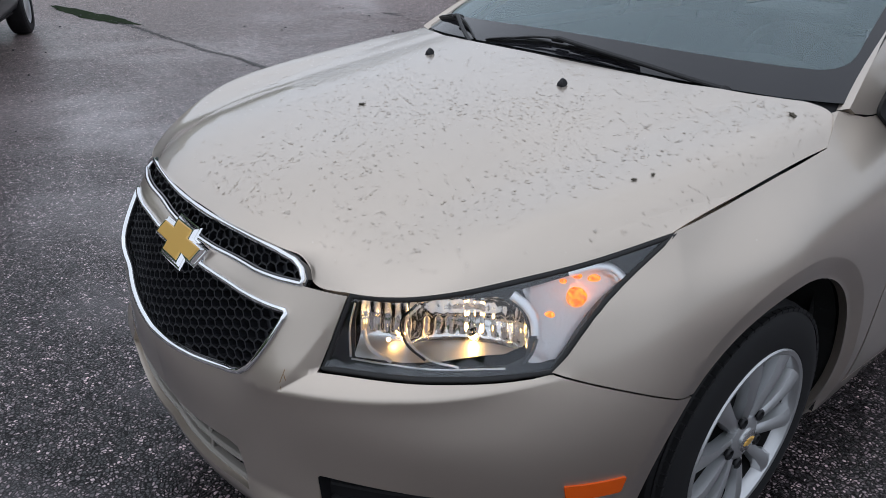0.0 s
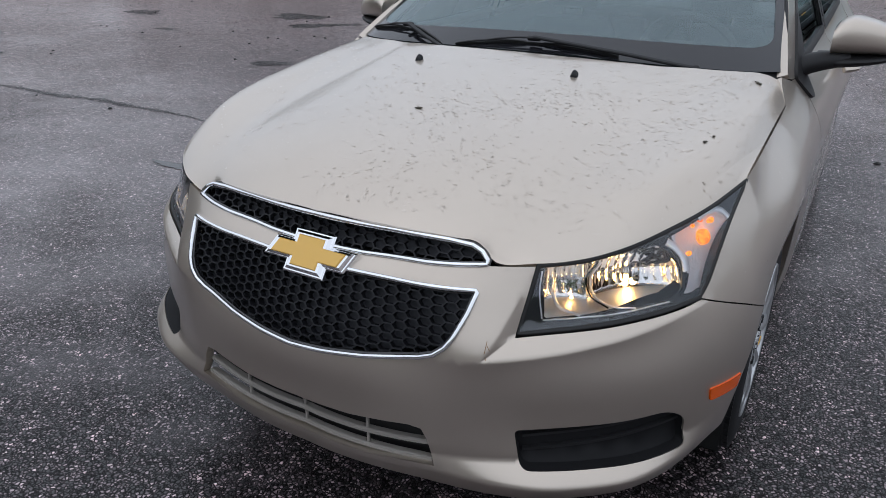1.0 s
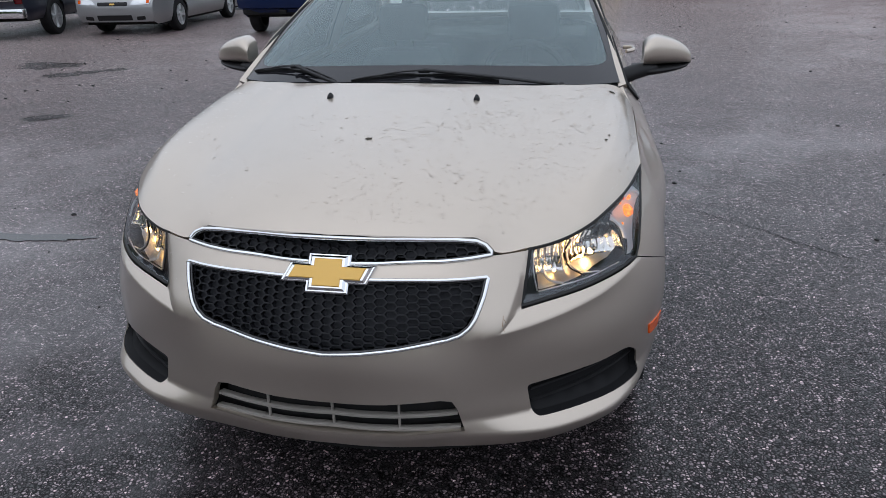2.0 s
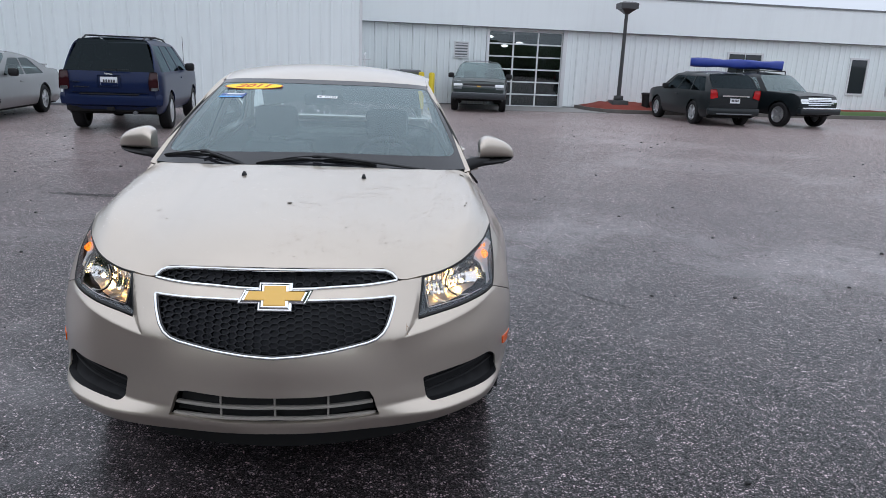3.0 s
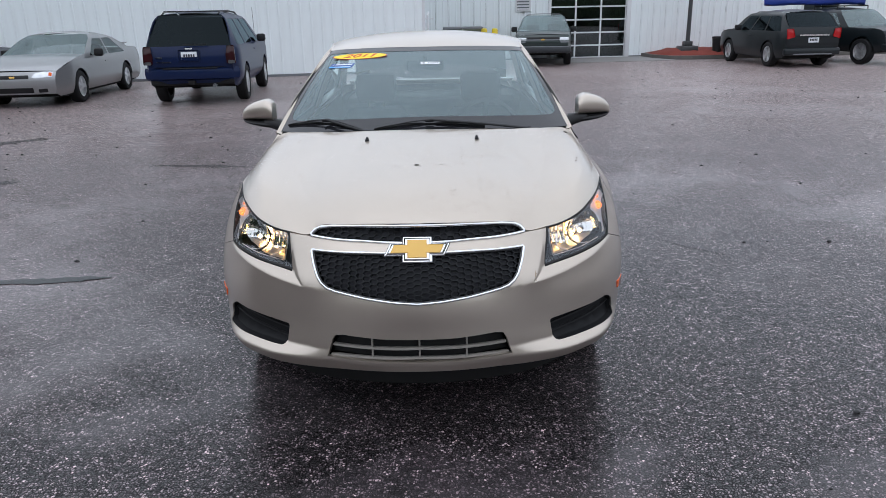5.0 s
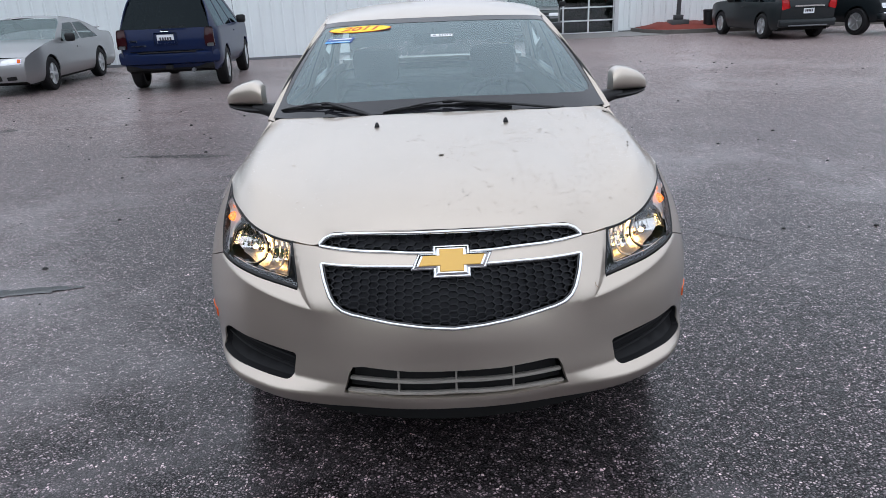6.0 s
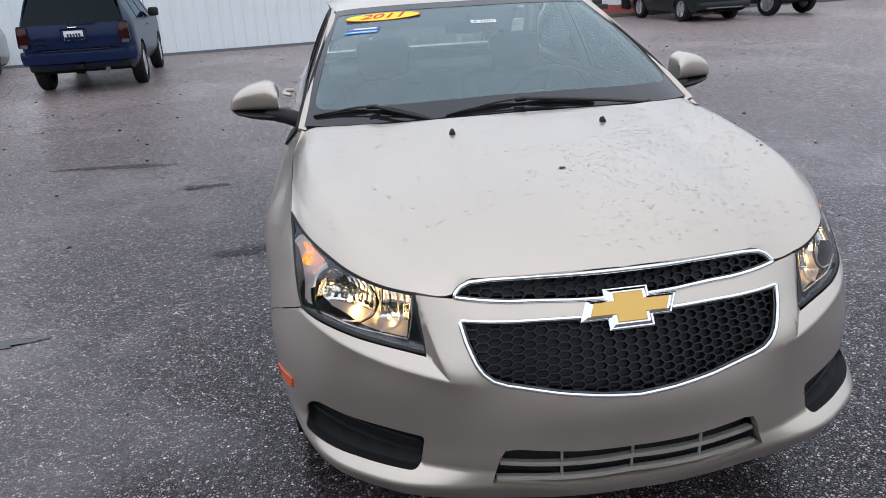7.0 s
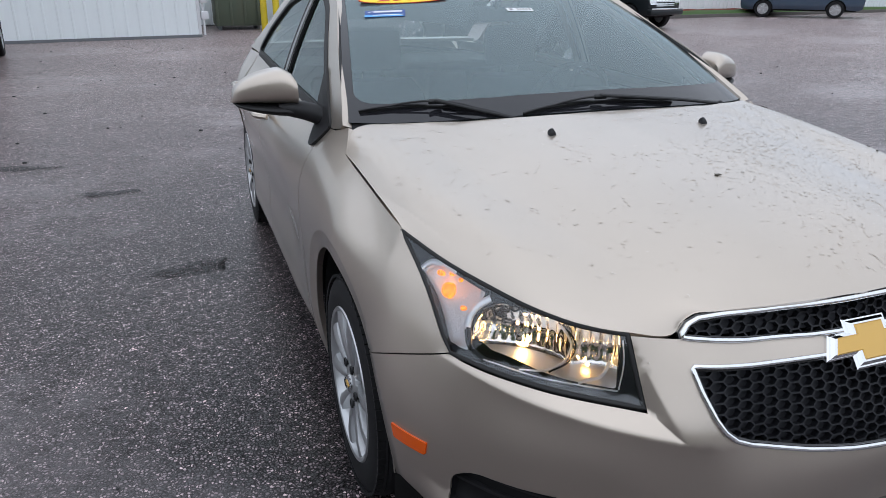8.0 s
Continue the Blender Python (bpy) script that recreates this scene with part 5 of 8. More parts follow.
def plate(bm, outline, z0, z1, bevel, m):
    lo = [bm.verts.new(m @ Vector((x, y, z0))) for x, y in outline]
    c = np.mean(outline, axis=0)
    hi_mid = [bm.verts.new(m @ Vector((x, y, z1 - bevel))) for x, y in outline]
    o = np.asarray(outline, float)
    d1, d0 = np.roll(o, -1, 0) - o, o - np.roll(o, 1, 0)
    n = np.stack([d1[:, 1], -d1[:, 0]], 1) / np.linalg.norm(d1, axis=1)[:, None] + np.stack([d0[:, 1], -d0[:, 0]], 1) / np.linalg.norm(d0, axis=1)[:, None]
    n = n / np.maximum((n**2).sum(1, keepdims=True), 0.3) * 2
    if (np.cross(d0, d1)).sum() < 0:
        n = -n
    inner = o - n * bevel
    hi = [bm.verts.new(m @ Vector((x, y, z1))) for x, y in inner]
    k = len(o)
    for a, b in ((lo, hi_mid), (hi_mid, hi)):
        for i in range(k):
            bm.faces.new((a[i], a[(i + 1) % k], b[(i + 1) % k], b[i]))
    bm.faces.new(hi)
    bm.faces.new(list(reversed(lo)))


def bow(reach, arm, half, tall):
    """The badge's outline: a bar with slanted ends, crossed by a block."""
    slant = 0.44 * arm
    return [(-reach - slant, -arm), (-half, -arm), (-half, -tall), (half, -tall), (half, -arm), (reach - slant, -arm), (reach + slant, arm), (half, arm), (half, tall), (-half, tall), (-half, arm), (-reach + slant, arm)]


bm = bmesh.new()
plate(bm, bow(0.114, 0.025, 0.0565, 0.0515), -0.020, 0.006, 0.003, badge_m)
badge = part("badge", bm, CHROME, sedan, "bow-shaped badge with a broad chrome rim")
bm = bmesh.new()
plate(bm, bow(0.107, 0.0215, 0.0495, 0.0455), 0.004, 0.012, 0.006, badge_m)
part("badge_rim", bm, CHROME, badge)
bm = bmesh.new()
plate(bm, bow(0.094, 0.0165, 0.0365, 0.0360), 0.006, 0.0145, 0.002, badge_m)
part("badge_face", bm, GOLD, badge, "pitted gold face")

# lower intake with its slats
SLAT = material("grey_bumper_slat", (0.26, 0.24, 0.215), 0.5)
RECESS = material("dark_intake_lining", (0.007, 0.007, 0.007), 0.8)
intake = skin("lower_intake", INTAKE, belt_in(0.055), RECESS, sedan, step=0.04, thick=0, label="dark recessed intake with three pale slats")
for z, x in ((0.413, 0.338), (0.372, 0.348)):
    pts = xz([(v, z - 0.004 + 0.012 * (v / 0.34) ** 2) for v in np.linspace(-x, x, 40)])
    p, n = on(belt_in(0.02), pts)
    bm = bmesh.new()
    up = np.array([0, 0, 1.0])
    rows = []
    for q, nn in zip(p, n):
        rows.append([bm.verts.new(q + up * 0.004), bm.verts.new(q + nn * 0.006 + up * 0.002), bm.verts.new(q + nn * 0.006 - up * 0.004), bm.verts.new(q - nn * 0.016 - up * 0.006), bm.verts.new(q - nn * 0.016 + up * 0.001)])
    for a, b in zip(rows, rows[1:]):
        for k in range(5):
            bm.faces.new((a[k], a[(k + 1) % 5], b[(k + 1) % 5], b[k]))
    part("slat", bm, SLAT, intake)
for x in (-0.185, 0.0, 0.185):
    line = xz([(x, v) for v in np.linspace(0.362, 0.456, 6)])
    p, n = on(belt_in(0.026), line)
    bm = bmesh.new()
    ribbon(bm, p, n, 0.007, 0.006)
    part("strut", bm, SLAT, intake)

# fog lamp blanks
FOG_BLACK = material("dull_black_plastic", (0.008, 0.008, 0.009), 0.65, spec=0.2)
for side in (1, -1):
    o = FOG * (side, 1)
    blank = skin("fog_lamp_blank", o, belt_in(0.026), FOG_BLACK, sedan, step=0.03, thick=0, label="black plastic fog lamp blank with ribs")
    p0, _ = on(belt_in(0.002), even(o, 0.015))
    p1, _ = on(belt_in(0.028), even(o, 0.015))
    c = p0.mean(0)
    loft("reveal", [np.vstack([p0, p0[:1]]), np.vstack([c + (p1 - c) * 0.97, c + (p1[:1] - c) * 0.97])], FOG_BLACK, blank)
    for f in (0.36, 0.70):
        ends = []
        for t in np.linspace(0.02, 0.98, 16):
            lo_u = deg(29.5) + t * (deg(50.5) - deg(29.5))
            zb = 0.388 + 0.036 * t
            zt = 0.488 + 0.034 * min(1, t * 1.2)
            ends.append((side * lo_u, zb + (zt - zb) * f))
        p, n = on(belt_in(0.027), np.array(ends))
        bm = bmesh.new()
        ribbon(bm, p, n, 0.010, 0.010)
        part("rib", bm, BLACK, blank, smooth=True)

# headlamps
BEZEL = material("black_lamp_bezel", (0.012, 0.012, 0.015), 0.30, spec=0.45)
REFLECT = material("lamp_reflector", (0.86, 0.85, 0.83), 0.13, 1.0)
link(REFLECT, bump(REFLECT, noise_tex(REFLECT, coords(REFLECT), 42, 2, 0.5), 0.10, 0.010), bsdf(REFLECT).inputs["Normal"])
tall = REFLECT.node_tree.nodes.new("ShaderNodeSeparateXYZ")
link(REFLECT, coords(REFLECT), tall.inputs[0])
link(REFLECT, ramp(REFLECT, tall.outputs["Z"], (0.744, (0.42,) * 3), (0.754, (0.11,) * 3)), bsdf(REFLECT).inputs["Roughness"])
TURN_REFLECT = material("frosted_lamp_reflector", (0.84, 0.83, 0.83), 0.36, 0.35)
link(TURN_REFLECT, bump(TURN_REFLECT, noise_tex(TURN_REFLECT, coords(TURN_REFLECT), 160, 2, 0.5), 0.20, 0.006), bsdf(TURN_REFLECT).inputs["Normal"])
AMBER = material("amber_lens", (0.70, 0.095, 0.003), 0.14, coat=0.15, spec=0.35)
# glow put into the amber stands in for the bulb's light on it
AMBER_LIT = material("lit_amber_cap", (0.55, 0.09, 0.006), 0.12, coat=0.6, emit=(1.0, 0.25, 0.01), emit_strength=0.5)
link(AMBER_LIT, ramp(AMBER_LIT, noise_tex(AMBER_LIT, coords(AMBER_LIT), 190, 3), (0.38, (0.5,) * 3), (0.62, (3.0,) * 3)), bsdf(AMBER_LIT).inputs["Emission Strength"])
AMBER_BULB = material("lit_amber_bulb", (0.9, 0.3, 0.03), 0.2, emit=(1.0, 0.36, 0.03), emit_strength=22.0)
WARM_BULB = material("lit_warm_bulb", (1, 0.8, 0.5), 0.2, emit=(1.0, 0.52, 0.14), emit_strength=55.0)
WHITE_RING = material("pale_chrome_ring", (0.90, 0.90, 0.91), 0.3, 0.7)

MAIN = np.array([(deg(32.0), 0.722), (deg(36), 0.725), (deg(41), 0.731), (deg(47.5), 0.741), (deg(49.4), 0.756), (deg(49.9), 0.79), (deg(48.8), 0.830), (deg(46.4), 0.850), (deg(42), 0.846), (deg(37), 0.833), (deg(32.0), 0.822), (deg(31.8), 0.79), (deg(32.0), 0.75)])
TURN = np.array([(deg(49.6), 0.746), (deg(53.0), 0.747), (deg(55.4), 0.767), (deg(57.6), 0.80), (deg(59.7), 0.838), (deg(60.0), 0.860), (deg(58.8), 0.878), (deg(56), 0.881), (deg(52.6), 0.872), (deg(48.8), 0.860), (deg(49.9), 0.826), (deg(50.6), 0.79)])


def dish(u, z, cu, cz, ru, rz):
    q = ((u - cu) / ru) ** 2 + ((z - cz) / rz) ** 2
    return np.clip(1 - q, 0, None)


def reflector(u, z):
    """Fluted back wall with a floor that rises to the lens, and a shallow bowl for the turn lamp."""
    u, z = np.asarray(u, float), np.asarray(z, float)
    a = np.abs(u)
    bowl = np.sqrt(dish(a, z * 0 + 0.78, deg(43.6), 0.78, deg(6.6), 1.0) + 0.01)
    inner = np.sqrt(dish(a, z * 0 + 0.78, deg(34.6), 0.78, deg(3.6), 1.0) + 0.01)
    # a floor that runs back almost level, then the wall that leans forward again to the top
    wall = ramp01(z, 0.716, 0.756) * (1 - 0.60 * ramp01(z, 0.785, 0.85))
    d = 0.008 + wall * np.maximum(0.062 * bowl, np.maximum(0.036 * inner, 0.016))
    turn_cup = 0.008 + 0.020 * np.sqrt(dish(a, z, deg(54.2), 0.815, deg(6.0), 0.080) + 1e-3)
    d = np.where(a < deg(49.5), d, turn_cup)
    fine = 0.75 * np.sin(a * 330) * ramp01(z, 0.752, 0.768) + 0.18 * np.sin(a * 95 + z * 60)
    ripple = np.where(a < deg(49.5), fine, 0.10 * np.sin(a * 420 + 2 * np.sin(z * 90)) * np.sin(z * 330 + 2 * np.sin(a * 70)))
    return belt_point(u, z, belt_radius(u, z) - d - 0.0015 * ripple)


for side in (1, -1):
    f = np.array([side, 1])
    lamp = skin("headlamp", LAMP * f, belt_in(0.10), BEZEL, sedan, step=0.03, thick=0, label="lit headlamp with fluted chrome reflectors and an amber bulb behind a clear lens")
    rim = even(LAMP * f, 0.012)
    p0, n0 = on(belt, rim)
    p1, _ = on(belt_in(0.105), rim)
    loft("housing_wall", [np.vstack([p0 - n0 * 0.004, p0[:1] - n0[:1] * 0.004]), np.vstack([p1, p1[:1]])], BLACK, lamp)
    main, turn = rounded(MAIN, 0.006) * f, rounded(TURN, 0.006) * f
    c = LAMP.mean(0)
    skin("bezel", (c + (LAMP - c) * 0.985) * f, belt_in(0.009), BEZEL, lamp, holes=[main, turn], step=0.015, thick=0.004)
    skin("main_reflector", main, reflector, REFLECT, lamp, step=0.0042, thick=0)
    skin("turn_reflector", turn, reflector, TURN_REFLECT, lamp, step=0.0055, thick=0)
    # bright arcs between the two chambers and over the turn lamp
    # pale and black bars paint in the chamber rims' highlights and dark stretches
    for name, arc, w in (("bright_arc", [(deg(50.4), 0.790), (deg(50.2), 0.815), (deg(49.4), 0.835), (deg(47.9), 0.853)], 0.017), ("dark_arc", [(deg(49.2), 0.745), (deg(50.0), 0.762), (deg(50.5), 0.785)], 0.006), ("bright_arc", [(deg(32.9), 0.775), (deg(33.6), 0.748), (deg(36.2), 0.727)], 0.007), ("bright_arc", [(deg(53.8), 0.879), (deg(56.8), 0.885), (deg(59.2), 0.877), (deg(60.2), 0.858), (deg(59.8), 0.835)], 0.014), ("bowl_rim", [(deg(38.8), 0.832), (deg(37.4), 0.80), (deg(38.0), 0.765), (deg(40.0), 0.742), (deg(43.0), 0.733)], 0.004), ("dark_arc", [(deg(38.4), 0.832), (deg(36.9), 0.80), (deg(37.5), 0.765), (deg(39.6), 0.739)], 0.004), ("bright_edge", [(deg(31.8), 0.719), (deg(36), 0.722), (deg(41), 0.728), (deg(47.5), 0.737)], 0.003), ("bright_edge", [(deg(31.7), 0.816), (deg(31.4), 0.78), (deg(31.7), 0.722)], 0.003)):
        line = smooth_path(arc, 24) * f
        p, n = on(belt_in(0.008), line)
        bm = bmesh.new()
        ribbon(bm, p, n, w, 0.004)
        part(name, bm, GLOSS_BLACK if name == "dark_arc" else WHITE_RING, lamp, smooth=True)
    # bulbs
    for name, u, z, deep, r, mat in (("main_bulb", deg(44.0), 0.768, 0.048, 0.0075, WARM_BULB), ("side_bulb", deg(35.4), 0.757, 0.022, 0.0035, WARM_BULB), ("turn_bulb", deg(54.6), 0.836, 0.020, 0.010, AMBER_BULB)):
        at = belt_in(deep)(np.array([side * u]), np.array([z]))[0]
        bm = bmesh.new()
        bmesh.ops.create_uvsphere(bm, u_segments=12, v_segments=8, radius=r, matrix=Matrix.Translation(at))
        part(name, bm, mat, lamp, smooth=True)
    at = Vector(belt_in(0.034)(np.array([side * deg(44.0)]), np.array([0.782]))[0])
    bm = bmesh.new()
    lathe(bm, [(0.0, -0.010), (0.006, -0.009), (0.008, -0.005), (0.008, 0.009), (0.0, 0.012)], "y", 20, Matrix.Translation(at) @ pose(0, 0, 0, 0, 0, side * 14))
    part("bulb_cap", bm, CHROME, lamp, smooth=True)
    at = Vector(belt_in(0.012)(np.array([side * deg(54.6)]), np.array([0.836]))[0])
    bm = bmesh.new()
    lathe(bm, [(0.0, -0.004), (0.008, -0.003), (0.013, 0.003), (0.017, 0.010), (0.019, 0.018)], "y", 20, Matrix.Translation(at) @ pose(0, 0, 0, 0, 0, side * 40))
    part("amber_cap", bm, AMBER_LIT, lamp, "amber bulb cover", smooth=True)
    # glowing discs painted as the bulb's amber glints in the turn reflector
    for u, z, r in ((51.9, 0.812, 0.0095), (56.9, 0.862, 0.012), (55.0, 0.868, 0.009), (53.4, 0.862, 0.007)):
        at = Vector(reflector(np.array([side * deg(u)]), np.array([z]))[0])
        out = Vector((at.x, at.y - 1.0, 0)).normalized()
        bm = bmesh.new()
        bmesh.ops.create_uvsphere(bm, u_segments=12, v_segments=6, radius=1.0, matrix=Matrix.Translation(at) @ out.to_track_quat("Z", "Y").to_matrix().to_4x4() @ Matrix.Diagonal((r, r * 0.8, 0.002, 1)))
        part("amber_facet", bm, AMBER_LIT, lamp, smooth=True)
    lens = skin("lens", LAMP * f, belt, LENS, lamp, step=0.02, thick=0, lift=-0.002)
    lens.visible_shadow = False
    trim_ring("lamp_seal", LAMP * f, belt_in(0.005), 0.010, 0.004, SEAL, lamp)
    # amber side marker
    mk = rounded([(deg(54.0), 0.487), (deg(60.1), 0.476), (deg(60.6), 0.510), (deg(53.7), 0.520)], 0.004) * f
    skin("side_marker", mk, belt, AMBER, sedan, step=0.01, thick=0.012, lift=0.004, label="amber side marker")


# wheels
def wheel(at, side):
    top = empty("wheel", at)
    top.parent = sedan
    bm = bmesh.new()
    R, w = 0.335, 0.105
    prof = [(0.222, -w + 0.014), (0.236, -w + 0.002), (0.268, -w - 0.002), (0.302, -w + 0.004), (0.322, -w + 0.016), (R - 0.004, -w + 0.030)]
    tread = []
    for x in np.linspace(-w + 0.034, w - 0.034, 18):
        tread.append((R - (0.007 if abs((x / 0.034) - round(x / 0.034)) < 0.14 else 0.0), x))
    prof += tread + [(r, -x) for r, x in reversed(prof)]
    lathe(bm, prof, "x", 72)
    part("tyre", bm, TYRE, top, smooth=True, angle=30)
    # shoulder blocks of the tread
    bm = bmesh.new()
    for i in range(72):
        a = 2 * math.pi * i / 72
        for sx in (-1, 1):
            m = pose(0, 0, 0, math.degrees(a), 0, 0)
            box(bm, (sx * (w - 0.018) - 0.014, -0.012, R - 0.016), (sx * (w - 0.018) + 0.006, 0.012, R - 0.0075), 0.0, m)
    tagged(part("tread", bm, TYRE, top), kind="stuff")
    o = side
    bm = bmesh.new()
    lathe(bm, [(0.224, o * 0.096), (0.233, o * 0.102), (0.230, o * 0.106), (0.220, o * 0.104), (0.212, o * 0.094), (0.208, o * 0.075)], "x", 64)
    rim = part("rim", bm, SILVER, top, smooth=True)
    # near-black disc added behind the spokes to imitate the shade in their gaps
    bm = bmesh.new()
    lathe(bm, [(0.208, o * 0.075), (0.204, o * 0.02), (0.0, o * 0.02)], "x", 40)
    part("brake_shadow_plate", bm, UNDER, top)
    for i in range(10):
        base = 72 * (i // 2) + (16.5 if i % 2 else -16.5) + 8
        a = radians(base)
        rows = []
        for r, half, h, tw in ((0.035, 0.017, 0.086, 0.0), (0.070, 0.0165, 0.092, 0.0), (0.12, 0.018, 0.099, 0.01), (0.175, 0.0235, 0.103, 0.02), (0.219, 0.034, 0.100, 0.03)):
            lean = (0.03 if i % 2 else -0.03) * (r / 0.21)
            c = a + lean
            ring = []
            for k, dh in ((-0.95, -0.026), (-0.80, -0.001), (-0.2, 0.003), (0.35, 0.0), (0.78, -0.006), (0.95, -0.030)):
                t = c + (half * k) / max(r, 0.05)
                ring.append((o * (h + dh), r * math.cos(t), r * math.sin(t)))
            rows.append(ring)
        loft("spoke", rows, SILVER, rim)
    bm = bmesh.new()
    lathe(bm, [(0.058, o * 0.075), (0.056, o * 0.092), (0.045, o * 0.097), (0.03, o * 0.098), (0.0285, o * 0.102), (0.0, o * 0.104)], "x", 36)
    part("hub_cap", bm, SILVER, rim, smooth=True)
    bm = bmesh.new()
    lathe(bm, [(0.03, o * 0.0985), (0.03, o * 0.1025), (0.026, o * 0.1045), (0.0, o * 0.105)], "x", 28)
    part("cap_rim", bm, CHROME, rim, smooth=True)
    bm = bmesh.new()
    plate(bm, [(x * 0.17, y * 0.17) for x, y in bow(0.110, 0.024, 0.050, 0.0505)], 0.0, 0.003, 0.0006, Matrix.Translation((o * 0.1045, 0, 0)) @ Matrix(((0, 0, o, 0), (o, 0, 0, 0), (0, 1, 0, 0), (0, 0, 0, 1))))
    part("cap_badge", bm, GOLD, rim)
    for i in range(5):
        a = radians(72 * i + 44)
        # black cup stands in for the shade inside a lug hole
        bm = bmesh.new()
        m = Matrix.Translation((0, 0.066 * math.cos(a), 0.066 * math.sin(a)))
        lathe(bm, [(0.0, o * 0.088), (0.009, o * 0.088), (0.0105, o * 0.1), (0.0125, o * 0.101), (0.015, o * 0.096)], "x", 16, m)
        part("lug_recess", bm, BLACK, rim, smooth=True)
    return top


for y in (HUB_Y, REAR_HUB_Y):
    for side in (1, -1):
        wheel((side * 0.776, y, 0.335), side)
        # dark wheel well
        bm = bmesh.new()
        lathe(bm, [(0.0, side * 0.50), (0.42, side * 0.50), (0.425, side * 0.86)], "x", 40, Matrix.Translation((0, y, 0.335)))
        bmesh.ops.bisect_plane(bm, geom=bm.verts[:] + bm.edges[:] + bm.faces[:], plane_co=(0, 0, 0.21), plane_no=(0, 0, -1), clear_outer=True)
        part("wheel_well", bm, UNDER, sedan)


# door mirrors
def mirror(side):
    top = empty("door_mirror", (side * 0.795, 1.645, 1.029))
    top.parent = sedan

    def shell(z_low, z_high, name, mat, grow=0.0):
        rows = []
        for t in np.linspace(0, 1, 20):
            x = 0.075 + 0.212 * t
            e = math.sqrt(max(0.0, 1 - (max(0, t - 0.06) / 0.94) ** 1.75))
            front = 0.085 * e ** 0.8 + 0.004
            zh, zl = 0.028 + (z_high - 0.028) * e ** 0.85 * min(1, 0.70 + 1.35 * math.sqrt(t * 0.22)), 0.028 - (0.028 - z_low) * e**0.6
            ring = []
            for k in range(17):
                a = math.pi * k / 16
                zz = (zh + zl) / 2 + (zh - zl) / 2 * math.cos(a) * (abs(math.cos(a)) ** -0.28 if abs(math.cos(a)) > 1e-3 else 0)
                yy = 0.055 + 0.07 * t - (front + grow) * abs(math.sin(a)) ** 0.62
                ring.append((side * x, yy, zz))
            ring += [(side * x, 0.085 + 0.07 * t, zl), (side * x, 0.085 + 0.07 * t, zh)]
            rows.append(ring)
        for k in (0, -1):
            c = tuple(np.mean(rows[k], axis=0))
            rows.insert(0 if k == 0 else len(rows), [c] * len(rows[k]))
        return loft(name, rows, mat, top, closed=True)

    shell(0.030, 0.150, "mirror_cap", PAINT)
    rows = []
    for t in np.linspace(0, 1, 16):
        x = 0.035 + 0.248 * t
        e = math.sqrt(max(0.0, 1 - max(0, (t - 0.2) / 0.8) ** 2.4))
        zl = 0.028 - 0.048 * e * (1 - 0.35 * t)
        ring = []
        for k in range(13):
            a = math.pi * k / 12
            ring.append((side * x, 0.055 + 0.07 * t - (0.088 * e + 0.003) * math.sin(a) ** 0.7 + (0 if k not in (0, 12) else 0.03), 0.029 + (zl - 0.029) * (1 - math.cos(a)) / 2))
        rows.append(ring)
    for k in (0, -1):
        c = tuple(np.mean(rows[k], axis=0))
        rows.insert(0 if k == 0 else len(rows), [c] * len(rows[k]))
    loft("mirror_base", rows, BLACK, top, closed=True)
    bm = bmesh.new()
    tube(bm, smooth_path([(side * -0.03, -0.05, -0.035), (side * -0.005, -0.04, -0.012), (side * 0.05, -0.01, 0.008), (side * 0.13, 0.03, 0.016)], 10), [0.030, 0.032, 0.033, 0.034, 0.033, 0.032, 0.030, 0.028, 0.024, 0.02], 12)
    part("mirror_arm", bm, BLACK, top, smooth=True)
    # black corner plate at the foot of the window
    sail = rounded([(1.452, 1.012), (1.475, 1.030), (1.58, 1.082), (1.76, 1.172), (1.70, 1.03), (1.62, 0.975), (1.55, 0.935), (1.50, 0.945)], 0.014)

    def door_face(y, z):
        y, z = np.asarray(y, float), np.asarray(z, float)
        low = belt_radius(u_of_y(y), z)
        high = side_house(y, z)[:, 0]
        k = ramp01(z, 0.985, 1.015)
        return np.stack([side * (low * (1 - k) + high * k), y, z], 1)

    skin("corner_plate", sail, door_face, BLACK, sedan, step=0.02, thick=0.012, lift=0.009, flip=side < 0)
    bm = bmesh.new()
    box(bm, (min(side * 0.105, side * 0.21), 0.104, 0.040), (max(side * 0.105, side * 0.21), 0.110, 0.100), 0.004)
    part("mirror_glass", bm, material("mirror_glass", (0.9, 0.9, 0.9), 0.02, 1.0) if side > 0 else bpy.data.materials["mirror_glass"], top)


mirror(1), mirror(-1)

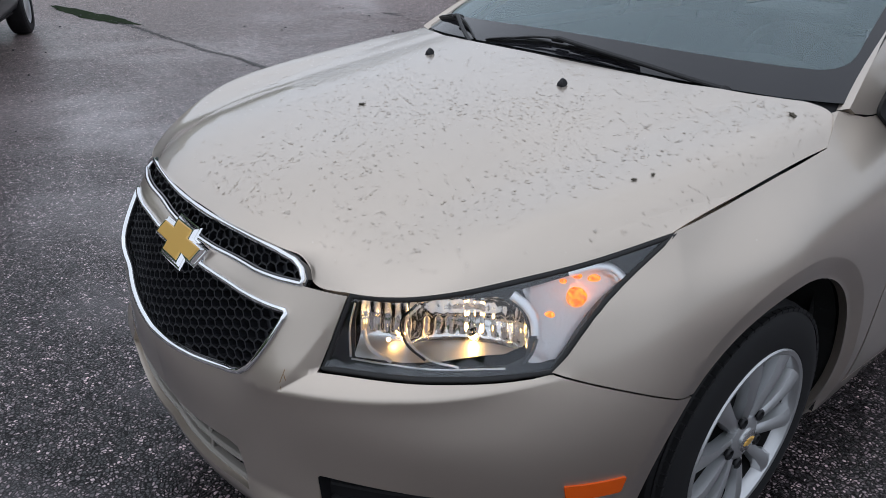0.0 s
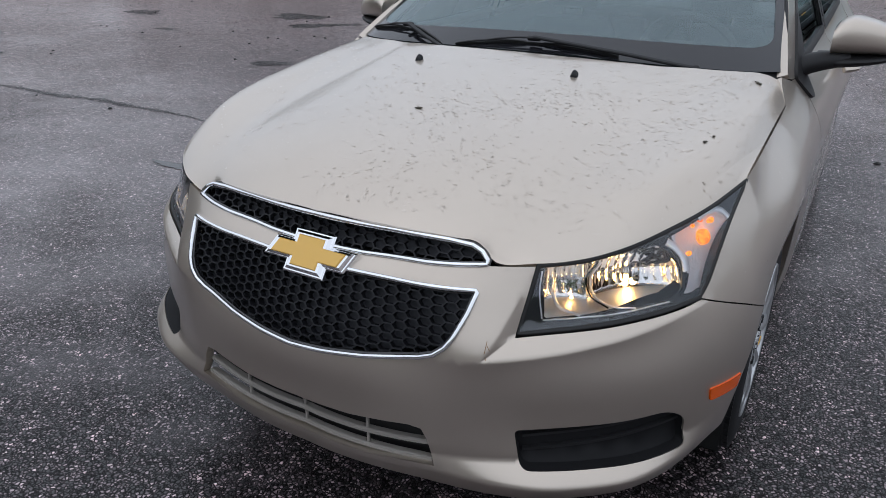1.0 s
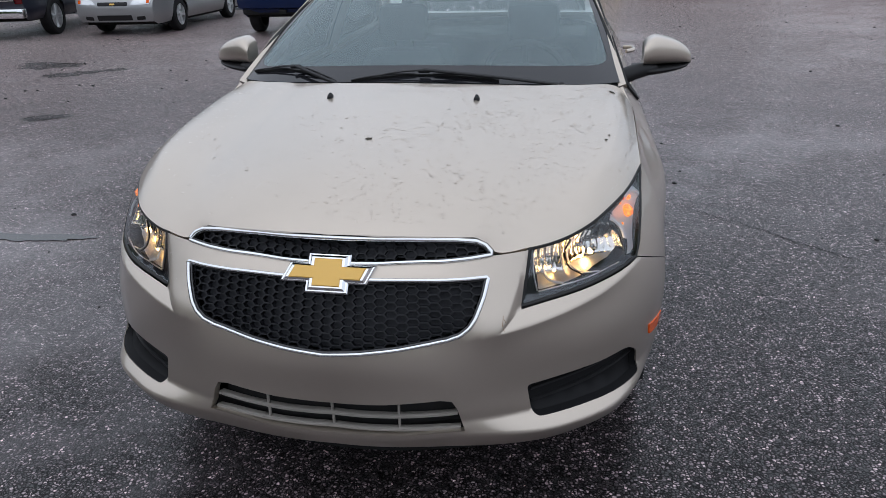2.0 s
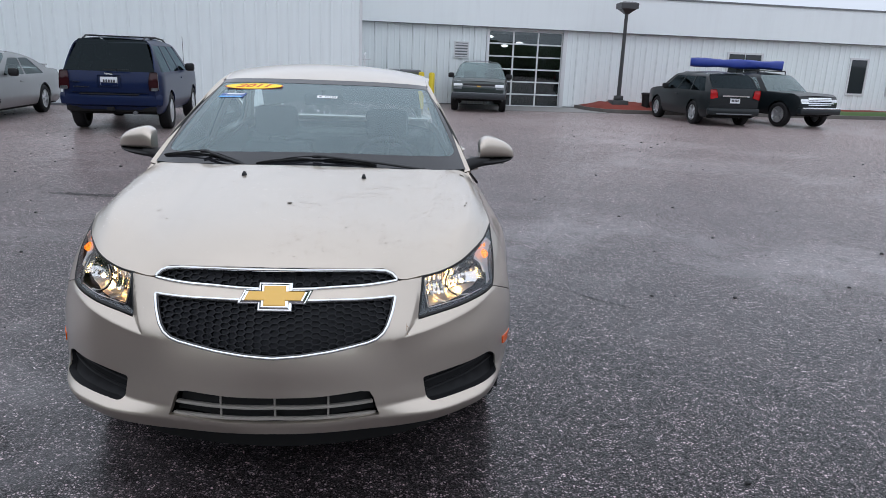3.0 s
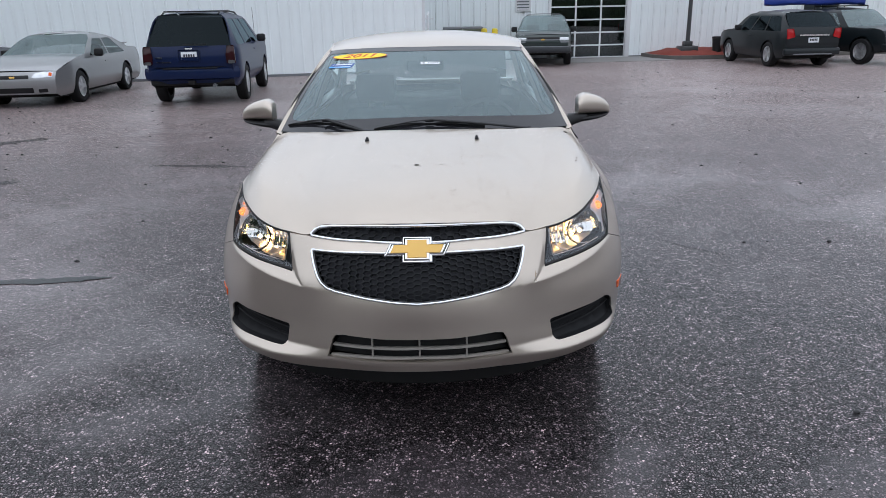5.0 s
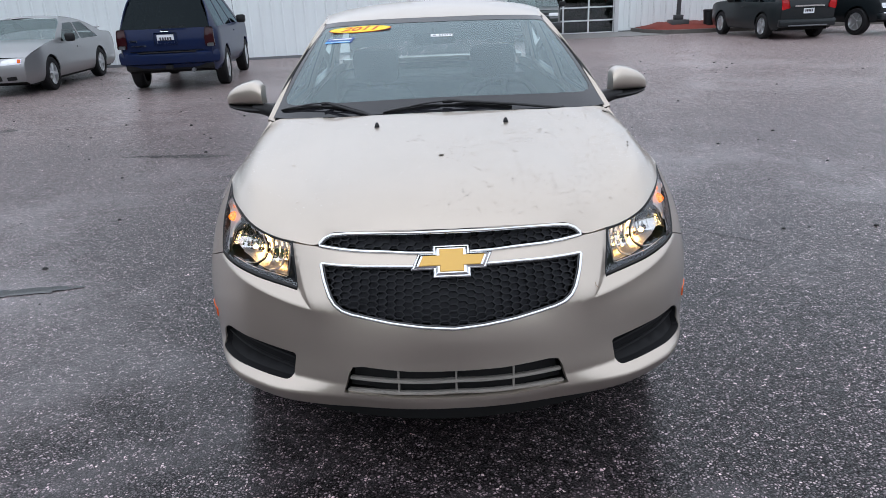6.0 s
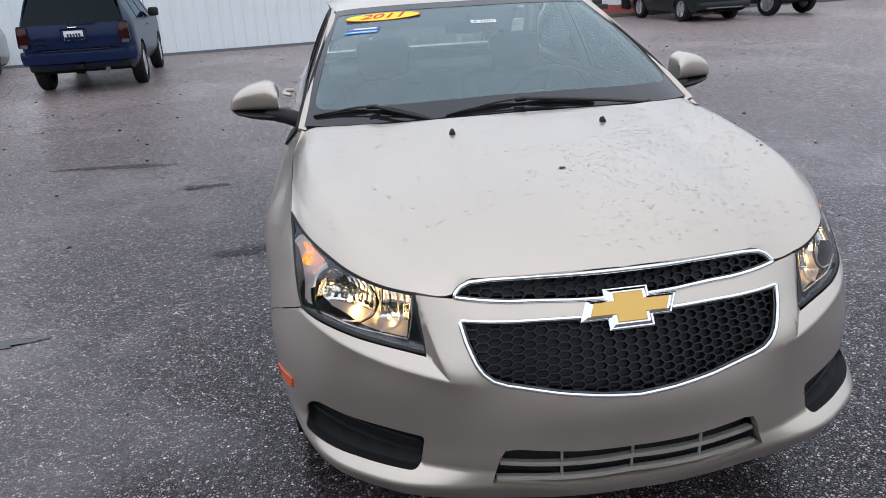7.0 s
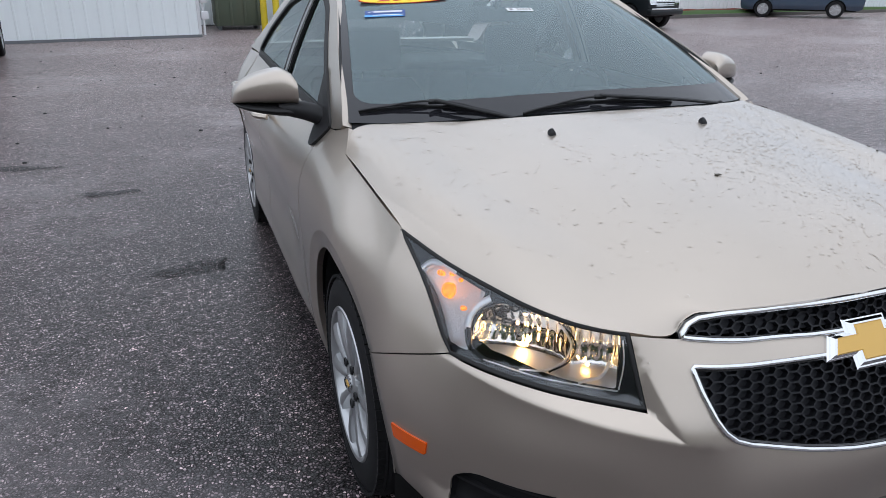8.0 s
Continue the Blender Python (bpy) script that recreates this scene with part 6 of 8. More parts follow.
# wipers, parked
def wiper(pivot, tip, end, bowed):
    """Arm from its pivot to the blade's middle, and a bowed blade from tip to end under two tiers of sprung yokes; places on the windscreen."""
    top = empty("wiper", tuple(windscreen(np.array([pivot[0]]), np.array([pivot[1]]))[0]))
    base = np.array(top.location)
    top.parent = sedan

    def run(p, q, n, lift):
        t = np.linspace(0, 1, n)
        a, b = p[0] + (q[0] - p[0]) * t, p[1] + (q[1] - p[1]) * t
        pts, nn = windscreen(a, b), normals_of(windscreen, a, b)
        nn[nn[:, 2] < 0] *= -1
        return pts + nn * np.asarray(lift)[:, None] - base, nn

    def blade_run(t0, t1, n, lift):
        t = np.linspace(t0, t1, n)
        a = tip[0] + (end[0] - tip[0]) * t
        b = tip[1] + (end[1] - tip[1]) * t + bowed * 4 * t * (1 - t)
        pts, nn = windscreen(a, b), normals_of(windscreen, a, b)
        nn[nn[:, 2] < 0] *= -1
        return pts + nn * np.asarray(lift)[:, None] - base, nn

    p, nn = blade_run(0, 1, 30, np.full(30, 0.001))
    bm = bmesh.new()
    ribbon(bm, p, nn, 0.005, 0.008)
    part("blade", bm, SEAL, top)
    for t0, t1, low_lift, high in ((0.0, 0.44, 0.008, 0.013), (0.56, 1.0, 0.008, 0.013), (0.2, 0.8, 0.013, 0.024)):
        p, nn = blade_run(t0, t1, 14, low_lift + (high - low_lift) * np.sin(np.linspace(0, math.pi, 14)) ** 0.8)
        bm = bmesh.new()
        ribbon(bm, p, nn, 0.007, 0.004)
        part("yoke", bm, BLACK, top)
    p, nn = blade_run(0.46, 0.54, 2, np.array([0.022, 0.022]))
    middle = p.mean(0)
    bm = bmesh.new()
    box(bm, (-0.022, -0.007, -0.005), (0.022, 0.007, 0.008), 0.003, Matrix.Translation(middle) @ pose(0, 0, 0, 30, 0, 0))
    part("clip", bm, BLACK, top)
    clip = (tip[0] + (end[0] - tip[0]) * 0.5, (tip[1] + end[1]) / 2 + bowed)
    p, nn = run(pivot, clip, 20, np.concatenate([np.linspace(0.008, 0.018, 8), np.linspace(0.019, 0.026, 12)]))
    bm = bmesh.new()
    ribbon(bm, p, nn, 0.013, 0.007)
    part("wiper_arm", bm, BLACK, top)
    bm = bmesh.new()
    lathe(bm, [(0.0, 0.010), (0.010, 0.008), (0.014, 0.002), (0.015, -0.03)], "z", 16, pose(*p[0], -30, 0, 0))
    part("pivot_cap", bm, BLACK, top, smooth=True)


wiper((-0.26, -0.078), (-0.945, 0.052), (-0.410, -0.004), 0.048)
wiper((0.72, -0.014), (-0.330, 0.000), (0.420, 0.010), 0.036)

# cowl between bonnet and windscreen
cowl_a = np.linspace(-1, 1, 41)
front = bonnet(cowl_a * 0.93, np.full(41, 0.985)) - [0, 0, 0.012]
rear = windscreen(cowl_a, np.full(41, 0.03)) - [0, 0, 0.004]
loft("cowl", [front, (front + rear) / 2 - [0, 0, 0.012], rear], BLACK, sedan)

# washer nozzles
fine_b = np.linspace(0.3, 1, 400)
for x in (-0.263, 0.263):
    strip_pts = bonnet(np.full(400, math.copysign(0.252, x)), fine_b)
    z = float(np.interp(0.95, strip_pts[:, 1], strip_pts[:, 2])) + 0.001
    bm = bmesh.new()
    sec = [(0.0, -0.004), (0.016, -0.002), (0.024, 0.006), (0.021, 0.014), (0.011, 0.019), (0.002, 0.008)]
    vs = [[bm.verts.new((x + sx * (0.011 if i in (0, 1) else 0.009 if i in (2, 5) else 0.004), 0.935 + y, z + h - 0.002)) for i, (y, h) in enumerate(sec)] for sx in (-1, 1)]
    bm.faces.new(vs[0])
    bm.faces.new(list(reversed(vs[1])))
    for i in range(6):
        bm.faces.new((vs[0][i], vs[0][(i + 1) % 6], vs[1][(i + 1) % 6], vs[1][i]))
    bmesh.ops.bevel(bm, geom=bm.edges[:], offset=0.002, segments=1, affect="EDGES")
    part("washer_nozzle", bm, BLACK, sedan)

# stickers inside the windscreen
YELLOW = material("yellow_sticker", (0.95, 0.72, 0.01), 0.45)
RED_INK = material("red_ink", (0.62, 0.03, 0.02), 0.5)
BLUE_STICKER = material("blue_sticker", (0.03, 0.085, 0.32), 0.45)
PALE_BLUE = material("pale_blue_ink", (0.10, 0.42, 0.80), 0.45)
WHITE_STICKER = material("white_sticker", (0.82, 0.83, 0.84), 0.5)
INK = material("dark_ink", (0.05, 0.05, 0.06), 0.5)


def glass_frame(a, b, lift):
    p = Vector(windscreen(np.array([a]), np.array([b]))[0])
    n = Vector(normals_of(windscreen, np.array([a]), np.array([b]))[0])
    if n.z < 0:
        n = -n
    x = Vector(windscreen(np.array([a + 0.02]), np.array([b]))[0] - windscreen(np.array([a - 0.02]), np.array([b]))[0]).normalized()
    y = n.cross(x)
    return Matrix(((x.x, y.x, n.x, p.x + n.x * lift), (x.y, y.y, n.y, p.y + n.y * lift), (x.z, y.z, n.z, p.z + n.z * lift), (0, 0, 0, 1)))


def flat_patch(name, outline, depth, mat, parent, m, label=""):
    bm = bmesh.new()
    lo = [bm.verts.new(m @ Vector((x, y, -depth))) for x, y in outline]
    hi = [bm.verts.new(m @ Vector((x, y, 0))) for x, y in outline]
    bm.faces.new(hi)
    bm.faces.new(list(reversed(lo)))
    for i in range(len(lo)):
        j = (i + 1) % len(lo)
        bm.faces.new((lo[i], lo[j], hi[j], hi[i]))
    return part(name, bm, mat, parent, label)


def ellipse(rx, ry, n=48):
    return [(rx * math.cos(2 * math.pi * i / n), ry * math.sin(2 * math.pi * i / n)) for i in range(n)]


def lettering(name, text, size, mat, parent, m, shear=0.0, extrude=0.0005, stretch=1.0):
    curve = bpy.data.curves.new(name, "FONT")
    curve.body, curve.size, curve.shear, curve.extrude = text, size, shear, extrude
    curve.align_x, curve.align_y, curve.offset = "CENTER", "CENTER", size * 0.012
    curve.resolution_u = 3
    ob = bpy.data.objects.new(name, curve)
    mesh = bpy.data.meshes.new_from_object(ob)
    bpy.data.objects.remove(ob)
    mesh.transform(m @ Matrix.Diagonal((stretch, 1, 1, 1)))
    return finish(name, mesh, mat, parent)


m = glass_frame(-0.63, 0.868, 0.002)
oval = flat_patch("year_sticker", ellipse(0.172, 0.043), 0.001, RED_INK, None, m, "")
tagged(oval, "yellow oval sticker with the year in red on the windscreen", "sticker")
flat_patch("sticker_face", ellipse(0.166, 0.0395), 0.001, YELLOW, oval, m @ Matrix.Translation((0, 0, 0.0012)), "yellow face")
lettering("year", "2011", 0.070, RED_INK, oval, m @ Matrix.Translation((0, 0.001, 0.0018)), 0.25, 0.0005, 1.45)
m = glass_frame(-0.765, 0.730, 0.002)
blue = tagged(flat_patch("blue_sticker", [(-0.075, -0.028), (0.075, -0.028), (0.075, 0.028), (-0.075, 0.028)], 0.001, BLUE_STICKER, None, m), "blue rectangular sticker with pale writing on the windscreen", "sticker")
up = m @ Matrix.Translation((0, 0, 0.001))
flat_patch("pale_band", [(-0.075, -0.027), (0.07, -0.027), (0.055, -0.008), (-0.075, -0.012)], 0.0005, PALE_BLUE, blue, up)
for x0, x1, y0, y1 in ((-0.045, 0.062, 0.006, 0.019), (-0.045, 0.066, -0.019, -0.014)):
    flat_patch("writing_bar", [(x0, y0), (x1, y0), (x1 + 0.003, y1), (x0 + 0.003, y1)], 0.0005, WHITE_STICKER, blue, up @ Matrix.Translation((0, 0, 0.0008)))
flat_patch("tick", [(-0.066, 0.012), (-0.060, 0.005), (-0.045, 0.020), (-0.060, 0.0105)], 0.0005, WHITE_STICKER, blue, up @ Matrix.Translation((0, 0, 0.0008)))
m = glass_frame(0.05, 0.735, 0.002)
tag = tagged(flat_patch("stock_label", [(-0.056, -0.015), (0.054, -0.017), (0.056, 0.013), (-0.054, 0.016)], 0.001, WHITE_STICKER, None, m), "small white paper label with dark print on the windscreen", "sticker")
for i, x in enumerate((-0.044, -0.012, 0.001, 0.014, 0.027, 0.040)):
    w = 0.02 if i == 0 else 0.0095
    flat_patch("print_bar", [(x, -0.008), (x + w * 0.7, -0.008), (x + w * 0.7, 0.007), (x, 0.007)], 0.0005, GUTTER, tag, m @ Matrix.Translation((0, 0, 0.001)))

# cabin
DASH = material("dash_top", (0.03, 0.031, 0.033), 0.85)
dash_rows = []
for y, z, w in ((1.30, 0.99, 0.66), (1.45, 1.03, 0.70), (1.62, 1.04, 0.71), (1.78, 1.02, 0.70), (1.84, 0.95, 0.69), (1.86, 0.70, 0.69)):
    dash_rows.append([(x, y + 0.05 * (x / 0.7) ** 2, z - 0.03 * (x / 0.7) ** 4 + (0.03 * math.exp(-(((x - 0.36) / 0.17) ** 2)) if 1.5 < y < 1.8 else 0)) for x in np.linspace(-w, w, 25)])
loft("dashboard", dash_rows, DASH, sedan, thick=0.01)
bm = bmesh.new()
steer = Matrix.Translation((0.36, 1.95, 0.96)) @ pose(0, 0, 0, 25, 0, 0)
tube(bm, [steer @ Vector((0.185 * math.cos(a), 0, 0.185 * math.sin(a))) for a in np.linspace(0, 2 * math.pi, 32, endpoint=False)], 0.015, 8, closed=True)
for a in (90, 210, 330):
    tube(bm, [steer @ Vector((0, 0.02, 0)), steer @ Vector((0.18 * math.cos(radians(a + 120)), 0, 0.18 * math.sin(radians(a + 120))))], 0.016, 6)
part("steering_wheel", bm, CABIN, sedan, smooth=True)


def seat(x, y, wide, parent):
    top = empty("seat", (x, y, 0.45))
    top.parent = parent
    bm = bmesh.new()
    box(bm, (-wide, -0.28, -0.10), (wide, 0.26, 0.06), 0.05)
    part("cushion", bm, SEAT, top, smooth=True)
    rows = []
    for z, w, yy in ((0.0, wide, 0.20), (0.15, wide * 1.02, 0.24), (0.35, wide * 0.98, 0.30), (0.50, wide * 0.86, 0.345), (0.56, wide * 0.7, 0.37)):
        rows.append([(wide * 0 + w * math.copysign(abs(math.cos(a)) ** 0.6, math.cos(a)), yy + 0.07 * math.copysign(abs(math.sin(a)) ** 0.6, math.sin(a)), z) for a in np.linspace(0, 2 * math.pi, 28, endpoint=False)])
    rows.append([(0, 0.37, 0.57)] * 28)
    loft("backrest", rows, SEAT, top, closed=True)
    for hx in ((0.0,) if wide < 0.4 else (-0.36, 0.36)):
        bm = bmesh.new()
        box(bm, (hx - 0.14, 0.33, 0.60), (hx + 0.14, 0.43, 0.80), 0.045)
        part("headrest", bm, SEAT, top, smooth=True)
        bm = bmesh.new()
        for px in (-0.05, 0.05):
            tube(bm, [(hx + px, 0.37, 0.50), (hx + px, 0.38, 0.66)], 0.006, 6)
        part("headrest_posts", bm, CHROME, top)
    return top


seat(-0.36, 2.18, 0.27, sedan)
seat(0.36, 2.18, 0.27, sedan)
rear_bench = seat(0.0, 3.10, 0.64, sedan)
rear_bench.location.z = 0.12
bm = bmesh.new()
box(bm, (-0.11, 1.93, 1.300), (0.11, 1.96, 1.362), 0.012)
inner_mirror = part("interior_mirror", bm, BLACK, sedan, smooth=True)
bm = bmesh.new()
tube(bm, [(0, 1.925, 1.388), (0, 1.945, 1.345)], 0.012, 8)
part("mirror_stalk", bm, BLACK, inner_mirror)
boxed("cabin_floor", (-0.75, 1.2, 0.25), (0.75, 3.6, 0.30), CABIN, sedan)
boxed("parcel_shelf", (-0.66, 3.3, 0.96), (0.66, 3.85, 1.0), CABIN, sedan)
lin_a = np.linspace(-0.97, 0.97, 17)
loft("headlining", [roof(lin_a, np.full(17, b)) - [0, 0, 0.035] for b in np.linspace(0.02, 0.98, 12)], material("pale_headlining", (0.30, 0.30, 0.295), 0.9), sedan)
for side in (1, -1):
    bm = bmesh.new()
    ys = [(1.5, 0.30), (3.55, 0.30), (3.55, 1.03), (1.5, 0.985)]
    vs = [bm.verts.new((side * 0.735, y, z)) for y, z in ys]
    bm.faces.new(vs)
    part("door_trim", bm, CABIN, sedan)


# rain beads on the bonnet and the front
BEAD = material("rain_bead", (1.0, 1.0, 1.0), 0.0)
bsdf(BEAD).inputs["Transmission Weight"].default_value = 1.0
bsdf(BEAD).inputs["IOR"].default_value = 1.30
bead_rng = random.Random(11)
bead_verts, bead_faces = [], []


def bead(p, n, r, stretch, turn):
    x = n.cross(Vector((0.3, 1, 0.2))).normalized()
    y = n.cross(x)
    c, s = math.cos(turn), math.sin(turn)
    u, v = x * c + y * s, y * c - x * s
    base = len(bead_verts)
    for rad, h in ((1.0, 0.0), (0.84, 0.12), (0.5, 0.21)):
        for k in range(7):
            a = 2 * math.pi * k / 7
            bead_verts.append(tuple(p + u * (r * stretch * rad * math.cos(a)) + v * (r * rad * math.sin(a)) + n * (r * h)))
    bead_verts.append(tuple(p + n * (r * 0.235)))
    for ring in range(2):
        for k in range(7):
            a, b = base + ring * 7 + k, base + ring * 7 + (k + 1) % 7
            bead_faces.append((a, b, b + 7, a + 7))
    for k in range(7):
        bead_faces.append((base + 14 + k, base + 14 + (k + 1) % 7, base + 21))


def scatter_beads(surf, count, sample, weight, lo=0.0014, hi=0.0043):
    uv = np.array([sample() for _ in range(count)])
    keep = np.array([bead_rng.random() < weight(u, v) for u, v in uv])
    uv = uv[keep]
    p, n = surf(uv[:, 0], uv[:, 1]), normals_of(surf, uv[:, 0], uv[:, 1])
    for q, m in zip(p, n):
        m = Vector(m)
        out = Vector((q[0], q[1] - 1.6, q[2] - 0.2))
        if m.dot(out) < 0:
            m = -m
        bead(Vector(q), m, lo + (hi - lo) * bead_rng.random() ** 2.2, 1 + 0.9 * bead_rng.random() ** 2, bead_rng.uniform(-0.3, 0.3))


def bonnet_weight(a, b):
    swarm = 0.5 + 0.5 * noise.noise(Vector((a * 4.5, b * 4.5, 3.1)))
    right = 0.16 + 0.84 * math.exp(-(((a - 0.30) / 0.38) ** 2))
    return min(1.0, (0.12 + 1.1 * swarm**2) * right)


scatter_beads(bonnet, 21000, lambda: (bead_rng.uniform(-0.97, 0.97), bead_rng.uniform(0.03, 0.97)), bonnet_weight)
scatter_beads(belt, 900, lambda: (bead_rng.choice((-1, 1)) * bead_rng.uniform(deg(24), U90 + 0.3), bead_rng.uniform(0.62, 0.95)), lambda u, v: 0.35 if abs(u) < arch_u + 0.3 and v < np.interp(abs(u), SEAM_U, SEAM_Z) - 0.01 and not inside(LAMP, np.array([[abs(u), v]]))[0] else 0.0, 0.0010, 0.0030)
scatter_beads(windscreen, 500, lambda: (bead_rng.uniform(-0.98, 0.98), bead_rng.uniform(0.12, 0.99)), lambda u, v: 0.6, 0.0008, 0.0022)
bead_mesh = bpy.data.meshes.new("rain_beads")
bead_mesh.from_pydata(bead_verts, [], bead_faces)
bead_mesh.polygons.foreach_set("use_smooth", [True] * len(bead_mesh.polygons))
beads = finish("rain_beads", bead_mesh, BEAD)
beads.visible_shadow = False
tagged(beads, "clear beads of rain standing on the paint and glass", "rain beads", kind="stuff")

# specks of leaf and grit on the bonnet
SPECK = material("dead_leaf", (0.05, 0.04, 0.025), 0.8)
for i, (a, b, size, turn) in enumerate(((-0.012, 0.44, 0.011, 20), (0.80, 0.88, 0.013, 70), (0.755, 0.35, 0.006, 10), (0.775, 0.38, 0.005, 50))):
    p, n = bonnet(np.array([a]), np.array([b]))[0], normals_of(bonnet, np.array([a]), np.array([b]))[0]
    n = Vector(n) if n[2] > 0 else -Vector(n)
    m = Matrix.Translation(Vector(p) + n * 0.001) @ n.to_track_quat("Z", "Y").to_matrix().to_4x4() @ pose(0, 0, 0, 0, 0, turn)
    bm = bmesh.new()
    outline = [(-1.0, 0.0), (-0.4, 0.22), (-0.1, 0.75), (0.12, 0.25), (0.9, 0.3), (0.5, -0.05), (0.85, -0.45), (0.1, -0.3), (-0.35, -0.6), (-0.45, -0.2)]
    plate(bm, [(x * size, y * size) for x, y in outline], 0.0, 0.0018, 0.0004, m)
    tagged(part("leaf_scrap", bm, SPECK), "scrap of dead leaf stuck to the wet bonnet", "leaf", "leaf scraps on the bonnet")
# scuff beside the ledge
SCUFF = material("brown_scuff", (0.24, 0.13, 0.05), 0.7)
for k, (u0, z0, u1, z1) in enumerate(((25.1, 0.668, 25.4, 0.692), (25.4, 0.684, 25.7, 0.674), (25.2, 0.662, 25.3, 0.655))):
    p, n = on(belt, np.array([(deg(u0 + (u1 - u0) * t), z0 + (z1 - z0) * t) for t in np.linspace(0, 1, 5)]))
    bm = bmesh.new()
    ribbon(bm, p, n, 0.0014, 0.0005)
    part("scuff", bm, SCUFF, sedan, "brown scratch in the paint")

# ---- parked vehicles in the distance ----
TINT = glass("tinted_window", (0.035, 0.04, 0.048), 1.3, gloss=(0.58, 0.74, 0.82))
PALE_GLASS = glass("pale_window", (0.42, 0.50, 0.50), 1.9)
# haze paints in the pale sky reflection on the far vehicles' panes
pane_haze(PALE_GLASS, (0.34, 0.44, 0.44), 0.2)
RED_LENS = material("red_tail_lens", (0.10, 0.004, 0.006), 0.2, coat=0.1, spec=0.3)
TAIL_RED = material("bright_red_tail_lens", (0.42, 0.012, 0.014), 0.2, coat=0.2, spec=0.3)
DARK_RED = material("dark_red_tail_lens", (0.030, 0.004, 0.006), 0.2, coat=0.1, spec=0.3)
LAMP_CLEAR = material("clear_lamp", (0.72, 0.74, 0.76), 0.12, 0.5, coat=0.6)
PLATE_WHITE = material("number_plate", (0.75, 0.77, 0.80), 0.4)
ALLOY = material("bright_alloy", (0.62, 0.63, 0.64), 0.28, 0.8)
RIMS = {}


def rim_mesh(R):
    """Tyre and alloy meshes, shared between wheels of one size."""
    if R not in RIMS:
        r = R * 0.66
        bm = bmesh.new()
        w = 0.11
        lathe(bm, [(r, -w), (R * 0.9, -w), (R * 0.98, -w * 0.8), (R, -w * 0.5), (R, w * 0.5), (R * 0.98, w * 0.8), (R * 0.9, w), (r, w)], "x", 32)
        bmesh.ops.recalc_face_normals(bm, faces=bm.faces)
        tyre = bpy.data.meshes.new("tyre")
        bm.to_mesh(tyre)
        bm.free()
        tyre.materials.append(TYRE)
        bm = bmesh.new()
        lathe(bm, [(r, 0.095), (r * 0.95, 0.10), (r * 0.93, 0.03), (0.0, 0.03)], "x", 32)
        for i in range(5):
            a = radians(72 * i)
            ring = []
            for rad, half, h in ((0.02, 0.035, 0.09), (r * 0.5, 0.035, 0.09), (r * 0.97, 0.05, 0.085)):
                ring.append([bm.verts.new((h + dh, rad * math.cos(a) - half * k * math.sin(a), rad * math.sin(a) + half * k * math.cos(a))) for k, dh in ((-1, -0.04), (-0.7, 0), (0.7, 0), (1, -0.04))])
            for p, q in zip(ring, ring[1:]):
                for k in range(3):
                    bm.faces.new((p[k], p[k + 1], q[k + 1], q[k]))
        lathe(bm, [(0.06, 0.06), (0.055, 0.098), (0.0, 0.1)], "x", 16)
        bmesh.ops.recalc_face_normals(bm, faces=bm.faces)
        alloy = bpy.data.meshes.new("rim")
        bm.to_mesh(alloy)
        bm.free()
        alloy.materials.append(ALLOY)
        RIMS[R] = tyre, alloy
    return RIMS[R]


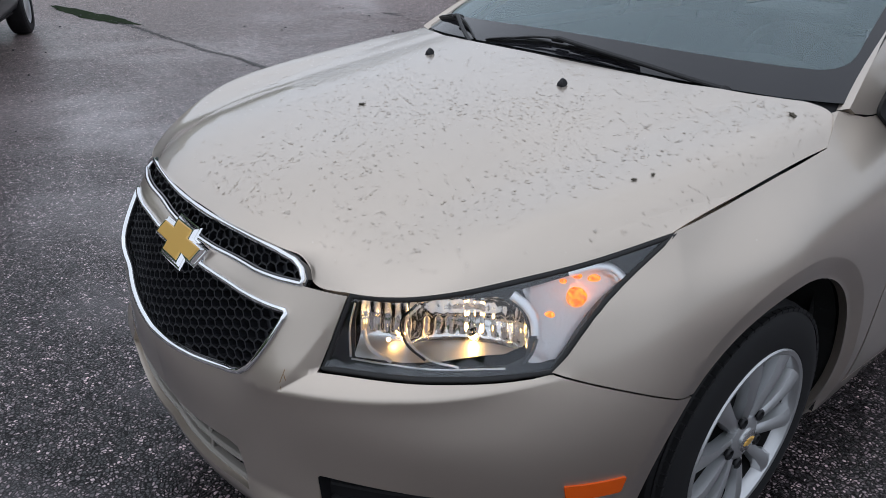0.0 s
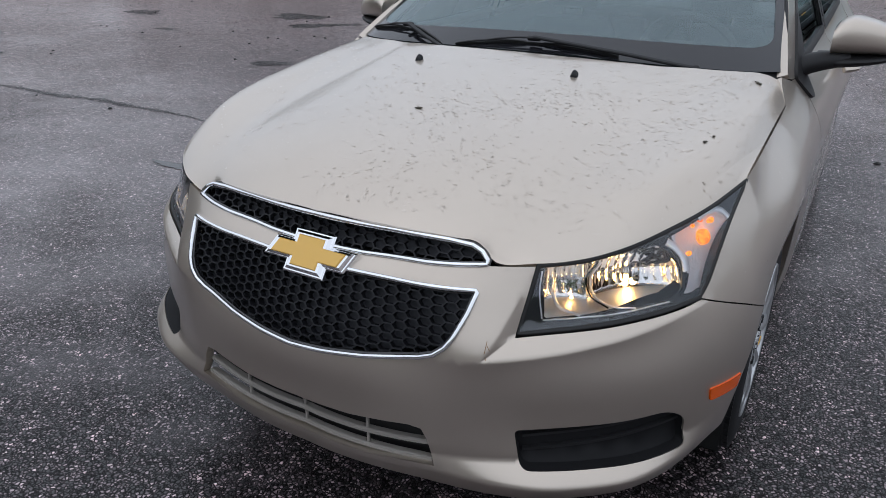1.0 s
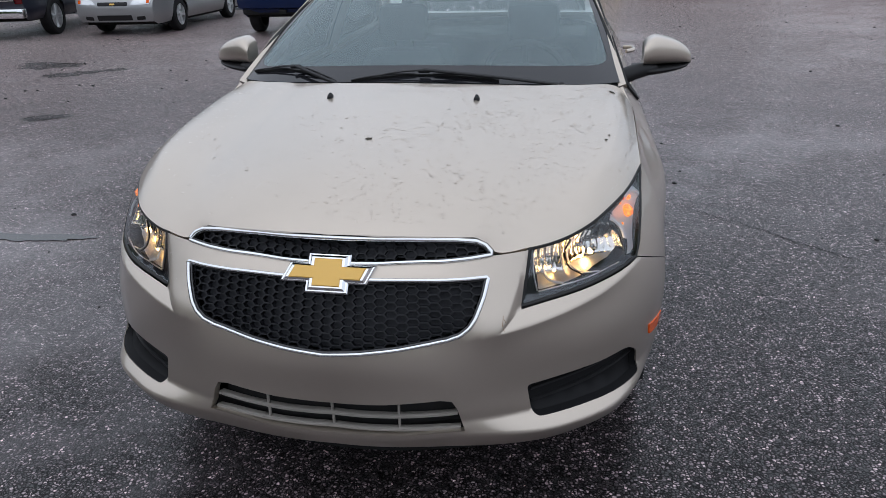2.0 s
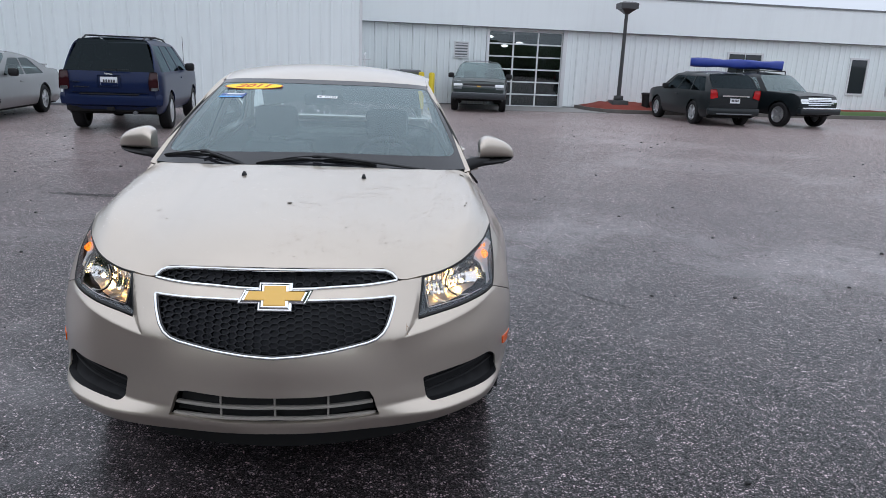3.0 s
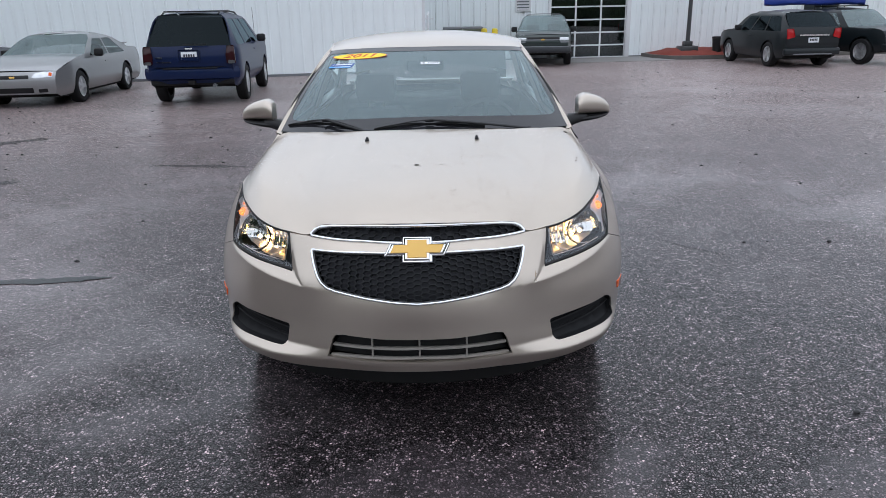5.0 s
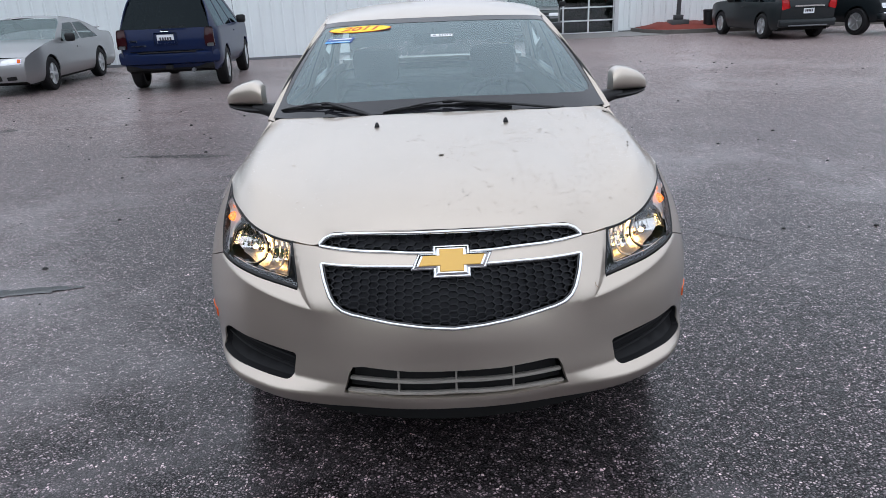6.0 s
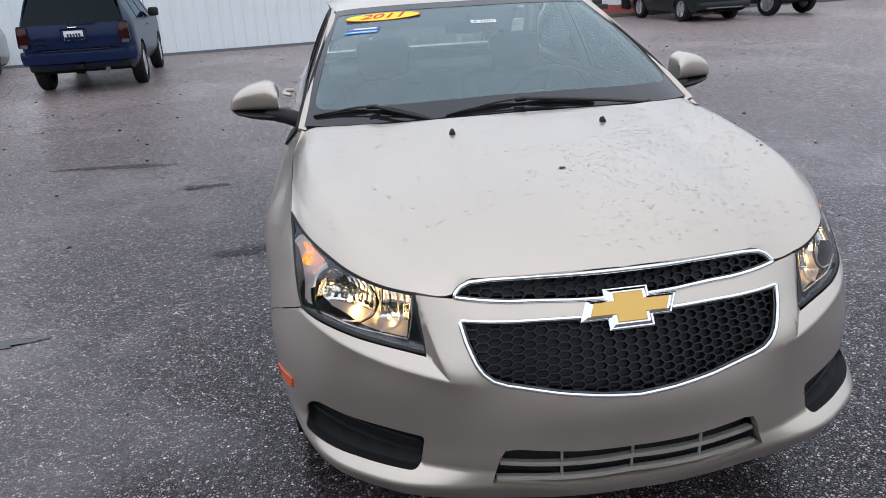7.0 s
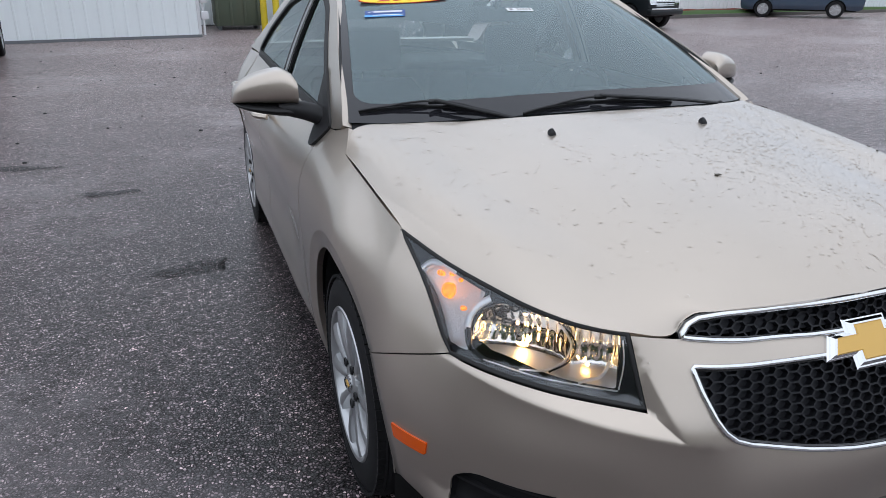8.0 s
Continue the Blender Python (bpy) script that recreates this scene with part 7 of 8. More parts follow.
def vehicle(name, label, category, m, paint, L, W, H, belt_z, low, nose, cowl, roof0, roof1, tail, axles, R, glass_mat=TINT, bed=None, nose_z=None, tumble=0.42, trunk=None, tail_round=0.06):
    """A car from its side profile: nose at y = 0, tail at y = L. cowl, roof0, roof1 and tail are (y, z) pairs."""
    top = tagged(empty(name), label, category)

    def half(y, z):
        y, z = np.asarray(y, float), np.asarray(z, float)
        f, r = np.clip((0.7 - y) / 0.7, 0, 1), np.clip((y - L + 0.5) / 0.5, 0, 1)
        w = W / 2 * (1 - 0.13 * f**2.2 - tail_round * r**2.2)
        w = w - 0.05 * W * np.clip((low + 0.25 - z) / 0.25, 0, 1) ** 2 - 0.02 * np.clip((z - belt_z + 0.25) / 0.25, 0, 1) ** 2
        return w - tumble * np.clip(z - belt_z, 0, None) - 0.12 * np.clip((z - H + 0.16) / 0.16, 0, 1) ** 2

    path = [(0.05, low + 0.06), (0.0, low + 0.25), (0.015, nose - 0.12), (0.07, nose - 0.02), (0.16, nose + 0.02), (cowl[0] * 0.55, nose + (cowl[1] - nose) * 0.72), cowl, ((cowl[0] + roof0[0]) / 2, (cowl[1] + roof0[1]) / 2 + 0.015), roof0, ((roof0[0] + roof1[0]) / 2, H), roof1]
    i_tail = len(path)
    if bed:
        path += [(roof1[0] + 0.10, bed), (L - 0.02, bed), (L, bed - 0.05)]
    elif trunk:
        path += [((roof1[0] + trunk[0]) / 2, (roof1[1] + trunk[1]) / 2 + 0.02), trunk, tail, (L, tail[1] - 0.1)]
    else:
        path += [tail, (L, tail[1] - 0.12)]
    path += [(L, low + 0.35), (L - 0.04, low + 0.08)]
    arches = []
    for ya in reversed(axles):
        arches += [(ya + (R + 0.05) * math.cos(a), R + (R + 0.05) * math.sin(a)) for a in np.linspace(0.02 - 0.25, math.pi + 0.25, 18) if R + (R + 0.05) * math.sin(a) > low - 0.02]
    outline = path + [(L - 0.2, low)] + arches + [(0.2, low)]
    belt_line = belt_z + 0.02
    inset = 0.07
    y0, y1 = cowl[0] + 0.42, (roof1[0] if bed else (trunk[0] if trunk else tail[0]) - 0.10)
    zt = H - 0.13
    holes = []
    n_win = 2 if (bed or trunk) else 3
    def roof_y(z, a, b):
        return a[0] + (b[0] - a[0]) * (z - a[1]) / (b[1] - a[1])
    fa = roof_y(zt, cowl, roof0) + 0.16
    fb = (roof1[0] - 0.04) if bed else (roof_y(zt, roof1, trunk) - 0.12 if trunk else roof1[0] - 0.02)
    lo_a, lo_b = cowl[0] + 0.22, (roof1[0] + 0.02) if bed else ((trunk[0] - 0.32) if trunk else tail[0] - 0.20)
    for i in range(n_win):
        t0, t1 = i / n_win, (i + 1) / n_win
        g = 0.03
        q = [(lo_a + (lo_b - lo_a) * t0 + g, belt_line), (fa + (fb - fa) * t0 + g, zt), (fa + (fb - fa) * t1 - g, zt), (lo_a + (lo_b - lo_a) * t1 - g, belt_line)]
        holes.append(rounded(q, 0.05))
    for s in (1, -1):
        surf = lambda y, z, s=s: np.stack([s * half(y, z), np.asarray(y, float), np.asarray(z, float)], 1)
        side = skin("body_side", np.array(outline), surf, paint, top, holes=holes, step=0.08, thick=0.02, flip=s < 0)
        for h in holes:
            skin("side_window", h, surf, glass_mat, top, step=0.12, thick=0, lift=-0.006, flip=s < 0)
        for ya in axles:
            tyre, alloy = rim_mesh(R)
            w = empty("wheel", (s * (W / 2 - 0.115), ya, R))
            w.parent = top
            for mesh in (tyre, alloy):
                ob = new(mesh.name.split(".")[0], mesh)
                ob.parent = w
                ob.rotation_euler = (0, 0, 0 if s > 0 else math.pi)
        bm = bmesh.new()
        my = cowl[0] + 0.42
        box(bm, (min(s * (W / 2 - 0.02), s * (W / 2 + 0.18)), my, belt_z), (max(s * (W / 2 - 0.02), s * (W / 2 + 0.18)), my + 0.12, belt_z + 0.17), 0.045)
        part("door_mirror", bm, BLACK, top, smooth=True)
        bm = bmesh.new()
        box(bm, (min(s * (W / 2 - 0.02), s * (W / 2 + 0.012)), (axles[0] + axles[1]) / 2 + 0.05, belt_z - 0.14), (max(s * (W / 2 - 0.02), s * (W / 2 + 0.012)), (axles[0] + axles[1]) / 2 + 0.22, belt_z - 0.11), 0.006)
        part("door_handle", bm, paint, top)

    def strip(a, b, part_name, mat, crown, push, n=13):
        pts = smooth_path(path[a : b + 1], 10) if b - a > 1 else np.array([path[a], path[b]])
        rows = []
        for y, z in pts:
            w = half(np.array([y]), np.array([z]))[0]
            rows.append([(w * t, y + push * (1 - abs(t) ** 2.4), z + crown * (1 - t * t)) for t in np.linspace(-1, 1, n)])
        return loft(part_name, rows, mat, top)

    strip(0, 3, "front_end", paint, 0.0, -0.07)
    strip(3, 6, "bonnet", paint, 0.025, -0.05)
    strip(6, 8, "windscreen", PALE_GLASS if not bed else glass_mat, 0.01, -0.08)
    strip(8, 10, "roof", paint, 0.035, 0.0)
    if trunk:
        strip(10, 12, "rear_window", glass_mat, 0.01, 0.05)
        strip(12, 13, "boot_lid", paint, 0.02, 0.03)
        strip(13, len(path) - 1, "tail_end", paint, 0.0, 0.05)
    elif bed:
        strip(10, 11, "rear_window", glass_mat, 0.0, 0.02)
        strip(11, 12, "bed_cover", BLACK, 0.0, 0.0)
        strip(12, len(path) - 1, "tailgate", paint, 0.0, 0.01)
    else:
        strip(10, 11, "rear_window", glass_mat, 0.0, 0.03)
        strip(11, len(path) - 1, "tail_end", paint, 0.0, 0.03, 21)
    boxed("underside", (-W / 2 + 0.12, 0.3, low - 0.02), (W / 2 - 0.12, L - 0.25, low + 0.25), UNDER, top)
    for ya in axles:
        boxed("wheel_well", (-W / 2 + 0.3, ya - R - 0.05, low), (W / 2 - 0.3, ya + R + 0.05, min(belt_z - 0.1, 2.1 * R)), UNDER, top)
    boxed("cabin", (-W / 2 + 0.25, cowl[0] + 0.5, belt_z - 0.3), (W / 2 - 0.25, lo_b - 0.3, belt_z - 0.02), CABIN, top)
    for sx in (-1, 1):
        for sy in (0.35, 0.7) if not bed else (0.5,):
            yy = cowl[0] + 0.6 + (lo_b - cowl[0] - 0.9) * sy
            boxed("seat_back", (sx * 0.36 - 0.22, yy, belt_z - 0.2), (sx * 0.36 + 0.22, yy + 0.14, belt_z + 0.22), SEAT, top, bevel=0.05)
    top.matrix_world = m
    top["L"] = L

    def face(kind):
        """A surface on the nose or the tail for lamps, grilles and plates: (x, z)."""
        seg = path[0:4] if kind == "front" else path[-1 : -5 : -1]
        seg = sorted(seg, key=lambda q: q[1])
        zs, ys = [q[1] for q in seg], [q[0] for q in seg]
        push = -0.07 if kind == "front" else (0.05 if trunk else 0.01 if bed else 0.03)
        def surf(x, z):
            x, z = np.asarray(x, float), np.asarray(z, float)
            y = np.interp(z, zs, ys)
            w = half(y, z)
            return np.stack([x, y + push * (1 - np.clip(np.abs(x / w), 0, 1) ** 2.4), z], 1)
        return surf

    def patch(kind, part_name, outline, mat, lift=0.01, thick=0.03):
        ob = skin(part_name, np.asarray(outline, float), face(kind), mat, top, step=0.06, thick=thick)
        out = -1 if kind == "front" else 1
        ob.location.y += out * lift
        return ob

    return top, patch, half


def rect(x0, x1, z0, z1, r=0.02):
    return rounded([(x0, z0), (x1, z0), (x1, z1), (x0, z1)], r)


def facing(x, y, ahead, L, axle, front=True):
    """Pose of a vehicle whose axle centre (distance axle from its nose) stands at (x, y); ahead: where its nose points, in degrees from -y, to the right."""
    return Matrix.Translation((x, y, 0)) @ pose(0, 0, 0, 0, 0, ahead) @ Matrix.Translation((0, -axle, 0))


def plate_on(patch, top, kind, z, lift=0.012):
    patch(kind, "number_plate", rect(-0.15, 0.15, z - 0.075, z + 0.075, 0.01), PLATE_WHITE, lift, 0.01)
    for x in (-0.105, -0.06, -0.015, 0.03, 0.075):
        patch(kind, "plate_bar", rect(x, x + 0.03, z - 0.03, z + 0.03, 0.002), INK, lift + 0.004, 0.004)


SILVER_PAINT = car_paint("silver_metallic_paint", (0.31, 0.315, 0.32))
BLUE_PAINT = car_paint("dark_blue_paint", (0.0052, 0.0135, 0.052), metal=0.0, coat=0.10, rough=0.3, spec=0.16, dirt=0.015)
NAVY_PAINT = car_paint("navy_paint", (0.010, 0.013, 0.028), metal=0.3, dirt=0.04)
BLACK_PAINT = car_paint("black_paint", (0.007, 0.0108, 0.0130), metal=0.0, dirt=0.006, coat=0.35, spec=0.25)
GREEN_PAINT = car_paint("dark_green_paint", (0.010, 0.024, 0.022), metal=0.3, dirt=0.03)
MAROON_PAINT = car_paint("dark_maroon_paint", (0.018, 0.010, 0.014), metal=0.3, dirt=0.04)
TEAL_PAINT = car_paint("steel_blue_paint", (0.045, 0.075, 0.12), metal=0.4)

# silver coupe, nose to the camera side
L = 5.0
top, patch, _ = vehicle("silver_coupe", "silver two-door coupe parked nose-out by the white wall", "car", facing(-8.50, 13.0, 4.5, L, 1.0), SILVER_PAINT, L, 1.82, 1.40, 0.90, 0.21, 0.73, (1.45, 0.97), (2.35, 1.36), (3.25, 1.345), (L - 0.05, 0.99), (1.0, 3.81), 0.33, SIDE_GLASS, trunk=(4.25, 1.04))
for s in (1, -1):
    patch("front", "headlamp", rounded([(s * 0.34, 0.575), (s * 0.42, 0.675), (s * 0.66, 0.715), (s * 0.755, 0.69), (s * 0.74, 0.60)][:: s], 0.02), LAMP_CLEAR)
    patch("front", "indicator", rounded([(s * 0.68, 0.625), (s * 0.68, 0.69), (s * 0.74, 0.685), (s * 0.735, 0.62)][:: s], 0.01), AMBER, 0.016)
    patch("front", "fog_lamp", rounded([(s * 0.45, 0.30), (s * 0.45, 0.37), (s * 0.62, 0.38), (s * 0.62, 0.31)][:: s], 0.02), BLACK)
patch("front", "grille", rect(-0.31, 0.31, 0.575, 0.645), BLACK)
patch("front", "grille_badge", rect(-0.05, 0.05, 0.595, 0.625, 0.005), GOLD, 0.02)
patch("front", "lower_grille", rect(-0.36, 0.36, 0.30, 0.40), BLACK)
boxed("boot_spoiler", (-0.62, L - 0.34, 1.085), (0.62, L - 0.08, 1.115), SILVER_PAINT, top, bevel=0.012)
for s in (1, -1):
    boxed("spoiler_foot", (s * 0.55 - 0.03, L - 0.28, 1.0), (s * 0.55 + 0.03, L - 0.14, 1.09), SILVER_PAINT, top, bevel=0.01)
for k, (y0, y1, z) in enumerate(((2.0, 2.9, 0.60), (2.3, 3.2, 0.57), (1.9, 2.5, 0.64))):
    for s in (1, -1):
        bm = bmesh.new()
        tube(bm, [(s * (0.872 - 0.006 * k), y, z + 0.035 * math.sin((y - y0) * 5)) for y in np.linspace(y0, y1, 10)], 0.009, 5)
        part("side_stripe", bm, GUTTER, top)

# dark blue off-roader, tail to the camera side
L = 4.85
top, patch, half = vehicle("blue_suv", "dark blue four-wheel-drive estate parked facing the white wall", "car", facing(-4.95, 12.90, 186.2, L, L - 1.02), BLUE_PAINT, L, 1.84, 1.765, 1.12, 0.36, 1.02, (1.40, 1.14), (2.15, 1.67), (4.40, 1.715), (L - 0.05, 1.14), (0.96, L - 1.02), 0.37, TINT, tumble=0.40, tail_round=0.13)
for s in (1, -1):
    patch("rear", "tail_lamp", rounded([(s * 0.70, 0.80), (s * 0.69, 0.96), (s * 0.72, 1.15), (s * 0.86, 1.13), (s * 0.875, 0.80)][:: s], 0.03), DARK_RED, 0.015)
    patch("rear", "reverse_lamp", rect(*sorted((s * 0.73, s * 0.85)), 0.80, 0.86), GUTTER, 0.02)
plate_on(patch, top, "rear", 0.96)
patch("rear", "plate_recess", rect(-0.20, 0.20, 0.86, 1.06, 0.02), BLUE_PAINT, 0.006)
patch("rear", "badge", rect(-0.07, 0.07, 1.075, 1.105, 0.005), CHROME, 0.014)
patch("rear", "name_bar", rect(0.36, 0.62, 0.845, 0.858, 0.002), GUTTER, 0.012)
patch("rear", "name_bar", rect(0.52, 0.64, 0.925, 0.945, 0.002), GUTTER, 0.012)
patch("rear", "tailgate_seam", rect(-0.66, 0.66, 0.745, 0.753, 0.002), BLACK, 0.008)
bumper_rows = []
for z, out, w in ((0.50, 0.02, 0.86), (0.53, 0.11, 0.90), (0.62, 0.135, 0.915), (0.70, 0.12, 0.91), (0.735, 0.05, 0.89)):
    bumper_rows.append([(w * t, L + out - (0.10 + out) * abs(t) ** 4, z) for t in np.linspace(-1, 1, 21)])
loft("rear_bumper", bumper_rows, BLUE_PAINT, top, thick=0.02)
boxed("bumper_step", (-0.52, L - 0.02, 0.715), (0.52, L + 0.115, 0.737), BLACK, top, bevel=0.008)
boxed("rear_valance", (-0.80, L - 0.16, 0.40), (0.80, L - 0.02, 0.52), UNDER, top, bevel=0.03)
boxed("tow_hitch", (-0.06, L - 0.05, 0.42), (0.06, L + 0.10, 0.49), UNDER, top, bevel=0.01)
boxed("rear_wiper", (-0.36, L + 0.02, 1.165), (0.10, L + 0.045, 1.18), BLACK, top)
for s in (1, -1):
    bm = bmesh.new()
    tube(bm, [(s * 0.56, 2.3, 1.70), (s * 0.55, 2.5, 1.765), (s * 0.54, 3.3, 1.795), (s * 0.54, 4.15, 1.785), (s * 0.54, 4.36, 1.72)], 0.018, 6)
    part("roof_rail", bm, BLACK, top)
for y in (2.9, 4.0):
    bm = bmesh.new()
    tube(bm, [(-0.54, y, 1.785), (0.54, y, 1.785)], 0.015, 6)
    part("roof_bar", bm, BLACK, top)
bm = bmesh.new()
tube(bm, [(-0.74, 1.05, 1.06), (-0.74, 1.09, 1.88)], 0.005, 5)
part("aerial", bm, BLACK, top)
bm = bmesh.new()
tube(bm, [(-0.42, L - 0.1, 0.40), (-0.42, L + 0.05, 0.38)], 0.035, 10)
part("exhaust", bm, GUTTER, top)

# navy pickup with a load cover, tail to the camera side
L = 5.4
top, patch, _ = vehicle("navy_pickup", "dark navy pickup with a bed cap and chrome rear bumper", "truck", facing(-10.95, 12.25, 191, L, L - 1.15), NAVY_PAINT, L, 1.88, 1.75, 1.08, 0.36, 0.98, (1.35, 1.10), (2.0, 1.70), (L - 0.25, 1.72), (L - 0.05, 1.12), (0.95, L - 1.15), 0.37, TINT, tumble=0.25)
for s in (1, -1):
    patch("rear", "tail_lamp", rect(*sorted((s * 0.76, s * 0.90)), 0.68, 1.05), RED_LENS, 0.012)
    boxed("chrome_bumper", (min(s * 0.30, s * 0.92), L - 0.04, 0.42), (max(s * 0.30, s * 0.92), L + 0.13, 0.60), CHROME, top, bevel=0.03)
boxed("bumper_centre", (-0.30, L - 0.04, 0.42), (0.30, L + 0.11, 0.54), BLACK, top, bevel=0.02)
plate_on(patch, top, "rear", 0.98)
patch("rear", "name_bar", rect(-0.75, -0.42, 0.73, 0.75, 0.002), CHROME, 0.012)
for k in range(3):
    for s in (1, -1):
        bm = bmesh.new()
        tube(bm, [(s * 0.945, y, 0.98 + 0.05 * k + 0.03 * math.sin((y - 2) * 3 + k)) for y in np.linspace(2.2 + 0.2 * k, 4.4, 12)], 0.012, 5)
        part("side_stripe", bm, GUTTER, top)

# dark maroon estate at the end of the row
L = 4.6
top, patch, _ = vehicle("maroon_suv", "very dark maroon estate car parked facing the white wall", "car", facing(-14.2, 11.75, 191, L, L - 1.0), MAROON_PAINT, L, 1.78, 1.66, 0.98, 0.32, 0.92, (1.25, 1.02), (1.95, 1.58), (4.2, 1.62), (L - 0.06, 1.02), (0.92, L - 1.0), 0.35, TINT, tumble=0.34)
for s in (1, -1):
    patch("rear", "tail_lamp", rect(*sorted((s * 0.70, s * 0.86)), 0.66, 1.0), RED_LENS, 0.015)
boxed("rear_bumper", (-0.85, L - 0.06, 0.38), (0.85, L + 0.09, 0.58), MAROON_PAINT, top, bevel=0.03)

# black van whose wheel shows at the edge of the car park
L = 4.7
top, patch, _ = vehicle("black_van", "black people carrier standing on the wet asphalt", "car", Matrix.Translation((-10.18, 0.92, 0)) @ pose(0, 0, 0, 0, 0, 250), BLACK_PAINT, L, 1.85, 1.70, 1.0, 0.30, 0.92, (1.1, 1.04), (1.9, 1.62), (4.2, 1.66), (L - 0.06, 1.04), (0.92, L - 0.95), 0.35, TINT, tumble=0.32)

# dark green pickup, nose to the camera side, before the workshop door
L = 5.0
top, patch, _ = vehicle("green_pickup", "dark green pickup parked nose-out by the workshop door", "truck", facing(3.34, 21.7, -8, L, 0.85), GREEN_PAINT, L, 1.80, 1.58, 1.02, 0.36, 0.98, (1.25, 1.06), (1.85, 1.53), (3.05, 1.54), (L, 1.0), (0.85, 3.95), 0.36, PALE_GLASS, bed=1.05, tumble=0.42)
for s in (1, -1):
    patch("front", "headlamp", rect(*sorted((s * 0.52, s * 0.80)), 0.79, 0.885), LAMP_CLEAR, 0.015)
    patch("front", "indicator", rect(*sorted((s * 0.54, s * 0.80)), 0.725, 0.775), GUTTER, 0.015)
patch("front", "grille", rect(-0.50, 0.50, 0.70, 0.90), BLACK, 0.012)
patch("front", "grille_bar", rect(-0.52, 0.52, 0.80, 0.835, 0.005), GUTTER, 0.02)
patch("front", "badge", rect(-0.06, 0.06, 0.80, 0.84, 0.005), GOLD, 0.026)
boxed("front_bumper", (-0.86, -0.16, 0.42), (0.86, 0.05, 0.62), material("dull_dark_bumper", (0.05, 0.055, 0.06), 0.35, 0.5), top, bevel=0.04)
boxed("bumper_strip", (-0.80, -0.168, 0.595), (0.80, -0.10, 0.625), GUTTER, top, bevel=0.01)

# black crossover, tail to the camera side
L = 4.25
top, patch, half = vehicle("black_crossover", "black crossover parked beside the planting bed", "car", facing(10.36, 19.15, 183.7, L, L - 0.85), BLACK_PAINT, L, 1.72, 1.54, 0.98, 0.26, 0.88, (1.12, 1.03), (1.80, 1.47), (3.78, 1.485), (L - 0.03, 1.10), (0.86, L - 0.85), 0.35, TINT, tumble=0.34, tail_round=0.12)
for s in (1, -1):
    patch("rear", "tail_lamp", rounded([(s * 0.54, 0.84), (s * 0.76, 0.78), (s * 0.78, 1.06), (s * 0.60, 1.06)][:: s], 0.03), TAIL_RED, 0.015)
patch("rear", "chrome_bar", rect(-0.42, 0.42, 0.865, 0.905, 0.01), CHROME, 0.02)
plate_on(patch, top, "rear", 0.76)
boxed("rear_bumper", (-0.80, L - 0.08, 0.34), (0.80, L + 0.07, 0.54), BLACK_PAINT, top, bevel=0.04)
boxed("bumper_strip", (-0.55, L + 0.03, 0.36), (0.55, L + 0.085, 0.39), GUTTER, top)
for s in (1, -1):
    bm = bmesh.new()
    tube(bm, [(s * 0.56, 1.95, 1.48), (s * 0.56, 2.15, 1.525), (s * 0.56, 3.5, 1.52), (s * 0.56, 3.72, 1.47)], 0.014, 6)
    part("roof_rail", bm, GUTTER, top)

# small black pickup with a roof rack, nose to the camera side
L = 4.7
top, patch, half = vehicle("black_pickup", "black pickup with a chrome nose and a loaded roof rack", "truck", facing(13.02, 19.35, 17, L, 0.70), BLACK_PAINT, L, 1.70, 1.57, 1.00, 0.36, 0.96, (1.25, 1.04), (1.80, 1.52), (3.2, 1.53), (L, 1.05), (0.70, 3.75), 0.37, PALE_GLASS, bed=1.08, tumble=0.30)
for s in (1, -1):
    patch("front", "headlamp", rect(*sorted((s * 0.46, s * 0.72)), 0.77, 0.87), LAMP_CLEAR, 0.015)
patch("front", "grille", rect(-0.44, 0.44, 0.68, 0.88), BLACK, 0.012)
patch("front", "chrome_bar", rect(-0.70, 0.70, 0.735, 0.775, 0.008), CHROME, 0.022)
for z in (0.70, 0.82, 0.86, 0.90):
    patch("front", "grille_bar", rect(-0.46, 0.46, z - 0.014, z + 0.014, 0.003), CHROME, 0.018)
boxed("front_bumper", (-0.80, -0.15, 0.42), (0.80, 0.05, 0.60), BLACK_PAINT, top, bevel=0.04)
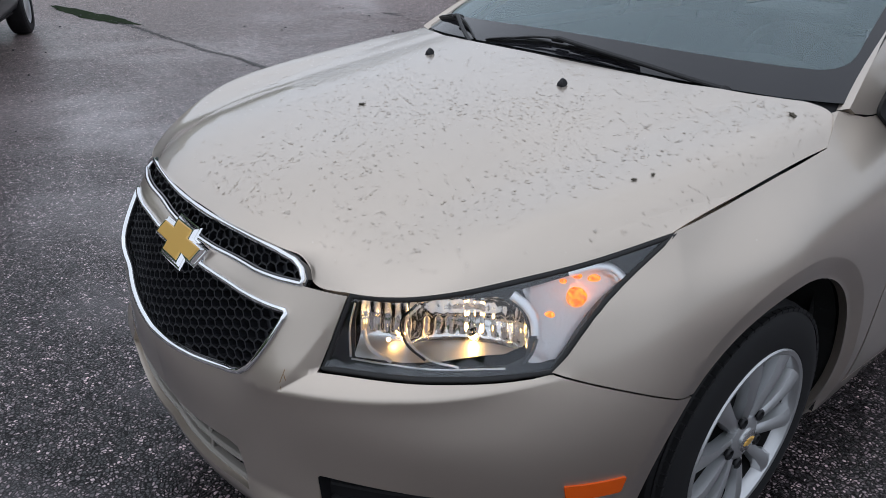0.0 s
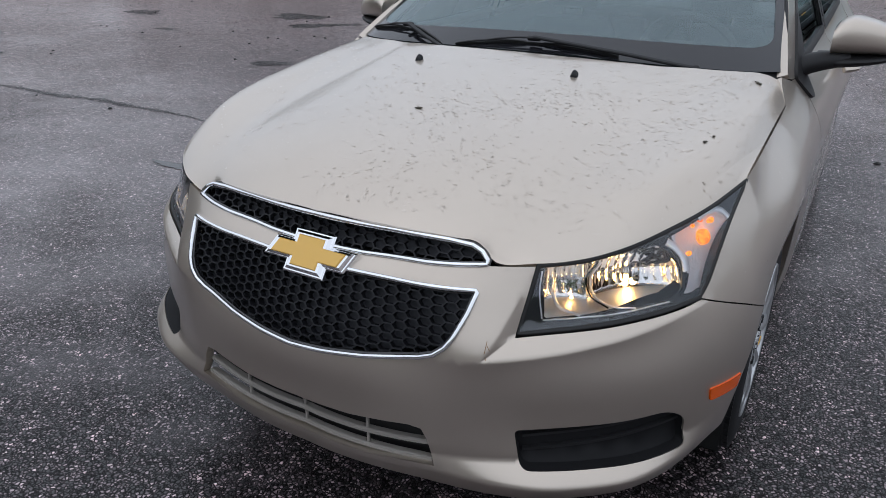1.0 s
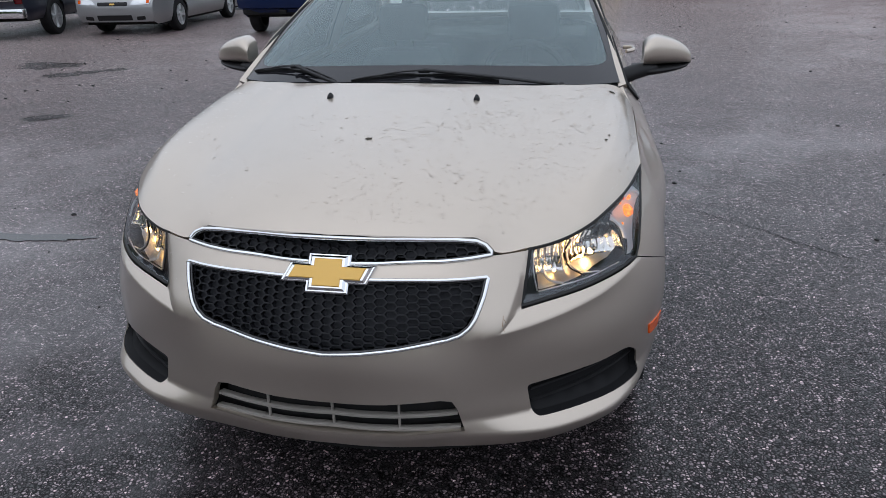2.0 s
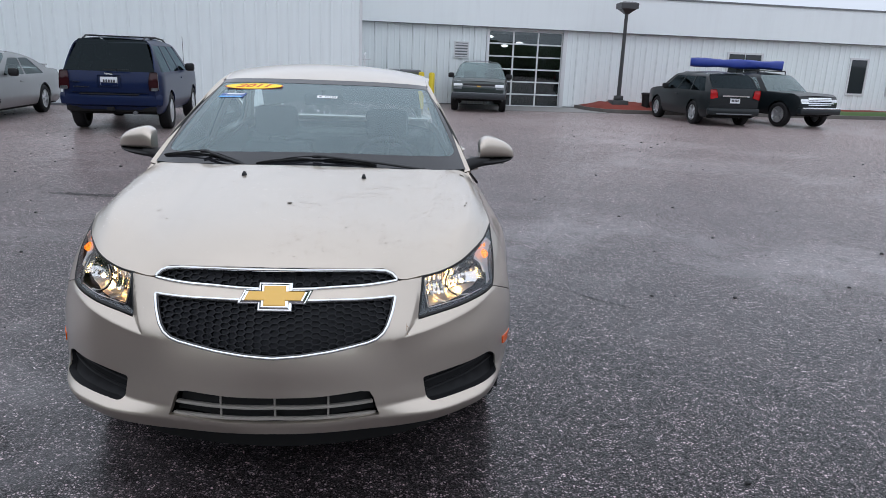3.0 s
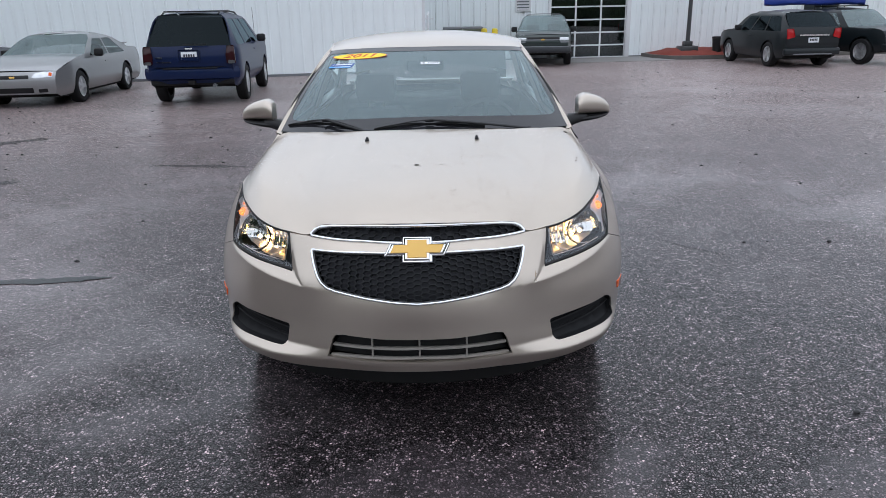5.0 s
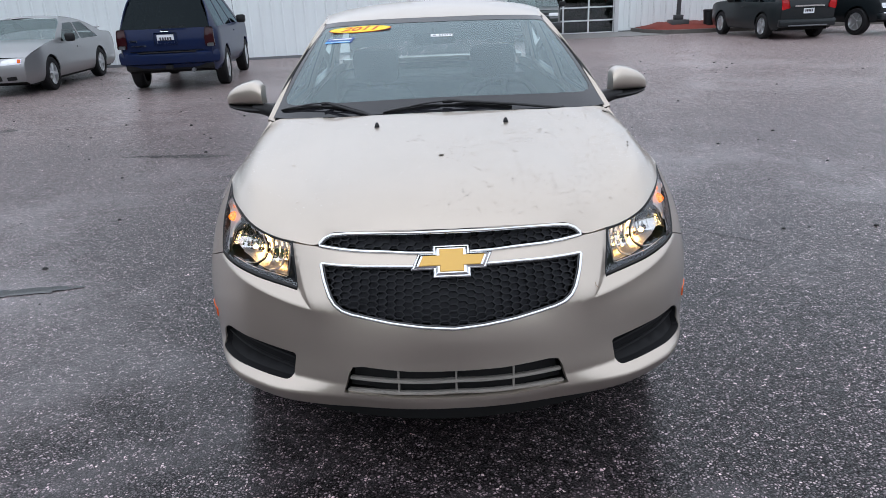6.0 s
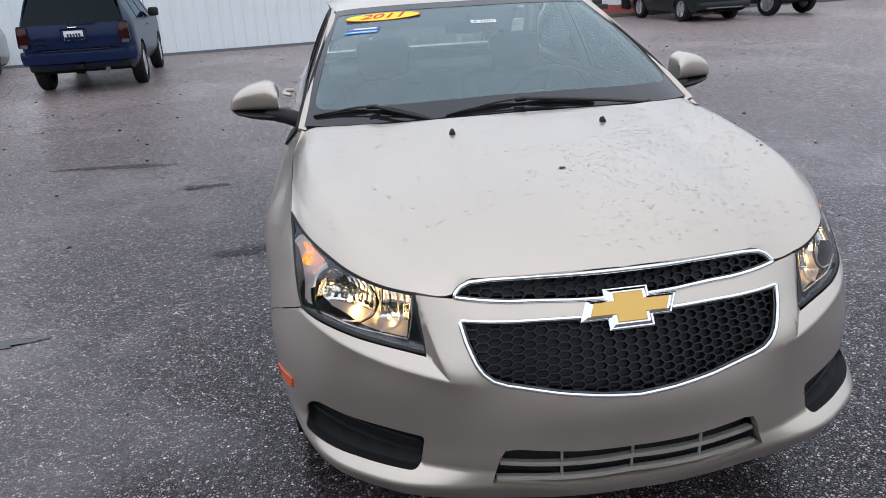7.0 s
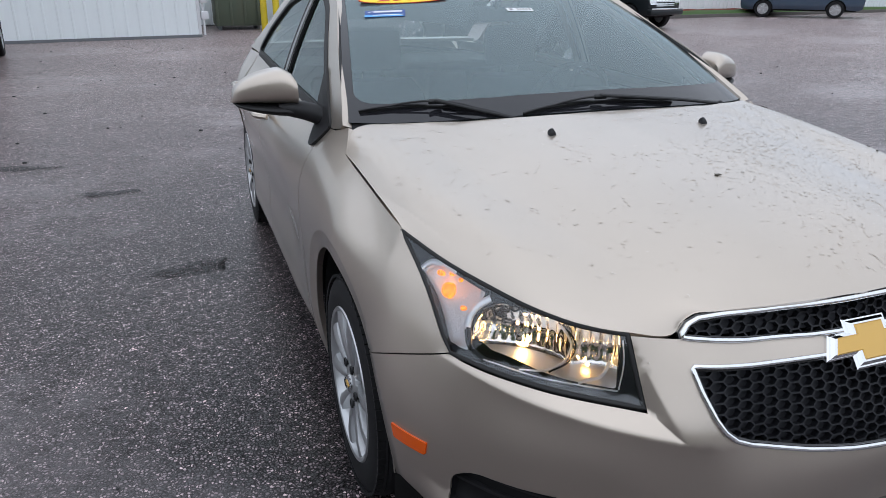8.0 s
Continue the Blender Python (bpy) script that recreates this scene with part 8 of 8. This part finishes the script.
boxed("bumper_strip", (-0.76, -0.155, 0.585), (0.76, -0.08, 0.63), CHROME, top, bevel=0.012)
for y in (2.0, 2.9):
    bm = bmesh.new()
    tube(bm, [(-0.60, y, 1.40), (-0.58, y, 1.64), (0.58, y, 1.64), (0.60, y, 1.40)], 0.02, 6)
    part("rack_bar", bm, BLACK, top)

# long load in blue tarpaulin over the rack, placed to fit the camera's view
TARP = streaky("blue_tarpaulin", (0.02, 0.045, 0.28), 0.45, (0.04, 0.08, 0.35), 0.6)
a, b = Vector((10.47, 21.9, 1.84)), Vector((13.12, 20.9, 1.81))
way = (b - a).normalized()
side_way = way.cross(Vector((0, 0, 1)))
rows = []
g = random.Random(7)
for i in range(26):
    t = i / 25
    c = a + (b - a) * t
    wide, high = 0.30 + 0.04 * math.sin(t * 9), 0.14 + 0.015 * math.sin(t * 14)
    rows.append([c + side_way * wide * math.copysign(abs(math.cos(q)) ** 0.5, math.cos(q)) * (1 + g.uniform(-0.04, 0.04)) + Vector((0, 0, high * math.copysign(abs(math.sin(q)) ** 0.5, math.sin(q)) * (1 + g.uniform(-0.05, 0.05)))) for q in np.linspace(0, 2 * math.pi, 20, endpoint=False)])
rows = [[tuple(a)] * 20] + rows + [[tuple(b)] * 20]
tagged(loft("wrapped_load", rows, TARP, None, closed=True), "long load wrapped in blue tarpaulin on the roof rack", "load")

# steel-blue people carrier at the far side
L = 4.6
v0, v1 = Vector((23.4, 25.2, 0)), Vector((25.2, 23.2, 0))
turn = math.degrees(math.atan2((v1 - v0).y, (v1 - v0).x))
top, patch, _ = vehicle("blue_van", "steel-blue people carrier parked at the lawn's edge", "car", Matrix.Translation(v0) @ pose(0, 0, 0, 0, 0, turn - 90) @ Matrix.Translation((0.8, -0.9, 0)), TEAL_PAINT, L, 1.8, 1.62, 0.96, 0.28, 0.86, (1.0, 1.0), (1.9, 1.56), (4.2, 1.58), (L - 0.06, 1.0), (0.9, 3.6), 0.33, TINT, tumble=0.34)
